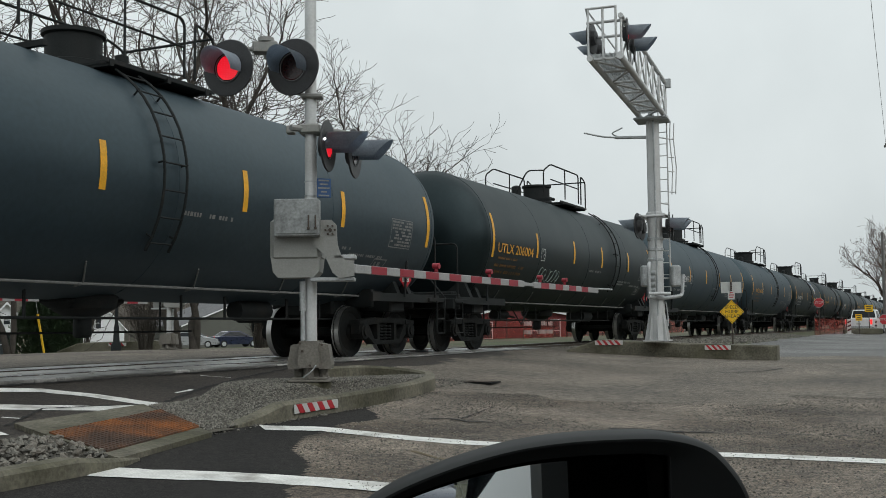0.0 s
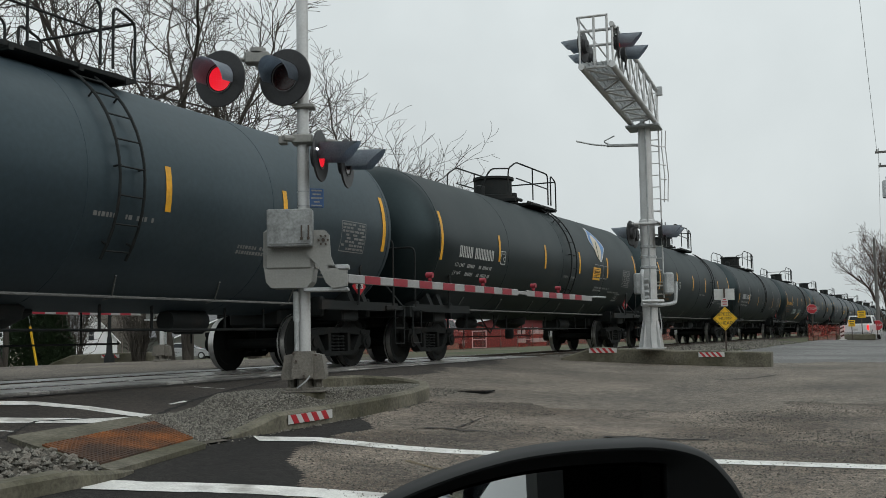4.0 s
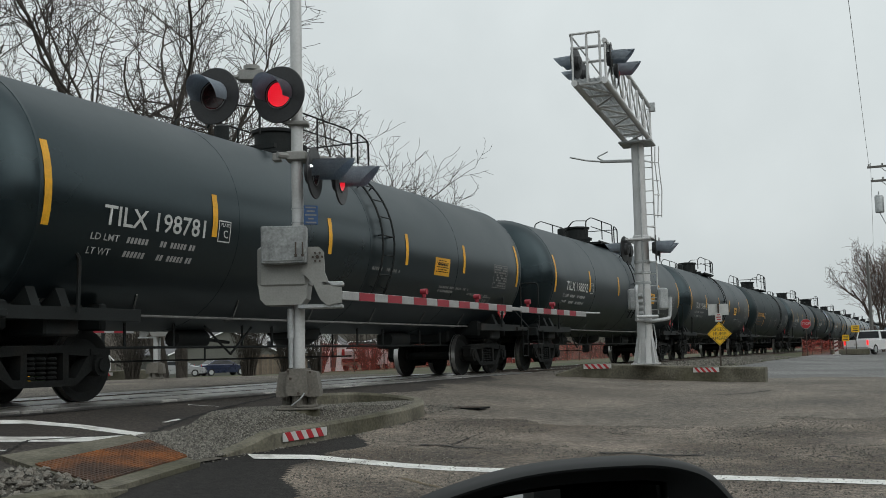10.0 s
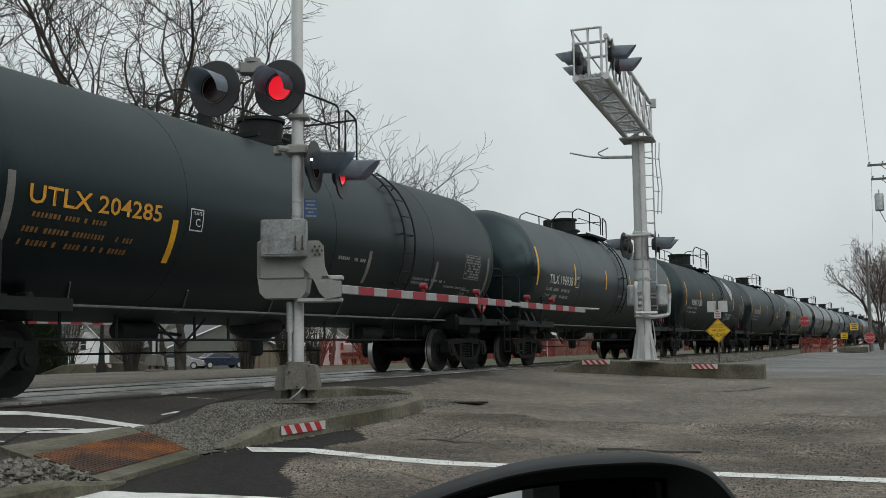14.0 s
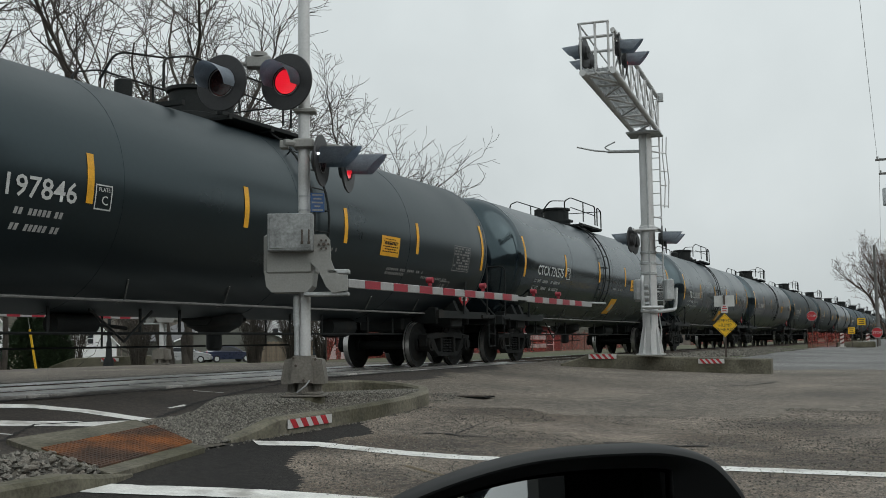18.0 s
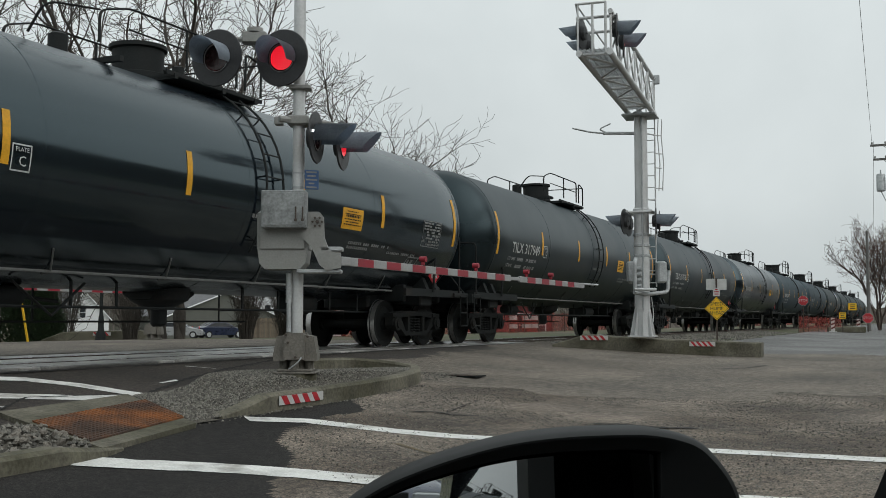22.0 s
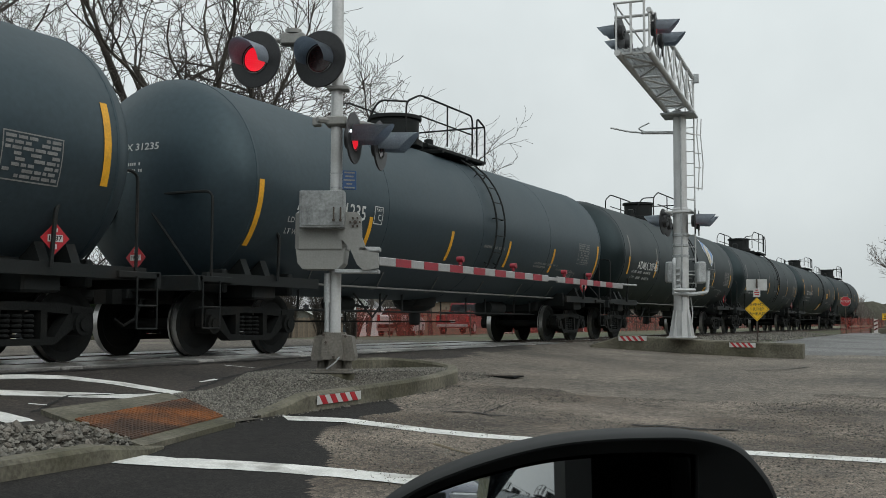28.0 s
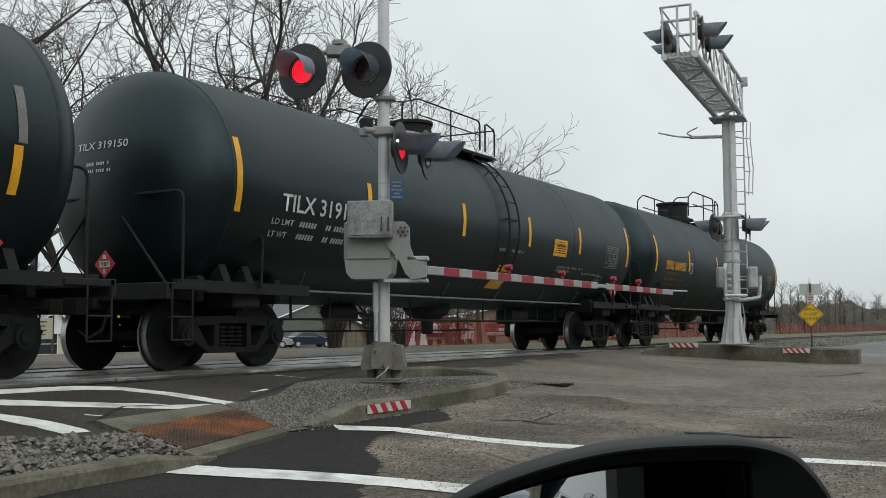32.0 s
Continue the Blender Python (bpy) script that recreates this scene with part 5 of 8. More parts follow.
box(bm, (0.28, -0.12, 1.165), (0.52, 0.24, 0.045), bev=0.008)
part("bracket_plate", bm, M["galv"], mast).matrix_basis = SQUARE
# the arm, lowered, parallel with the rails
ARM_Z, ARM_Y = 1.335, -0.13
bm = bmesh.new()
arm_pieces = [(1.22 + 0.80 * k, 0.42) for k in range(13)]
arm = bmesh.new()
box(arm, (3.78, ARM_Y, ARM_Z), (5.96, 0.035, 0.112), bev=0.008)
box(arm, (6.98, ARM_Y, ARM_Z), (0.56, 0.030, 0.060), bev=0.006)
box(arm, (9.20, ARM_Y, ARM_Z), (3.96, 0.035, 0.108), bev=0.008)
arm_ob = part("gate_arm", arm, M["arm_white"], mast, "lowered gate arm with red and white bands")
for x, w in arm_pieces:
    if x + w < 11.2 and not 6.3 < x < 7.2:
        bm = bmesh.new()
        box(bm, (x + w / 2, ARM_Y, ARM_Z), (w, 0.043, 0.104))
        part("red_band", bm, M["arm_red"], arm_ob)
bm = bmesh.new()
tube(bm, [(11.15, ARM_Y, ARM_Z + 0.04), (12.4, ARM_Y + 0.05, ARM_Z + 0.06)], 0.022, 6)
part("arm_tip", bm, M["galv"], arm_ob)
for x in (3.2, 5.2, 7.6, 9.0):
    bm = bmesh.new()
    rod(bm, (x, ARM_Y, ARM_Z + 0.06), (x, ARM_Y, ARM_Z + 0.11), 0.03, 8)
    rod(bm, (x, ARM_Y - 0.05, ARM_Z + 0.15), (x, ARM_Y + 0.05, ARM_Z + 0.15), 0.042, 14)
    part("arm_lamp", bm, M["arm_red"], arm_ob, "small red lamp on the arm", smooth=True)
# flashers facing the street


def by_mast(aside, near, z):
    return ASIDE * aside - AHEAD * near + Vector((0, 0, z))


bm = bmesh.new()
p = by_mast(-0.54, 0.02, 3.99)
box(bm, p, (0.30, 0.16, 0.15), rz=FACE, bev=0.02)
rod(bm, p + Vector((0, 0, 0.07)), p + Vector((0, 0, 0.12)), 0.10, 14)
tube(bm, [by_mast(-0.66, 0.0, 3.98), by_mast(-0.95, 0.0, 3.99)], 0.03, 8)
tube(bm, [by_mast(-0.42, 0.0, 3.98), by_mast(-0.19, 0.03, 3.97)], 0.03, 8)
box(bm, by_mast(0.02, 0.02, 3.38), (0.26, 0.20, 0.05), rz=FACE, bev=0.01)
tube(bm, bend([by_mast(0.02, 0.0, 3.38), by_mast(-0.22, 0.0, 3.45), by_mast(-0.55, 0.0, 3.9)], 0.1), 0.028, 8)
part("crossarm", bm, M["grey_cast"], mast, "grey crossarm between the flashers", smooth=True)
for aside, first in ((-0.97, True), (-0.19, False)):
    q = by_mast(aside, 0.14, 3.72)
    lamp_unit(mast, Matrix.Translation(q) @ pose(0, 0, 0, 0, 0, FACE - 20), lit_first=first, hood_len=0.37, size=1.11)
# the pair facing the road over the rails
bm = bmesh.new()
box(bm, (0, 0, 2.98), (0.26, 0.24, 0.12), rz=FACE, bev=0.02)
tube(bm, bend([(0.05, -0.05, 2.99), (0.30, -0.2, 3.0), (0.75, -0.2, 3.02), (0.8, -0.2, 2.9)], 0.1), 0.028, 8)
tube(bm, [(-0.02, 0.0, 2.98), (-0.25, 0.12, 2.98)], 0.04, 8)
box(bm, by_mast(-0.24, 0.0, 2.98), (0.10, 0.12, 0.10), rz=FACE, bev=0.01)
part("crossarm", bm, M["grey_cast"], mast, "grey crossarm between the flashers", smooth=True)
for x, first in ((-0.03, True), (0.60, False)):
    side = lamp_unit(mast, pose(x, -0.26, 2.76, 0, 0, 15), lit_first=first, hood_len=0.48, size=1.0)
    bm = bmesh.new()
    lathe(bm, [(0.014, -0.030), (0.016, 0.0)], 12, "y", (-0.20, 0.0, 0.05))
    part("pilot_light", bm, M["white_dot"], side, "small white pilot light")
bm = bmesh.new()
box(bm, by_mast(0.17, 0.09, 2.26), (0.17, 0.012, 0.23), rz=FACE + 22, bev=0.004)
plate = part("blue_notice", bm, M["notice_blue"], mast, "small blue notice plate")
bm = bmesh.new()
for k, w in enumerate((0.13, 0.10, 0.14, 0.07, 0.13)):
    q = by_mast(0.17, 0.099, 2.35 - k * 0.045)
    box(bm, q, (w, 0.004, 0.018), rz=FACE + 22)
part("notice_print", bm, M["stencil_dull"], plate)
bm = bmesh.new()
for z in (2.34, 2.17):
    lathe(bm, [(0.074, z), (0.078, z), (0.078, z + 0.015), (0.074, z + 0.015)], 16, close=False)
part("clamp_bands", bm, M["galv"], mast)


# ---- cantilever signal bridge ----
PX, PY, PZ = 25.25, 6.25, 0.16
tower = thing("cantilever_signal", pose(PX, PY, PZ, 0, 0, 6.0), "silver cantilever signal tower with a railed walkway over the road", "railway signal")
bm = bmesh.new()
rod(bm, (0, 0, 0.3), (0, 0, 3.1), 0.185, 24, 0.175)
rod(bm, (0, 0, 3.0), (0, 0, 5.40), 0.155, 24, 0.15)
lathe(bm, [(0.18, 2.96), (0.20, 2.98), (0.20, 3.06), (0.16, 3.10)], 24)
part("pole", bm, M["alu"], tower, smooth=True)
bm = bmesh.new()
prism(bm, [(-0.31, 0.0), (0.31, 0.0), (0.31, 0.03), (-0.31, 0.03)], -0.31, 0.31)
lathe(bm, [(0.21, 0.03), (0.17, 0.62)], 8, close=False)
bmesh.ops.recalc_face_normals(bm, faces=bm.faces[:])
flared = part("flared_base", bm, M["alu"], tower, "flared base with stiffener fins")
for a in range(8):
    bm = bmesh.new()
    c, s_ = math.cos(a * math.pi / 4 + 0.2), math.sin(a * math.pi / 4 + 0.2)
    v = [bm.verts.new((c * r + o * s_, s_ * r - o * c, z)) for o in (-0.012, 0.012) for r, z in ((0.14, 0.03), (0.30, 0.03), (0.19, 0.66), (0.14, 0.66))]
    for f in ((0, 1, 2, 3), (7, 6, 5, 4), (1, 5, 6, 2), (3, 2, 6, 7)):
        bm.faces.new([v[q] for q in f])
    bmesh.ops.recalc_face_normals(bm, faces=bm.faces[:])
    part("fin", bm, M["alu"], flared)
ARM, ZA = -6.1, 5.42
for y in (0.29, -0.29):
    bm = bmesh.new()
    rod(bm, (0.35, y, ZA), (ARM, y, ZA), 0.062, 12)
    part("lower_chord", bm, M["alu"], tower, smooth=True)
bm = bmesh.new()
rod(bm, (0.2, -0.29, ZA + 0.86), (ARM + 0.1, -0.29, ZA + 0.80), 0.05, 12)
part("upper_chord", bm, M["alu"], tower, smooth=True)
n = 6


def brace(a, b, r):
    bm = bmesh.new()
    rod(bm, a, b, r, 7)
    part("brace", bm, M["alu"], tower, smooth=True)


for i in range(n + 1):
    x = ARM + 0.15 + (0.1 - ARM) * i / n
    brace((x, -0.29, ZA), (x, 0.29, ZA), 0.028)
    brace((x, -0.29, ZA), (x, -0.29, ZA + 0.82), 0.022)
    if i < n:
        x2 = ARM + 0.15 + (0.1 - ARM) * (i + 1) / n
        s_ = 1 if i % 2 else -1
        brace((x, -0.29 * s_, ZA), (x2, 0.29 * s_, ZA), 0.024)
        brace((x, -0.29, ZA), (x2, -0.29, ZA + 0.82), 0.02)
        brace((x2, -0.29, ZA), (x, -0.29, ZA + 0.82), 0.02)
bm = bmesh.new()
for i in range(60):
    x = ARM + 0.1 + i * 0.1
    box(bm, (x, 0, ZA + 0.075), (0.012, 0.60, 0.022))
for j in range(7):
    box(bm, (ARM / 2, -0.27 + j * 0.09, ZA + 0.075), (-ARM, 0.010, 0.020))
part("walkway_grating", bm, M["galv"], tower, "open steel grating")
bm = bmesh.new()
zt = ZA + 0.98
tube(bm, [(ARM + 0.1, 0.33, ZA), (ARM + 0.1, 0.33, zt)], 0.02, 6)
tube(bm, [(ARM + 0.1, -0.20, ZA), (ARM + 0.1, -0.20, zt)], 0.024, 6)
tube(bm, [(ARM + 0.1, 0.05, ZA), (ARM + 0.1, 0.05, zt)], 0.024, 6)
tube(bm, [(ARM + 0.1, 0.38, zt), (ARM + 0.1, -0.22, zt)], 0.024, 6)
tube(bm, [(ARM + 0.1, 0.36, zt), (ARM + 0.9, 0.36, ZA + 0.2)], 0.02, 6)
tube(bm, [(ARM + 0.1, 0.36, zt), (0.0, 0.36, zt)], 0.018, 6)
for x in (-4.2, -2.1, 0.0):
    tube(bm, [(x, 0.36, ZA), (x, 0.36, zt)], 0.018, 6)
tube(bm, [(ARM + 0.3, 0.4, ZA + 0.76), (ARM + 0.3, -0.4, ZA + 0.76)], 0.03, 7)
tube(bm, [(ARM + 1.0, 0.4, ZA + 0.66), (ARM + 1.0, -0.4, ZA + 0.66)], 0.03, 7)
part("walkway_rail", bm, M["alu"], tower, smooth=True)
bm = bmesh.new()
box(bm, (0, 0, ZA - 0.10), (0.75, 0.80, 0.05), bev=0.01)
box(bm, (0, 0, ZA - 0.03), (0.6, 0.10, 0.10))
part("head_plate", bm, M["galv"], tower)
bm = bmesh.new()
box(bm, (0.25, -0.37, ZA + 0.83), (0.10, 0.14, 0.22), bev=0.01)
part("junction_box", bm, M["galv"], tower, "small galvanised junction box")
for x, y, z, rz, first in ((ARM + 0.5, 0.34, ZA + 0.52, 172, None), (ARM + 1.2, 0.34, ZA + 0.42, 172, None), (ARM + 0.45, -0.36, ZA + 0.52, 6, True), (ARM + 1.25, -0.36, ZA + 0.48, 6, False)):
    lamp_unit(tower, pose(x, y, z, 0, 0, rz), lit_first=first, hood_len=0.44)
for x, y, rz, first in ((-0.16, 0.38, 172, None), (0.46, 0.38, 172, None), (-0.1, -0.36, 6, True), (0.55, -0.36, 6, False)):
    lamp_unit(tower, pose(x, y, 2.76, 0, 0, rz), lit_first=first, hood_len=0.46)
bm = bmesh.new()
tube(bm, [(-0.45, 0.28, 2.98), (0.75, 0.28, 2.98)], 0.03, 7)
tube(bm, [(-0.45, -0.28, 2.98), (0.75, -0.28, 2.98)], 0.03, 7)
tube(bm, [(-0.2, -0.3, 2.98), (-0.2, 0.3, 2.98)], 0.03, 7)
tube(bm, [(0.2, -0.3, 2.98), (0.2, 0.3, 2.98)], 0.03, 7)
part("crossarm", bm, M["alu"], tower, smooth=True)
bm = bmesh.new()
for y in (-0.30, -0.10):
    rod(bm, (0.32, y, 1.2), (0.32, y, 6.35), 0.018, 6)
for k in range(18):
    rod(bm, (0.32, -0.30, 1.3 + k * 0.29), (0.32, -0.10, 1.3 + k * 0.29), 0.012, 5)
for z in (1.5, 3.3, 4.9):
    rod(bm, (0.0, -0.12, z), (0.32, -0.3, z), 0.02, 5)
part("ladder", bm, M["alu"], tower, smooth=True)
bm = bmesh.new()
for y in (-0.46, -0.37):
    tube(bm, [(0.45, y, 3.55), (0.48, y - 0.03, 4.2), (0.46, y + 0.02, 4.9), (0.45, y, 5.3)], 0.014, 5)
for z in (3.6, 4.1, 4.45, 4.9):
    tube(bm, [(0.32, -0.30, z), (0.45, -0.44, z)], 0.014, 5)
part("ladder_guard", bm, M["alu"], tower, smooth=True)
bm = bmesh.new()
tube(bm, [(0.05, 0.1, 4.92), (-0.33, 0.85, 4.90)], 0.04, 7)
tube(bm, bend([(-0.33, 0.85, 4.90), (-0.42, 1.15, 4.93), (-0.58, 1.55, 5.02)], 0.1), 0.022, 6)
tube(bm, bend([(-0.3, 0.78, 4.92), (-0.36, 0.95, 5.00), (-0.26, 0.68, 5.14)], 0.1), 0.018, 6)
part("loose_arm", bm, M["galv"], tower, "short side arm with a bent rod")
# the gate machine on the tower, with its own arm raised out of the lane
bm = bmesh.new()
tube(bm, bend([(-0.45, 0.1, 1.05), (-0.50, 0.1, 1.75), (-0.36, 0.1, 1.85)], 0.08), 0.045, 8)
tube(bm, bend([(-0.5, 0.12, 1.05), (-0.1, -0.22, 1.02), (0.42, -0.55, 1.08), (0.48, -0.58, 1.6)], 0.1), 0.045, 8)
tube(bm, [(-0.5, 0.12, 1.12), (-0.2, -0.35, 1.12)], 0.04, 8)
part("gate_bracket", bm, M["galv"], tower, "bent tubular bracket", smooth=True)
bm = bmesh.new()
box(bm, (0.25, -0.42, 1.55), (0.34, 0.22, 0.52), rz=20, bev=0.04)
part("gate_machine", bm, M["galv"], tower, "galvanised gate machine")
for k in range(4):
    bm = bmesh.new()
    rod(bm, (-0.28, -0.02, 1.2 + 0.14 * k), (-0.28, 0.12, 1.2 + 0.14 * k), 0.05, 8)
    part("counterweight", bm, M["galv"], tower)
bm = bmesh.new()
box(bm, (-0.12, 0.26, 1.55), (0.26, 0.16, 0.5), rz=20, bev=0.03)
part("side_box", bm, M["galv"], tower, "galvanised side box")
bm = bmesh.new()
for z in (1.0, 1.9, 2.15, 2.4):
    lathe(bm, [(0.18, z), (0.20, z + 0.01), (0.20, z + 0.06), (0.18, z + 0.07)], 20, close=False)
tube(bm, [(-0.19, -0.05, 0.6), (-0.19, -0.05, 5.3)], 0.022, 6)
tube(bm, bend([(0.1, -0.2, 0.95), (0.14, -0.24, 0.6), (0.0, -0.25, 0.35)], 0.1), 0.014, 5)
part("bands_and_conduit", bm, M["galv"], tower, smooth=True)


# ---- kerbs and islands ----
def kerb(name, pts, height, width, label, taper=True, mat=None, under=0.25, corner=0.8):
    """A cast kerb along a line; its ends slope to the road."""
    pts = bend([(*p, 0) for p in pts], corner, 6)
    line = []
    for a, b in zip(pts, pts[1:]):
        n = max(1, int((b - a).length / 0.25))
        line += [a.lerp(b, i / n) for i in range(n)]
    line.append(pts[-1])
    run = [0.0]
    for a, b in zip(line, line[1:]):
        run.append(run[-1] + (b - a).length)
    bm, rings = bmesh.new(), []
    for i, p in enumerate(line):
        way = (line[min(i + 1, len(line) - 1)] - line[max(i - 1, 0)]).normalized()
        side = Vector((-way.y, way.x, 0))
        h = height
        if taper:
            h = height * min(1.0, 0.12 + run[i] / 0.9, 0.12 + (run[-1] - run[i]) / 0.9 if taper is True else 1.0)
        g = ground_z(p.x, p.y)
        c = min(0.03, h * 0.4)
        w = width / 2
        rings.append([bm.verts.new((p.x + side.x * k, p.y + side.y * k, g + z)) for k, z in ((-w, -under), (-w, h - c), (-w + c, h), (w - c, h), (w, h - c), (w, -under))])
    for a, b in zip(rings, rings[1:]):
        for k in range(5):
            bm.faces.new((a[k], a[k + 1], b[k + 1], b[k]))
    bm.faces.new(rings[0])
    bm.faces.new(rings[-1][::-1])
    bmesh.ops.recalc_face_normals(bm, faces=bm.faces[:])
    return tagged(part(name, bm, mat or M["concrete"], smooth=True), label, "kerb", kind="structure")


kerb("kerb", [(8.62, 6.36), (9.2, 6.34), (10.4, 6.36), (11.7, 6.41), (12.9, 6.52), (13.75, 6.70), (14.38, 7.02), (14.50, 7.50), (14.22, 8.04), (13.4, 8.17), (12.3, 8.16)], 0.185, 0.17, "weathered concrete kerb round the signal island", corner=0.2)
kerb("kerb", [(25.62, 8.60), (25.78, 7.9), (26.0, 6.3), (26.2, 3.62)], 0.34, 0.9, "tall concrete kerb island below the cantilever tower", taper="first")
kerb("kerb", [(6.52, 5.80), (6.25, 5.70), (5.9, 5.65), (5.2, 5.62), (3.6, 5.52), (-4.0, 5.3)], 0.12, 0.22, "weathered concrete kerb beside the loose stones", corner=0.15)


def hatch_mark(m, w, h, label):
    """A red and white slanted reflector sheet."""
    ob = thing("reflector_mark", m, label, "reflector", "striped reflector marks on the kerbs")
    bm = bmesh.new()
    box(bm, (0, 0, 0), (w, 0.006, h))
    base = part("sheet", bm, M["white_refl"], ob)
    lean = h * 0.85
    for i in range(4):
        x = -w / 2 + lean + (w - lean) * (0.04 + 0.25 * i)
        d = (w - lean) * 0.125
        bm = bmesh.new()
        prism(bm, [(x, -h / 2), (x + d, -h / 2), (x + d - lean, h / 2), (x - lean, h / 2)], -0.006, -0.003)
        part("stripe", bm, M["red_refl"], base)
    return ob


hatch_mark(pose(10.02, 6.254, -0.305, 0, 0, 1.4), 0.93, 0.096, "red and white striped reflector on the concrete kerb")
hatch_mark(pose(25.345, 7.48, 0.125, 0, 0, -82), 0.68, 0.11, "red and white striped reflector on the concrete kerb")
hatch_mark(pose(25.635, 4.92, -0.005, 0, 0, -86), 0.60, 0.11, "red and white striped reflector on the concrete kerb")


# ---- surfaces near the crossing ----
def patchwork(x, y):
    """Which asphalt lies where: 0 worn, 1 newer dark patch, 2 damp brown, 3 smooth grey, 4 wet grey."""
    if x + 2.2 * noise.noise((x * 0.35, y * 0.8, 5.0)) > 28.2 + 0.25 * max(0.0, 5.5 - y):
        return 4
    n = noise.noise((x * 0.9, y * 0.9, 3.1)) * 0.35 + noise.noise((x * 3.0, y * 3.0, 7.7)) * 0.10
    if x < 6.3 and y > 6.6 or y > 6.75 and x < 12.0 or y > 8.3 and x < 14.5:
        return 2
    if y > 8.55 + 1.2 * n + 0.04 * (x - 14) and x < 23:
        return 2
    edge = 4.40 + 0.646 * (min(x, 8.7) - 6.83) + 0.12 * ease(8.7, 10.0, x) + 0.75 * ease(10.2, 11.6, x)
    if x < 11.5 and edge + 0.5 * n < y < 6.9:
        return 1
    if x + n * 3 > 14.2 + 0.6 * (y < 4) * (4 - y) and y < 12:
        return 3
    return 0


bm = bmesh.new()
bm.from_mesh(road.data)
dense = [f for f in bm.faces if 3.5 < f.calc_center_median().x < 17 and 3.0 < f.calc_center_median().y < 9.5]
edges = list({e for f in dense for e in f.edges})
bmesh.ops.subdivide_edges(bm, edges=edges, cuts=1, use_grid_fill=True)
dense = [f for f in bm.faces if 5.0 < f.calc_center_median().x < 12 and 3.6 < f.calc_center_median().y < 6.6]
bmesh.ops.subdivide_edges(bm, edges=list({e for f in dense for e in f.edges}), cuts=1, use_grid_fill=True)
for v in bm.verts:
    v.co.z = ground_z(v.co.x, v.co.y) + 0.006 * noise.noise((v.co.x * 0.8, v.co.y * 0.8, 0))
for f in bm.faces:
    c = f.calc_center_median()
    f.material_index = patchwork(c.x, c.y)
    f.smooth = True
bm.to_mesh(road.data)
bm.free()
for m in ("asphalt_new", "asphalt_damp", "asphalt_grey", "asphalt_wet"):
    road.data.materials.append(M[m])


def draped(name, corners, lift, mat, label, category, nx=12, ny=8, bulge=None, kind="structure", parent=None):
    """A four-cornered slab that follows the ground; corners run round it."""
    a, b, c, d = [Vector((*p, 0)) for p in corners]
    bm = bmesh.new()
    grid = []
    for i in range(nx + 1):
        row = []
        for j in range(ny + 1):
            p = a.lerp(b, i / nx).lerp(d.lerp(c, i / nx), j / ny)
            row.append(bm.verts.new((p.x, p.y, ground_z(p.x, p.y) + lift + (bulge(p.x, p.y) if bulge else 0))))
        grid.append(row)
    for i in range(nx):
        for j in range(ny):
            bm.faces.new((grid[i][j], grid[i + 1][j], grid[i + 1][j + 1], grid[i][j + 1]))
    skirt = [e for e in bm.edges if e.is_boundary]
    out = bmesh.ops.extrude_edge_only(bm, edges=skirt)["geom"]
    for v in out:
        if isinstance(v, bmesh.types.BMVert):
            v.co.z -= 0.15
    bmesh.ops.recalc_face_normals(bm, faces=bm.faces[:])
    ob = part(name, bm, mat, parent, smooth=True)
    return tagged(ob, label, category, kind=kind)


# kerb ramp with its rusted tactile plate
draped("ramp_pad", [(6.33, 5.70), (7.95, 6.08), (8.86, 7.66), (6.92, 7.42)], 0.045, M["concrete"], "weathered concrete kerb ramp pad", "pavement")
plate_at = [(6.46, 5.94), (8.10, 6.34), (8.66, 7.26), (6.78, 6.87)]
tactile = draped("tactile_plate", plate_at, 0.060, M["rust"], "rusted iron tactile plate set in the concrete ramp", "tactile plate", kind="", nx=18, ny=9)
bm = bmesh.new()
a, b, c, d = [Vector((*p, 0)) for p in plate_at]
for i in range(30):
    for j in range(15):
        p = a.lerp(b, (i + 0.5) / 30).lerp(d.lerp(c, (i + 0.5) / 30), (j + 0.5) / 15)
        lathe(bm, [(0.014, ground_z(p.x, p.y) + 0.058), (0.009, ground_z(p.x, p.y) + 0.069)], 6, "z", (p.x, p.y, 0))
tagged(part("dome_grid", bm, M["rust"], tactile), kind="stuff")


def gravel_z(x, y):
    g = ground_z(x, y)
    k = ease(8.5, 9.8, x)
    top = -0.250 + 0.150 * ease(6.42, 6.80, y) * ease(9.4, 10.4, x) - 0.06 * ease(11.8, 13.6, x) - 0.02 * ease(7.1, 7.8, y) * ease(11.0, 12.0, x)
    return max(g + 0.012, (g + 0.015) * (1 - k) + top * k)


def on_island(x, y):
    edge = 7.74 + 0.16 * noise.noise((x * 1.1, 1.5, 0)) + 0.10 * noise.noise((x * 3.0, 4.5, 0)) + 0.18 * ease(9.5, 10.8, x) + 0.24 * ease(11.0, 11.5, x)
    left = 8.02 + max(0.0, y - 6.06) * 0.58
    right = 14.40
    front = 6.10 + 0.26 * ease(7.9, 9.0, x) + 0.12 * max(0.0, x - 11.7) + 0.18 * max(0.0, x - 13.2) + 0.6 * max(0.0, x - 13.95)
    return front < y < edge and left < x < right


island = sheet("gravel_island", list(np.arange(8.0, 15.4, 0.12)), list(np.arange(6.2, 9.4, 0.12)), 0.0, M["gravel_bed"], on_island, gravel_z)
tagged(island, "bed of fine grey gravel round the signal mast", "gravel", kind="structure")


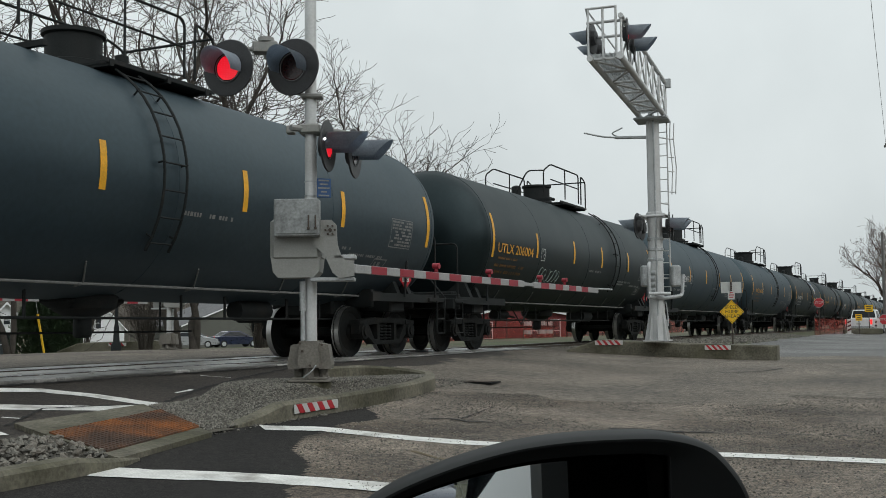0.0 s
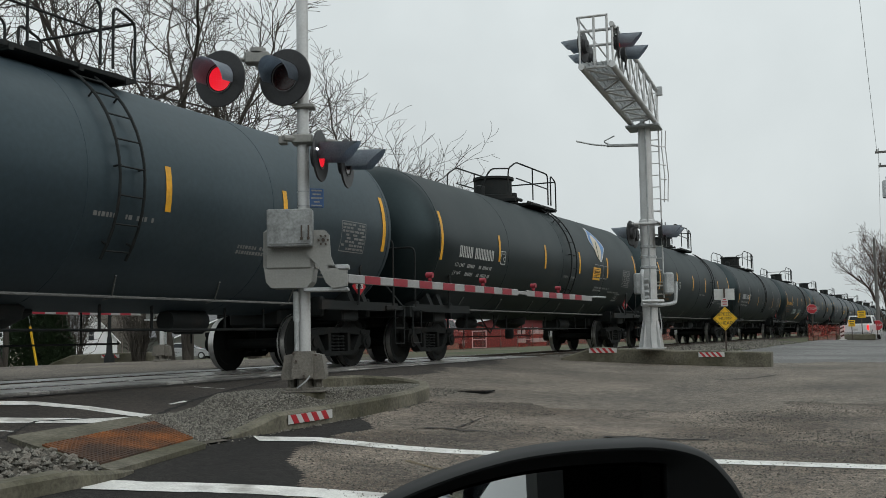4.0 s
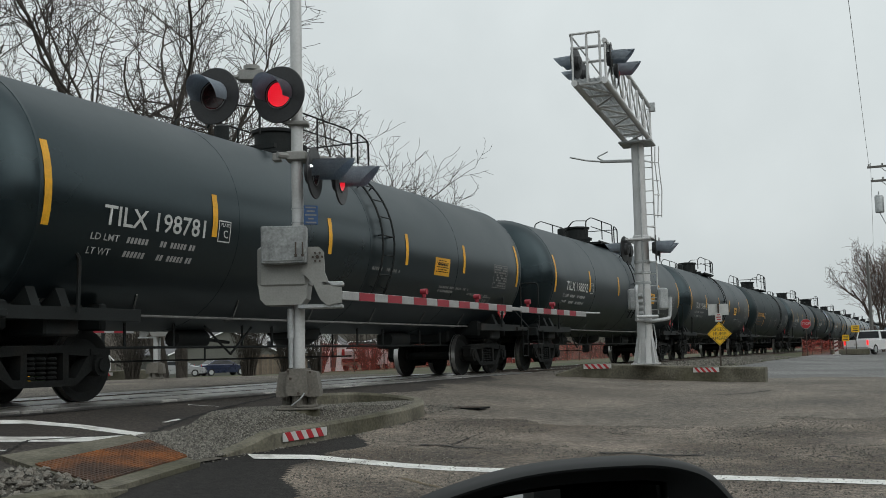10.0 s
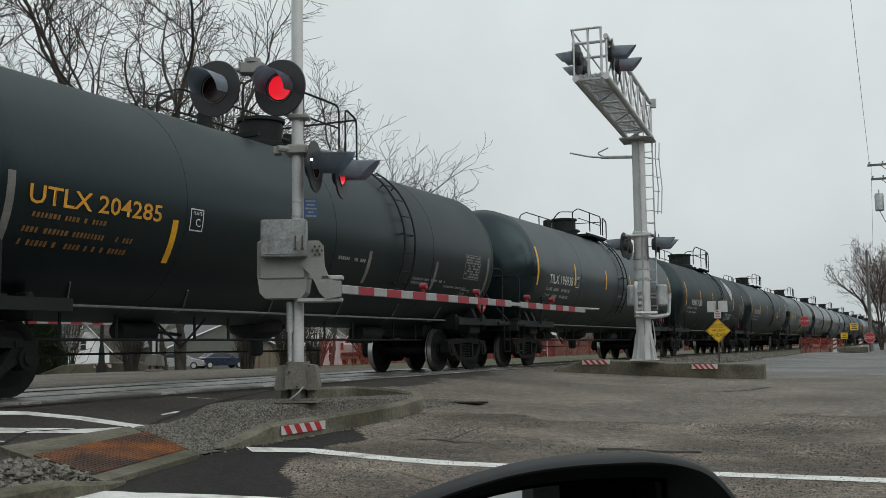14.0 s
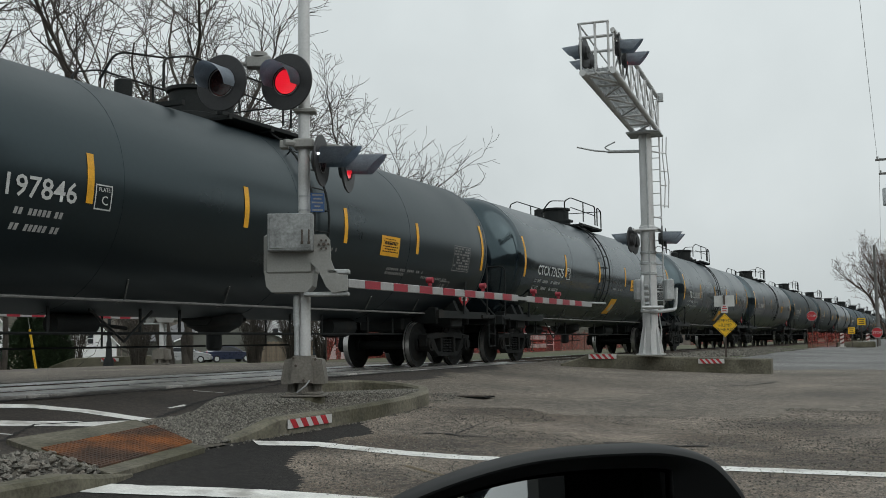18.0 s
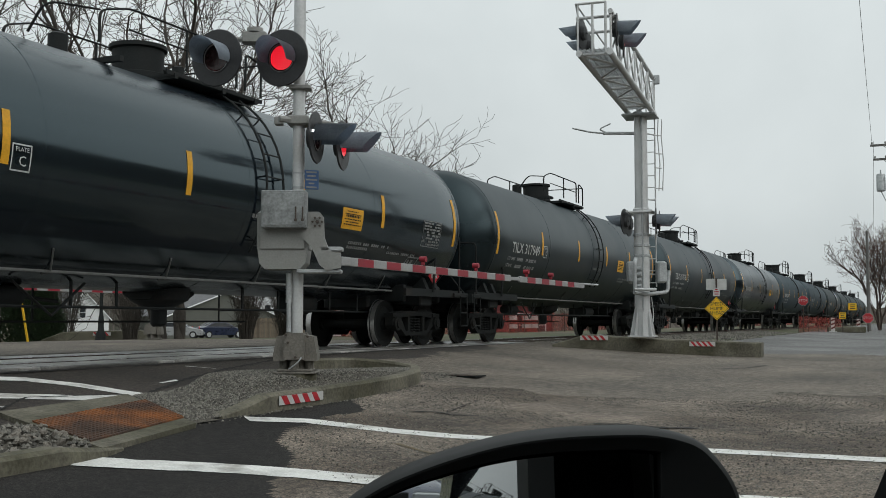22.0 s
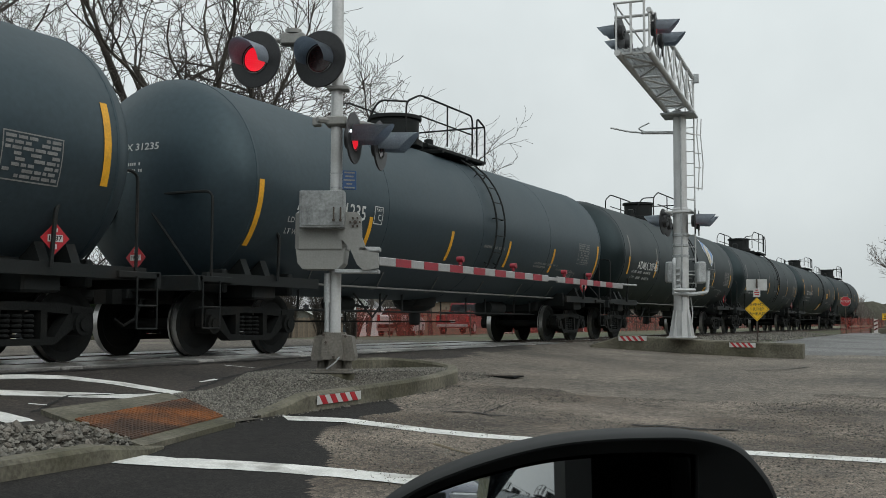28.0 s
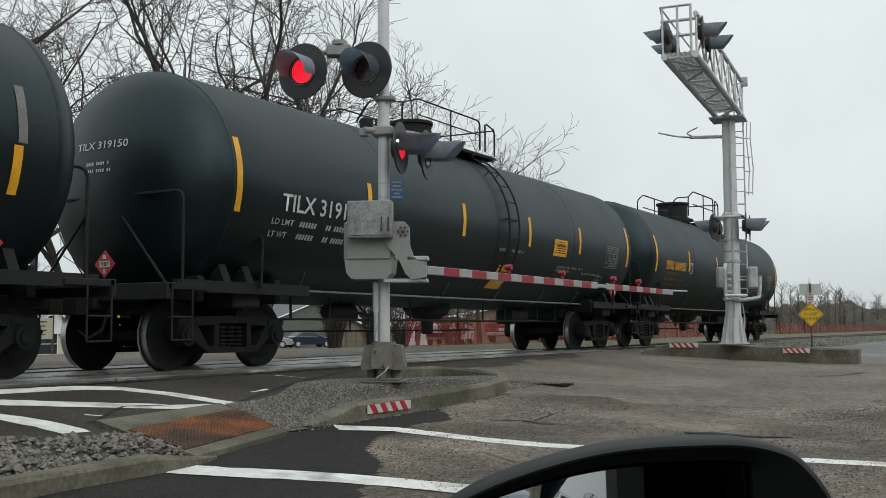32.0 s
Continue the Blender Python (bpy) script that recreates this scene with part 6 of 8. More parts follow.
def stone_mesh(seed, r):
    rnd = random.Random(seed)
    bm = bmesh.new()
    bmesh.ops.create_icosphere(bm, subdivisions=1, radius=r)
    sx, sy, sz = 0.8 + 0.5 * rnd.random(), 0.7 + 0.4 * rnd.random(), 0.5 + 0.3 * rnd.random()
    for v in bm.verts:
        k = 0.75 + 0.45 * rnd.random()
        v.co = Vector((v.co.x * sx * k, v.co.y * sy * k, v.co.z * sz * k))
    return bm


STONES = [mesh_of(stone_mesh(i, 1.0), "stone", M["ballast"]) for i in range(8)]


def scatter(name, count, where, height, r0, r1, mat, label, seed):
    """Loose chippings, one mesh; where(x, y) tells if a spot is theirs."""
    rnd = random.Random(seed)
    verts, faces = [], []
    shapes = [([v.co.copy() for v in me.vertices], [tuple(p.vertices) for p in me.polygons]) for me in LOW_STONES]
    box_ = where(None, None)
    tries = 0
    while count > 0 and tries < count * 30 + 20000:
        tries += 1
        x, y = rnd.uniform(box_[0], box_[1]), rnd.uniform(box_[2], box_[3])
        if not where(x, y):
            continue
        count -= 1
        vs, fs = rnd.choice(shapes)
        r, a = rnd.uniform(r0, r1), rnd.uniform(0, math.tau)
        ca, sa, n0 = math.cos(a), math.sin(a), len(verts)
        z = height(x, y) + r * 0.25
        for v in vs:
            verts.append((x + (v.x * ca - v.y * sa) * r, y + (v.x * sa + v.y * ca) * r, z + v.z * r))
        faces += [tuple(n0 + i for i in f) for f in fs]
    me = bpy.data.meshes.new(name)
    me.from_pydata(verts, [], faces)
    me.materials.append(mat)
    return tagged(new(name, me), label, "gravel", kind="stuff")


def low_stone(seed):
    rnd = random.Random(seed)
    bm = bmesh.new()
    pts = [(1, 0, 0), (-1, 0, 0), (0, 1, 0), (0, -1, 0), (0, 0, 0.8), (0, 0, -0.8)]
    v = [bm.verts.new([c * rnd.uniform(0.6, 1.25) for c in p]) for p in pts]
    for f in ((0, 2, 4), (2, 1, 4), (1, 3, 4), (3, 0, 4), (2, 0, 5), (1, 2, 5), (3, 1, 5), (0, 3, 5)):
        bm.faces.new([v[i] for i in f])
    return bm


CHIP = material("gravel_chip", (0.235, 0.225, 0.205), 0.92, vary=0.35, grain=3, fine=20)
chip_nodes, chip_links = CHIP.node_tree.nodes, CHIP.node_tree.links
isle = chip_nodes.new("ShaderNodeNewGeometry")
isle_span = chip_nodes.new("ShaderNodeMapRange")
isle_span.inputs["To Min"].default_value, isle_span.inputs["To Max"].default_value = 0.4, 1.8
chip_links.new(isle.outputs["Random Per Island"], isle_span.inputs["Value"])
chip_mul = chip_nodes.new("ShaderNodeVectorMath")
chip_mul.operation = "SCALE"
chip_mul.inputs[0].default_value = (0.128, 0.122, 0.106)
chip_links.new(isle_span.outputs[0], chip_mul.inputs["Scale"])
chip_links.new(chip_mul.outputs[0], chip_nodes["Principled BSDF"].inputs["Base Color"])
LOW_STONES = [mesh_of(low_stone(i), "chip", CHIP) for i in range(5)]


def where_island(x, y):
    return (8.0, 15.2, 6.3, 9.3) if x is None else on_island(x, y)


scatter("gravel", 24000, where_island, gravel_z, 0.007, 0.017, CHIP, "fine grey gravel chippings", 3)


def where_spill(x, y):
    if x is None:
        return (6.2, 18.5, 5.2, 7.4)
    near = abs(y - (6.28 + 0.03 * (x - 9))) < 0.10 and 6.6 < x < 13.5
    nose = (x - 14.7) ** 2 / 0.9 + (y - 6.95) ** 2 / 0.10 < 1
    return near or nose


scatter("gravel", 700, where_spill, ground_z, 0.008, 0.022, CHIP, "loose gravel spilled beside the kerb", 4)


# loose stones behind the low kerb
def rock_z(x, y):
    return ground_z(x, y) + 0.02 + 0.05 * noise.noise((x * 1.3, y * 1.3, 9))


def in_rocks(x, y):
    return y > 5.80 - 0.06 * (6.3 - x) and y < 7.05 + 0.10 * (6.3 - x) and x < 6.45 + 0.30 * (y - 5.9)


rocks = sheet("stone_bed", list(np.arange(-4, 6.9, 0.2)), list(np.arange(5.3, 8.4, 0.2)), -0.02, M["gravel_bed"], in_rocks, rock_z)
tagged(rocks, "bed of loose grey stones behind the low kerb", "stones", kind="structure")
rnd = random.Random(11)
placed = 0
while placed < 298:
    x, y = rnd.uniform(3.2, 6.9), rnd.uniform(5.7, 7.6)
    if not in_rocks(x, y):
        continue
    r = rnd.uniform(0.022, 0.052)
    shared("stone", rnd.choice(STONES), rocks, Matrix.LocRotScale((x, y, rock_z(x, y) + r * 0.25), Euler((rnd.random(), rnd.random(), rnd.random() * 6)), (r, r, r)))
    placed += 1


def where_rocks(x, y):
    return (-3.0, 6.9, 5.5, 8.0) if x is None else in_rocks(x, y)


scatter("gravel", 7000, where_rocks, rock_z, 0.012, 0.034, CHIP, "small loose stones between the larger ones", 5)


# grit worn out of the asphalt
def where_grit(x, y):
    if x is None:
        return (4.5, 24.0, 0.2, 6.3)
    return is_road(x, y) and patchwork(x, y) == 0 and noise.noise((x * 0.6, y * 0.6, 12.0)) > -0.25


scatter("grit", 13000, where_grit, ground_z, 0.006, 0.013, CHIP, "fine grit worn out of the asphalt", 6)


# cracks, a cover and faint yellow paint in the road
def crack(pts, width, label):
    bm = bmesh.new()
    strip(bm, pts, width, 0.009, step=0.06, ragged=width * 0.9)
    bmesh.ops.recalc_face_normals(bm, faces=bm.faces[:])
    return tagged(part("crack", bm, M["crack"]), label, "road crack", kind="structure")


crack([(10.75, 5.35), (11.0, 5.1), (10.9, 4.85), (11.05, 4.6)], 0.05, "ragged open crack in the asphalt")
crack([(11.05, 5.0), (11.9, 5.12), (12.5, 5.2)], 0.025, "ragged open crack in the asphalt")
crack([(11.3, 3.35), (11.42, 3.0), (11.3, 2.6), (11.38, 2.25)], 0.09, "ragged open crack in the asphalt")
crack([(11.35, 1.6), (11.5, 1.2), (11.42, 0.9)], 0.03, "ragged open crack in the asphalt")
crack([(20.5, 3.9), (21.2, 3.3), (22.4, 3.0)], 0.05, "ragged open crack in the asphalt")
crack([(14.8, 9.42), (12.0, 8.75), (10.7, 8.35), (9.35, 7.8)], 0.05, "ragged asphalt edge along the gravel")
crack([(9.0, 7.85), (7.9, 8.1), (6.9, 7.5)], 0.03, "ragged asphalt edge along the ramp")
crack([(-4, 9.40), (4, 9.42), (10, 9.40), (18, 9.43), (25, 9.42)], 0.07, "open joint between the asphalt and the crossing panels")
bm = bmesh.new()
strip(bm, [(8.55, 4.35), (8.35, 4.05), (8.25, 3.85)], 0.06, 0.006, ragged=0.03)
tagged(part("yellow_trace", bm, M["faint_yellow"]), "faint worn yellow paint on the asphalt", "road marking", kind="structure")
cover = tagged(new("drain_cover"), "square iron drain cover set in the asphalt", "drain cover")
cover.matrix_basis = pose(15.3, 6.68, ground_z(15.3, 6.68) + 0.002)
bm = bmesh.new()
box(bm, (0, 0, 0), (0.40, 0.72, 0.02))
frame_ = part("cover_plate", bm, M["truck_iron"], cover)
for i in range(6):
    bm = bmesh.new()
    box(bm, (-0.15 + i * 0.06, 0, 0.012), (0.025, 0.62, 0.006))
    part("grate_bar", bm, M["rail"], cover)


# ---- the track ----
track = thing("railway_track", pose(0, TRACK_Y, 0), "single railway track on grey ballast with shiny rail heads", "railway track", kind="structure")
for y in (-0.755, 0.755):
    bm = bmesh.new()
    prism(bm, [(y - 0.075, -0.17), (y + 0.075, -0.17), (y + 0.07, -0.155), (y + 0.012, -0.14), (y + 0.012, -0.045), (y + 0.036, -0.035), (y + 0.036, -0.006), (y - 0.036, -0.006), (y - 0.036, -0.035), (y - 0.012, -0.045), (y - 0.012, -0.14), (y - 0.07, -0.155)], -520, 620, "x")
    rail = part("rail", bm, M["rail"], track)
    bm = bmesh.new()
    box(bm, (50, y, -0.003), (1140, 0.066, 0.006))
    part("rail_head", bm, M["rail_top"], rail, "polished rail head")
bm = bmesh.new()
box(bm, (0, 0, 0), (0.23, 2.6, 0.17), bev=0.015)
TIE = mesh_of(bm, "tie", M["tie"])
for i in range(150):
    shared("tie", TIE, track, pose(26.6 + i * 0.54, 0.03 * math.sin(i * 2.3), -0.20, 0, 0, 0.6 * math.sin(i * 1.7)))


def bed_z(x, y):
    off = abs(y - TRACK_Y)
    return -0.13 - 0.42 * ease(1.45, 2.9, off) + 0.02 * noise.noise((x * 2, y * 2, 0))


bed = sheet("ballast_bed", steps_from(26.2, 60, 0.5, 600), [8.0, 8.5, 9.0, 9.4, 9.8, 10.4, 11.2, 12.0, 12.6, 13.0, 13.4, 14.4], 0, M["gravel_bed"], lambda x, y: x > 26.2, bed_z)
tagged(bed, "grey ballast bed under the railway track", "ballast", kind="structure")
bed2 = sheet("ballast_bed", list(np.arange(-520, -9.9, 6)), [8.0, 8.5, 9.0, 9.4, 9.8, 10.4, 11.2, 12.0, 12.6, 13.0, 13.4, 14.4], 0, M["gravel_bed"], None, bed_z)
tagged(bed2, "grey ballast bed under the railway track", "ballast", kind="structure")


def where_shoulder(x, y):
    if x is None:
        return (26.3, 70, 6.6, 10.3)
    return y > 8.3 - 0.5 * noise.noise((x * 0.3, 0, 0)) or noise.noise((x * 0.7, y * 0.7, 5)) > -0.05


def shoulder_z(x, y):
    return max(bed_z(x, y), ground_z(x, y) - 0.10)


scatter("gravel", 6500, where_shoulder, shoulder_z, 0.03, 0.075, CHIP, "loose ballast along the track shoulder", 6)

# concrete panels of the crossing
bm = bmesh.new()
box(bm, (0, 0, 0), (2.42, 0.86, 0.2), bev=0.012)
OUTER = mesh_of(bm, "crossing_panel", M["panel"])
bm = bmesh.new()
box(bm, (0, 0, 0), (2.42, 1.30, 0.2), bev=0.012)
INNER = mesh_of(bm, "crossing_panel", M["panel"])
deck = thing("crossing_deck", pose(0, 0, 0), "damp concrete crossing panels between and beside the rails", "crossing deck", kind="structure")
for i in range(15):
    x = -9.2 + i * 2.45
    shared("crossing_panel", OUTER, deck, pose(x, TRACK_Y - 0.755 - 0.07 - 0.43, -0.108 + 0.006 * math.sin(i * 3.1)))
    shared("crossing_panel", OUTER, deck, pose(x, TRACK_Y + 0.755 + 0.07 + 0.43, -0.108 + 0.006 * math.sin(i * 2.1)))
    shared("crossing_panel", INNER, deck, pose(x, TRACK_Y, -0.112 + 0.005 * math.sin(i * 1.3)))
far_road = sheet("road", list(np.arange(-12, 26.6, 0.6)), list(np.arange(12.9, 24.0, 0.6)), 0.0, M["asphalt_grey"])
tagged(far_road, "damp grey asphalt beyond the rails", "road", kind="structure")


# ---- signs and street furniture ----
def lettering(body, size, m, mat, parent, name="lettering"):
    """Raised flat letters in the built-in font, turned into a mesh."""
    cu = bpy.data.curves.new(name, "FONT")
    cu.body, cu.size, cu.align_x, cu.align_y, cu.extrude = body, size, "CENTER", "CENTER", 0.002
    cu.resolution_u = 2
    ob = bpy.data.objects.new(name, cu)
    scene.collection.objects.link(ob)
    me = bpy.data.meshes.new_from_object(ob.evaluated_get(bpy.context.evaluated_depsgraph_get()))
    bpy.data.objects.remove(ob)
    me.materials.clear()
    me.materials.append(mat)
    done = new(name, me)
    done.parent, done.matrix_basis = parent, m
    return done


def sign_post(name, m, label, height, r=0.03):
    ob = thing(name, m, label, "road sign")
    bm = bmesh.new()
    prism(bm, [(-r, -r), (r, -r), (r, r), (-r, r)], -0.3, height, "z")
    part("post", bm, M["post"], ob)
    return ob


# the diamond faces the street, backing on to the ballast
hump = sign_post("warning_sign", pose(39.0, 6.95, ground_z(39, 6.95) - 0.1, 0, 0, -80), "yellow diamond speed hump sign on a thin brown post", 2.35)
bm = bmesh.new()
box(bm, (0, -0.045, 1.27), (0.60, 0.008, 0.60), ry=45)
panel = part("diamond_panel", bm, M["sign_yellow"], hump)
bm = bmesh.new()
for a in range(4):
    c, s_ = math.cos(a * math.pi / 2), math.sin(a * math.pi / 2)
    box(bm, (0.19 * c + 0.19 * s_, -0.051, 1.27 + 0.19 * s_ - 0.19 * c), (0.54, 0.004, 0.012), ry=45 if a % 2 else -45)
part("border", bm, M["black"], panel)
for k, word in enumerate(("SPEED", "HUMP", "AHEAD")):
    lettering(word, 0.17, pose(0, -0.052, 1.43 - 0.16 * k, 90, 0, 0), M["black"], panel)
bm = bmesh.new()
box(bm, (0, -0.045, 1.86), (0.24, 0.008, 0.30), bev=0.003)
small = part("notice_panel", bm, M["white_refl"], hump, "small white notice panel")
bm = bmesh.new()
for k, w in enumerate((0.10, 0.17, 0.14)):
    box(bm, (0, -0.051, 1.95 - 0.08 * k), (w, 0.004, 0.035))
part("notice_lines", bm, M["red_refl"], small)
for x in (-0.185, 0.185):
    bm = bmesh.new()
    box(bm, (x, 0.045, 2.14), (0.34, 0.008, 0.40), bev=0.003)
    part("back_panel", bm, M["white_refl"], hump, "bare back of a road sign")


def stop_sign(m, height, size, label):
    ob = sign_post("stop_sign", m, label, height)
    r = size / 2 / math.cos(math.pi / 8)
    for rr, y, mat, nm in ((r, -0.04, "white_refl", "rim"), (r * 0.94, -0.046, "red_refl", "face")):
        bm = bmesh.new()
        prism(bm, [(rr * math.cos(a * math.pi / 4 + math.pi / 8), height - size / 2 + rr * math.sin(a * math.pi / 4 + math.pi / 8)) for a in range(8)], y, y + 0.005)
        bmesh.ops.recalc_face_normals(bm, faces=bm.faces[:])
        last = part(nm, bm, M[mat], ob)
    lettering("STOP", size * 0.36, pose(0, -0.050, height - size / 2, 90, 0, 0), M["white_refl"], ob)
    return ob


stop_sign(pose(73.4, 7.5, ground_z(73.4, 7.5) - 0.1, 0, 0, -84), 2.45, 0.62, "red stop sign on a thin post by the orange net")
stop_sign(pose(86.0, 4.2, ground_z(86, 4.2) - 0.1, 0, 0, -86), 1.55, 0.75, "low red stop sign beside the street")


def board_sign(m, w, h, z, mat, label):
    ob = sign_post("notice_sign", m, label, z + h / 2)
    bm = bmesh.new()
    box(bm, (0, -0.045, z), (w, 0.008, h), bev=0.003)
    p = part("panel", bm, M[mat], ob)
    bm = bmesh.new()
    for k in range(3):
        box(bm, (0, -0.051, z + h * 0.28 - k * h * 0.27), (w * (0.7 - 0.15 * (k % 2)), 0.004, h * 0.12))
    part("notice_lines", bm, M["black"], p)
    return ob


board_sign(pose(80.5, 5.6, ground_z(80, 5.6) - 0.1, 0, 0, -85), 0.45, 0.45, 1.28, "sign_yellow", "small yellow notice sign by the orange net")
board_sign(pose(82.5, 5.05, ground_z(82, 5) - 0.1, 0, 0, -85), 0.55, 0.50, 1.95, "sign_yellow", "yellow and black notice sign by the orange net")


def barricade(x, y, label):
    ob = thing("barricade", pose(x, y, ground_z(x, y), 0, 0, -85), label, "barricade", "striped barricades by the works")
    bm = bmesh.new()
    prism(bm, [(-0.13, 0.0), (0.13, 0.0), (0.12, 1.0), (-0.12, 1.0)], -0.06, 0.06)
    box(bm, (0, 0, 0.03), (0.5, 0.4, 0.06), bev=0.01)
    body = part("panel", bm, M["white_refl"], ob)
    for k in range(3):
        bm = bmesh.new()
        prism(bm, [(-0.12, 0.2 + k * 0.27), (0.12, 0.30 + k * 0.27), (0.12, 0.42 + k * 0.27), (-0.12, 0.32 + k * 0.27)], -0.066, -0.062)
        part("stripe", bm, M["orange_net"], body)


barricade(78.5, 6.1, "white upright barricade with orange stripes on the street")
barricade(84.0, 4.75, "white upright barricade with orange stripes on the street")
bm = bmesh.new()
box(bm, (0, 0, 0.2), (2.6, 0.5, 0.42), bev=0.05)
rail_block = tagged(part("concrete_block", bm, M["concrete"]), "low concrete block beside the orange net", "barrier")
rail_block.matrix_basis = pose(81.0, 5.4, ground_z(81, 5.4), 0, 0, -72)


def net_fence(pts, height, label):
    """Plastic safety mesh, sagging between thin posts."""
    ob = thing("safety_fence", pose(0, 0, 0), label, "fence")
    rnd = random.Random(len(pts))
    total = []
    for a, b in zip(pts, pts[1:]):
        a, b = Vector((*a, 0)), Vector((*b, 0))
        n = max(1, round((b - a).length / 2.4))
        total += [(a.lerp(b, i / n), a.lerp(b, (i + 1) / n)) for i in range(n)]
    for a, b in total:
        g = ground_z(a.x, a.y) - 0.1
        bm = bmesh.new()
        rod(bm, (a.x, a.y, g - 0.1), (a.x, a.y, g + height + 0.12), 0.022, 6)
        part("post", bm, M["post"], ob)
        bm = bmesh.new()
        cols = []
        for i in range(9):
            p = a.lerp(b, i / 8)
            sag = 0.10 * math.sin(math.pi * i / 8) * (0.6 + rnd.random() * 0.6)
            side = Vector((-(b - a).y, (b - a).x, 0)).normalized() * 0.03 * math.sin(i * 1.9)
            cols.append([bm.verts.new((p.x + side.x, p.y + side.y, g + z)) for z in (0.04, height * 0.5, height - sag)])
        for c, d in zip(cols, cols[1:]):
            for k in range(2):
                bm.faces.new((c[k], d[k], d[k + 1], c[k + 1]))
        bmesh.ops.solidify(bm, geom=bm.faces[:], thickness=0.004)
        part("net", bm, M["orange_net"], ob)
    return ob


net_fence([(72.8, 7.75), (80.0, 6.6), (92.0, 6.5)], 1.15, "sagging orange safety net on thin posts by the street")
net_fence([(34.0, 20.5), (46.0, 20.3), (64.0, 20.0), (90.0, 20.0)], 1.15, "sagging orange safety net on thin posts beyond the rails")
net_fence([(100.0, 21.0), (150.0, 22.0), (215.0, 23.0)], 1.0, "sagging orange safety net on thin posts beyond the rails")


# ---- utility poles and wires ----
def utility_pole(x, y, h, label, arms=True):
    ob = thing("utility_pole", pose(x, y, ground_z(x, y) - 0.1, 0, 0, 0), label, "utility pole")
    bm = bmesh.new()
    rod(bm, (0, 0, 0), (0, 0, h), 0.17, 12, 0.11)
    part("pole", bm, M["wood_pole"], ob, smooth=True)
    if arms:
        for z, w in ((h - 0.55, 2.5), (h - 1.35, 2.2)):
            bm = bmesh.new()
            box(bm, (-0.14, 0, z), (0.10, w, 0.12))
            for s_ in (-1, 1):
                rod(bm, (-0.10, 0, z - 0.55), (-0.15, s_ * 0.6, z), 0.018, 5)
            arm_ = part("crossarm", bm, M["wood_pole"], ob)
            for y_ in (-w / 2 + 0.1, -0.45, 0.45, w / 2 - 0.1):
                bm = bmesh.new()
                lathe(bm, [(0.02, z + 0.06), (0.045, z + 0.10), (0.05, z + 0.16), (0.03, z + 0.20)], 8, "z", (-0.14, y_, 0))
                part("insulator", bm, M["grey_cast"], arm_)
        for y_ in (-0.62, 0.05, 0.72):
            bm = bmesh.new()
            lathe(bm, [(0.20, h - 3.2), (0.24, h - 3.15), (0.24, h - 2.3), (0.20, h - 2.22)], 16, "z", (-0.42, y_, 0))
            rod(bm, (-0.42, y_, h - 2.24), (-0.42, y_, h - 2.0), 0.04, 7)
            part("transformer", bm, M["galv"], ob, "grey transformer can", smooth=True)
        bm = bmesh.new()
        tube(bm, [(-0.42, 0.72, h - 3.2), (-0.2, 0.4, h - 3.9), (-0.12, 0.1, h - 3.6), (-0.15, -0.2, h - 4.1)], 0.02, 5)
        part("cable", bm, M["black"], ob)
    return ob


utility_pole(64.5, 1.55, 11.4, "weathered wooden utility pole with crossarms and three transformers")
utility_pole(96.0, 4.6, 8.5, "plain weathered wooden utility pole by the street", arms=False)
bm = bmesh.new()
rod(bm, (0, 0, 0), (0, 0, 7.2), 0.10, 12, 0.08)
tube(bm, bend([(0, 0, 7.1), (-0.2, -0.3, 7.3), (-0.6, -1.2, 7.35)], 0.2), 0.03, 6)
street_pole = thing("street_pole", pose(66.0, 1.25, ground_z(66, 1.2) - 0.1), "slim pale metal pole beside the utility pole", "pole")
part("pole", bm, M["alu"], street_pole, smooth=True)
bm = bmesh.new()
box(bm, (-0.12, 0.1, 3.2), (0.02, 0.45, 0.60), bev=0.003)
part("sign_plate", bm, M["white_refl"], street_pole)
bm = bmesh.new()
rod(bm, (-0.16, 0.02, 0), (-0.16, 0.02, 2.1), 0.09, 10)
part("cable_guard", bm, M["white_refl"], street_pole)


def wire(a, b, sag, r, label):
    a, b = Vector(a), Vector(b)
    pts = []
    for i in range(25):
        t = i / 24
        p = a.lerp(b, t)
        p.z -= sag * 4 * t * (1 - t)
        pts.append(p)
    bm = bmesh.new()
    tube(bm, pts, r, 5)
    return tagged(part("overhead_wire", bm, M["galv"], smooth=True), label, "wire", "overhead wires")


wire((64.3, 2.7, 10.65), (4.0, 0.72, 11.6), 0.3, 0.010, "thin grey overhead wire strung along the street")
wire((64.3, 2.6, 10.65), (140, 6.0, 10.6), 0.5, 0.012, "thin grey overhead wire strung along the street")


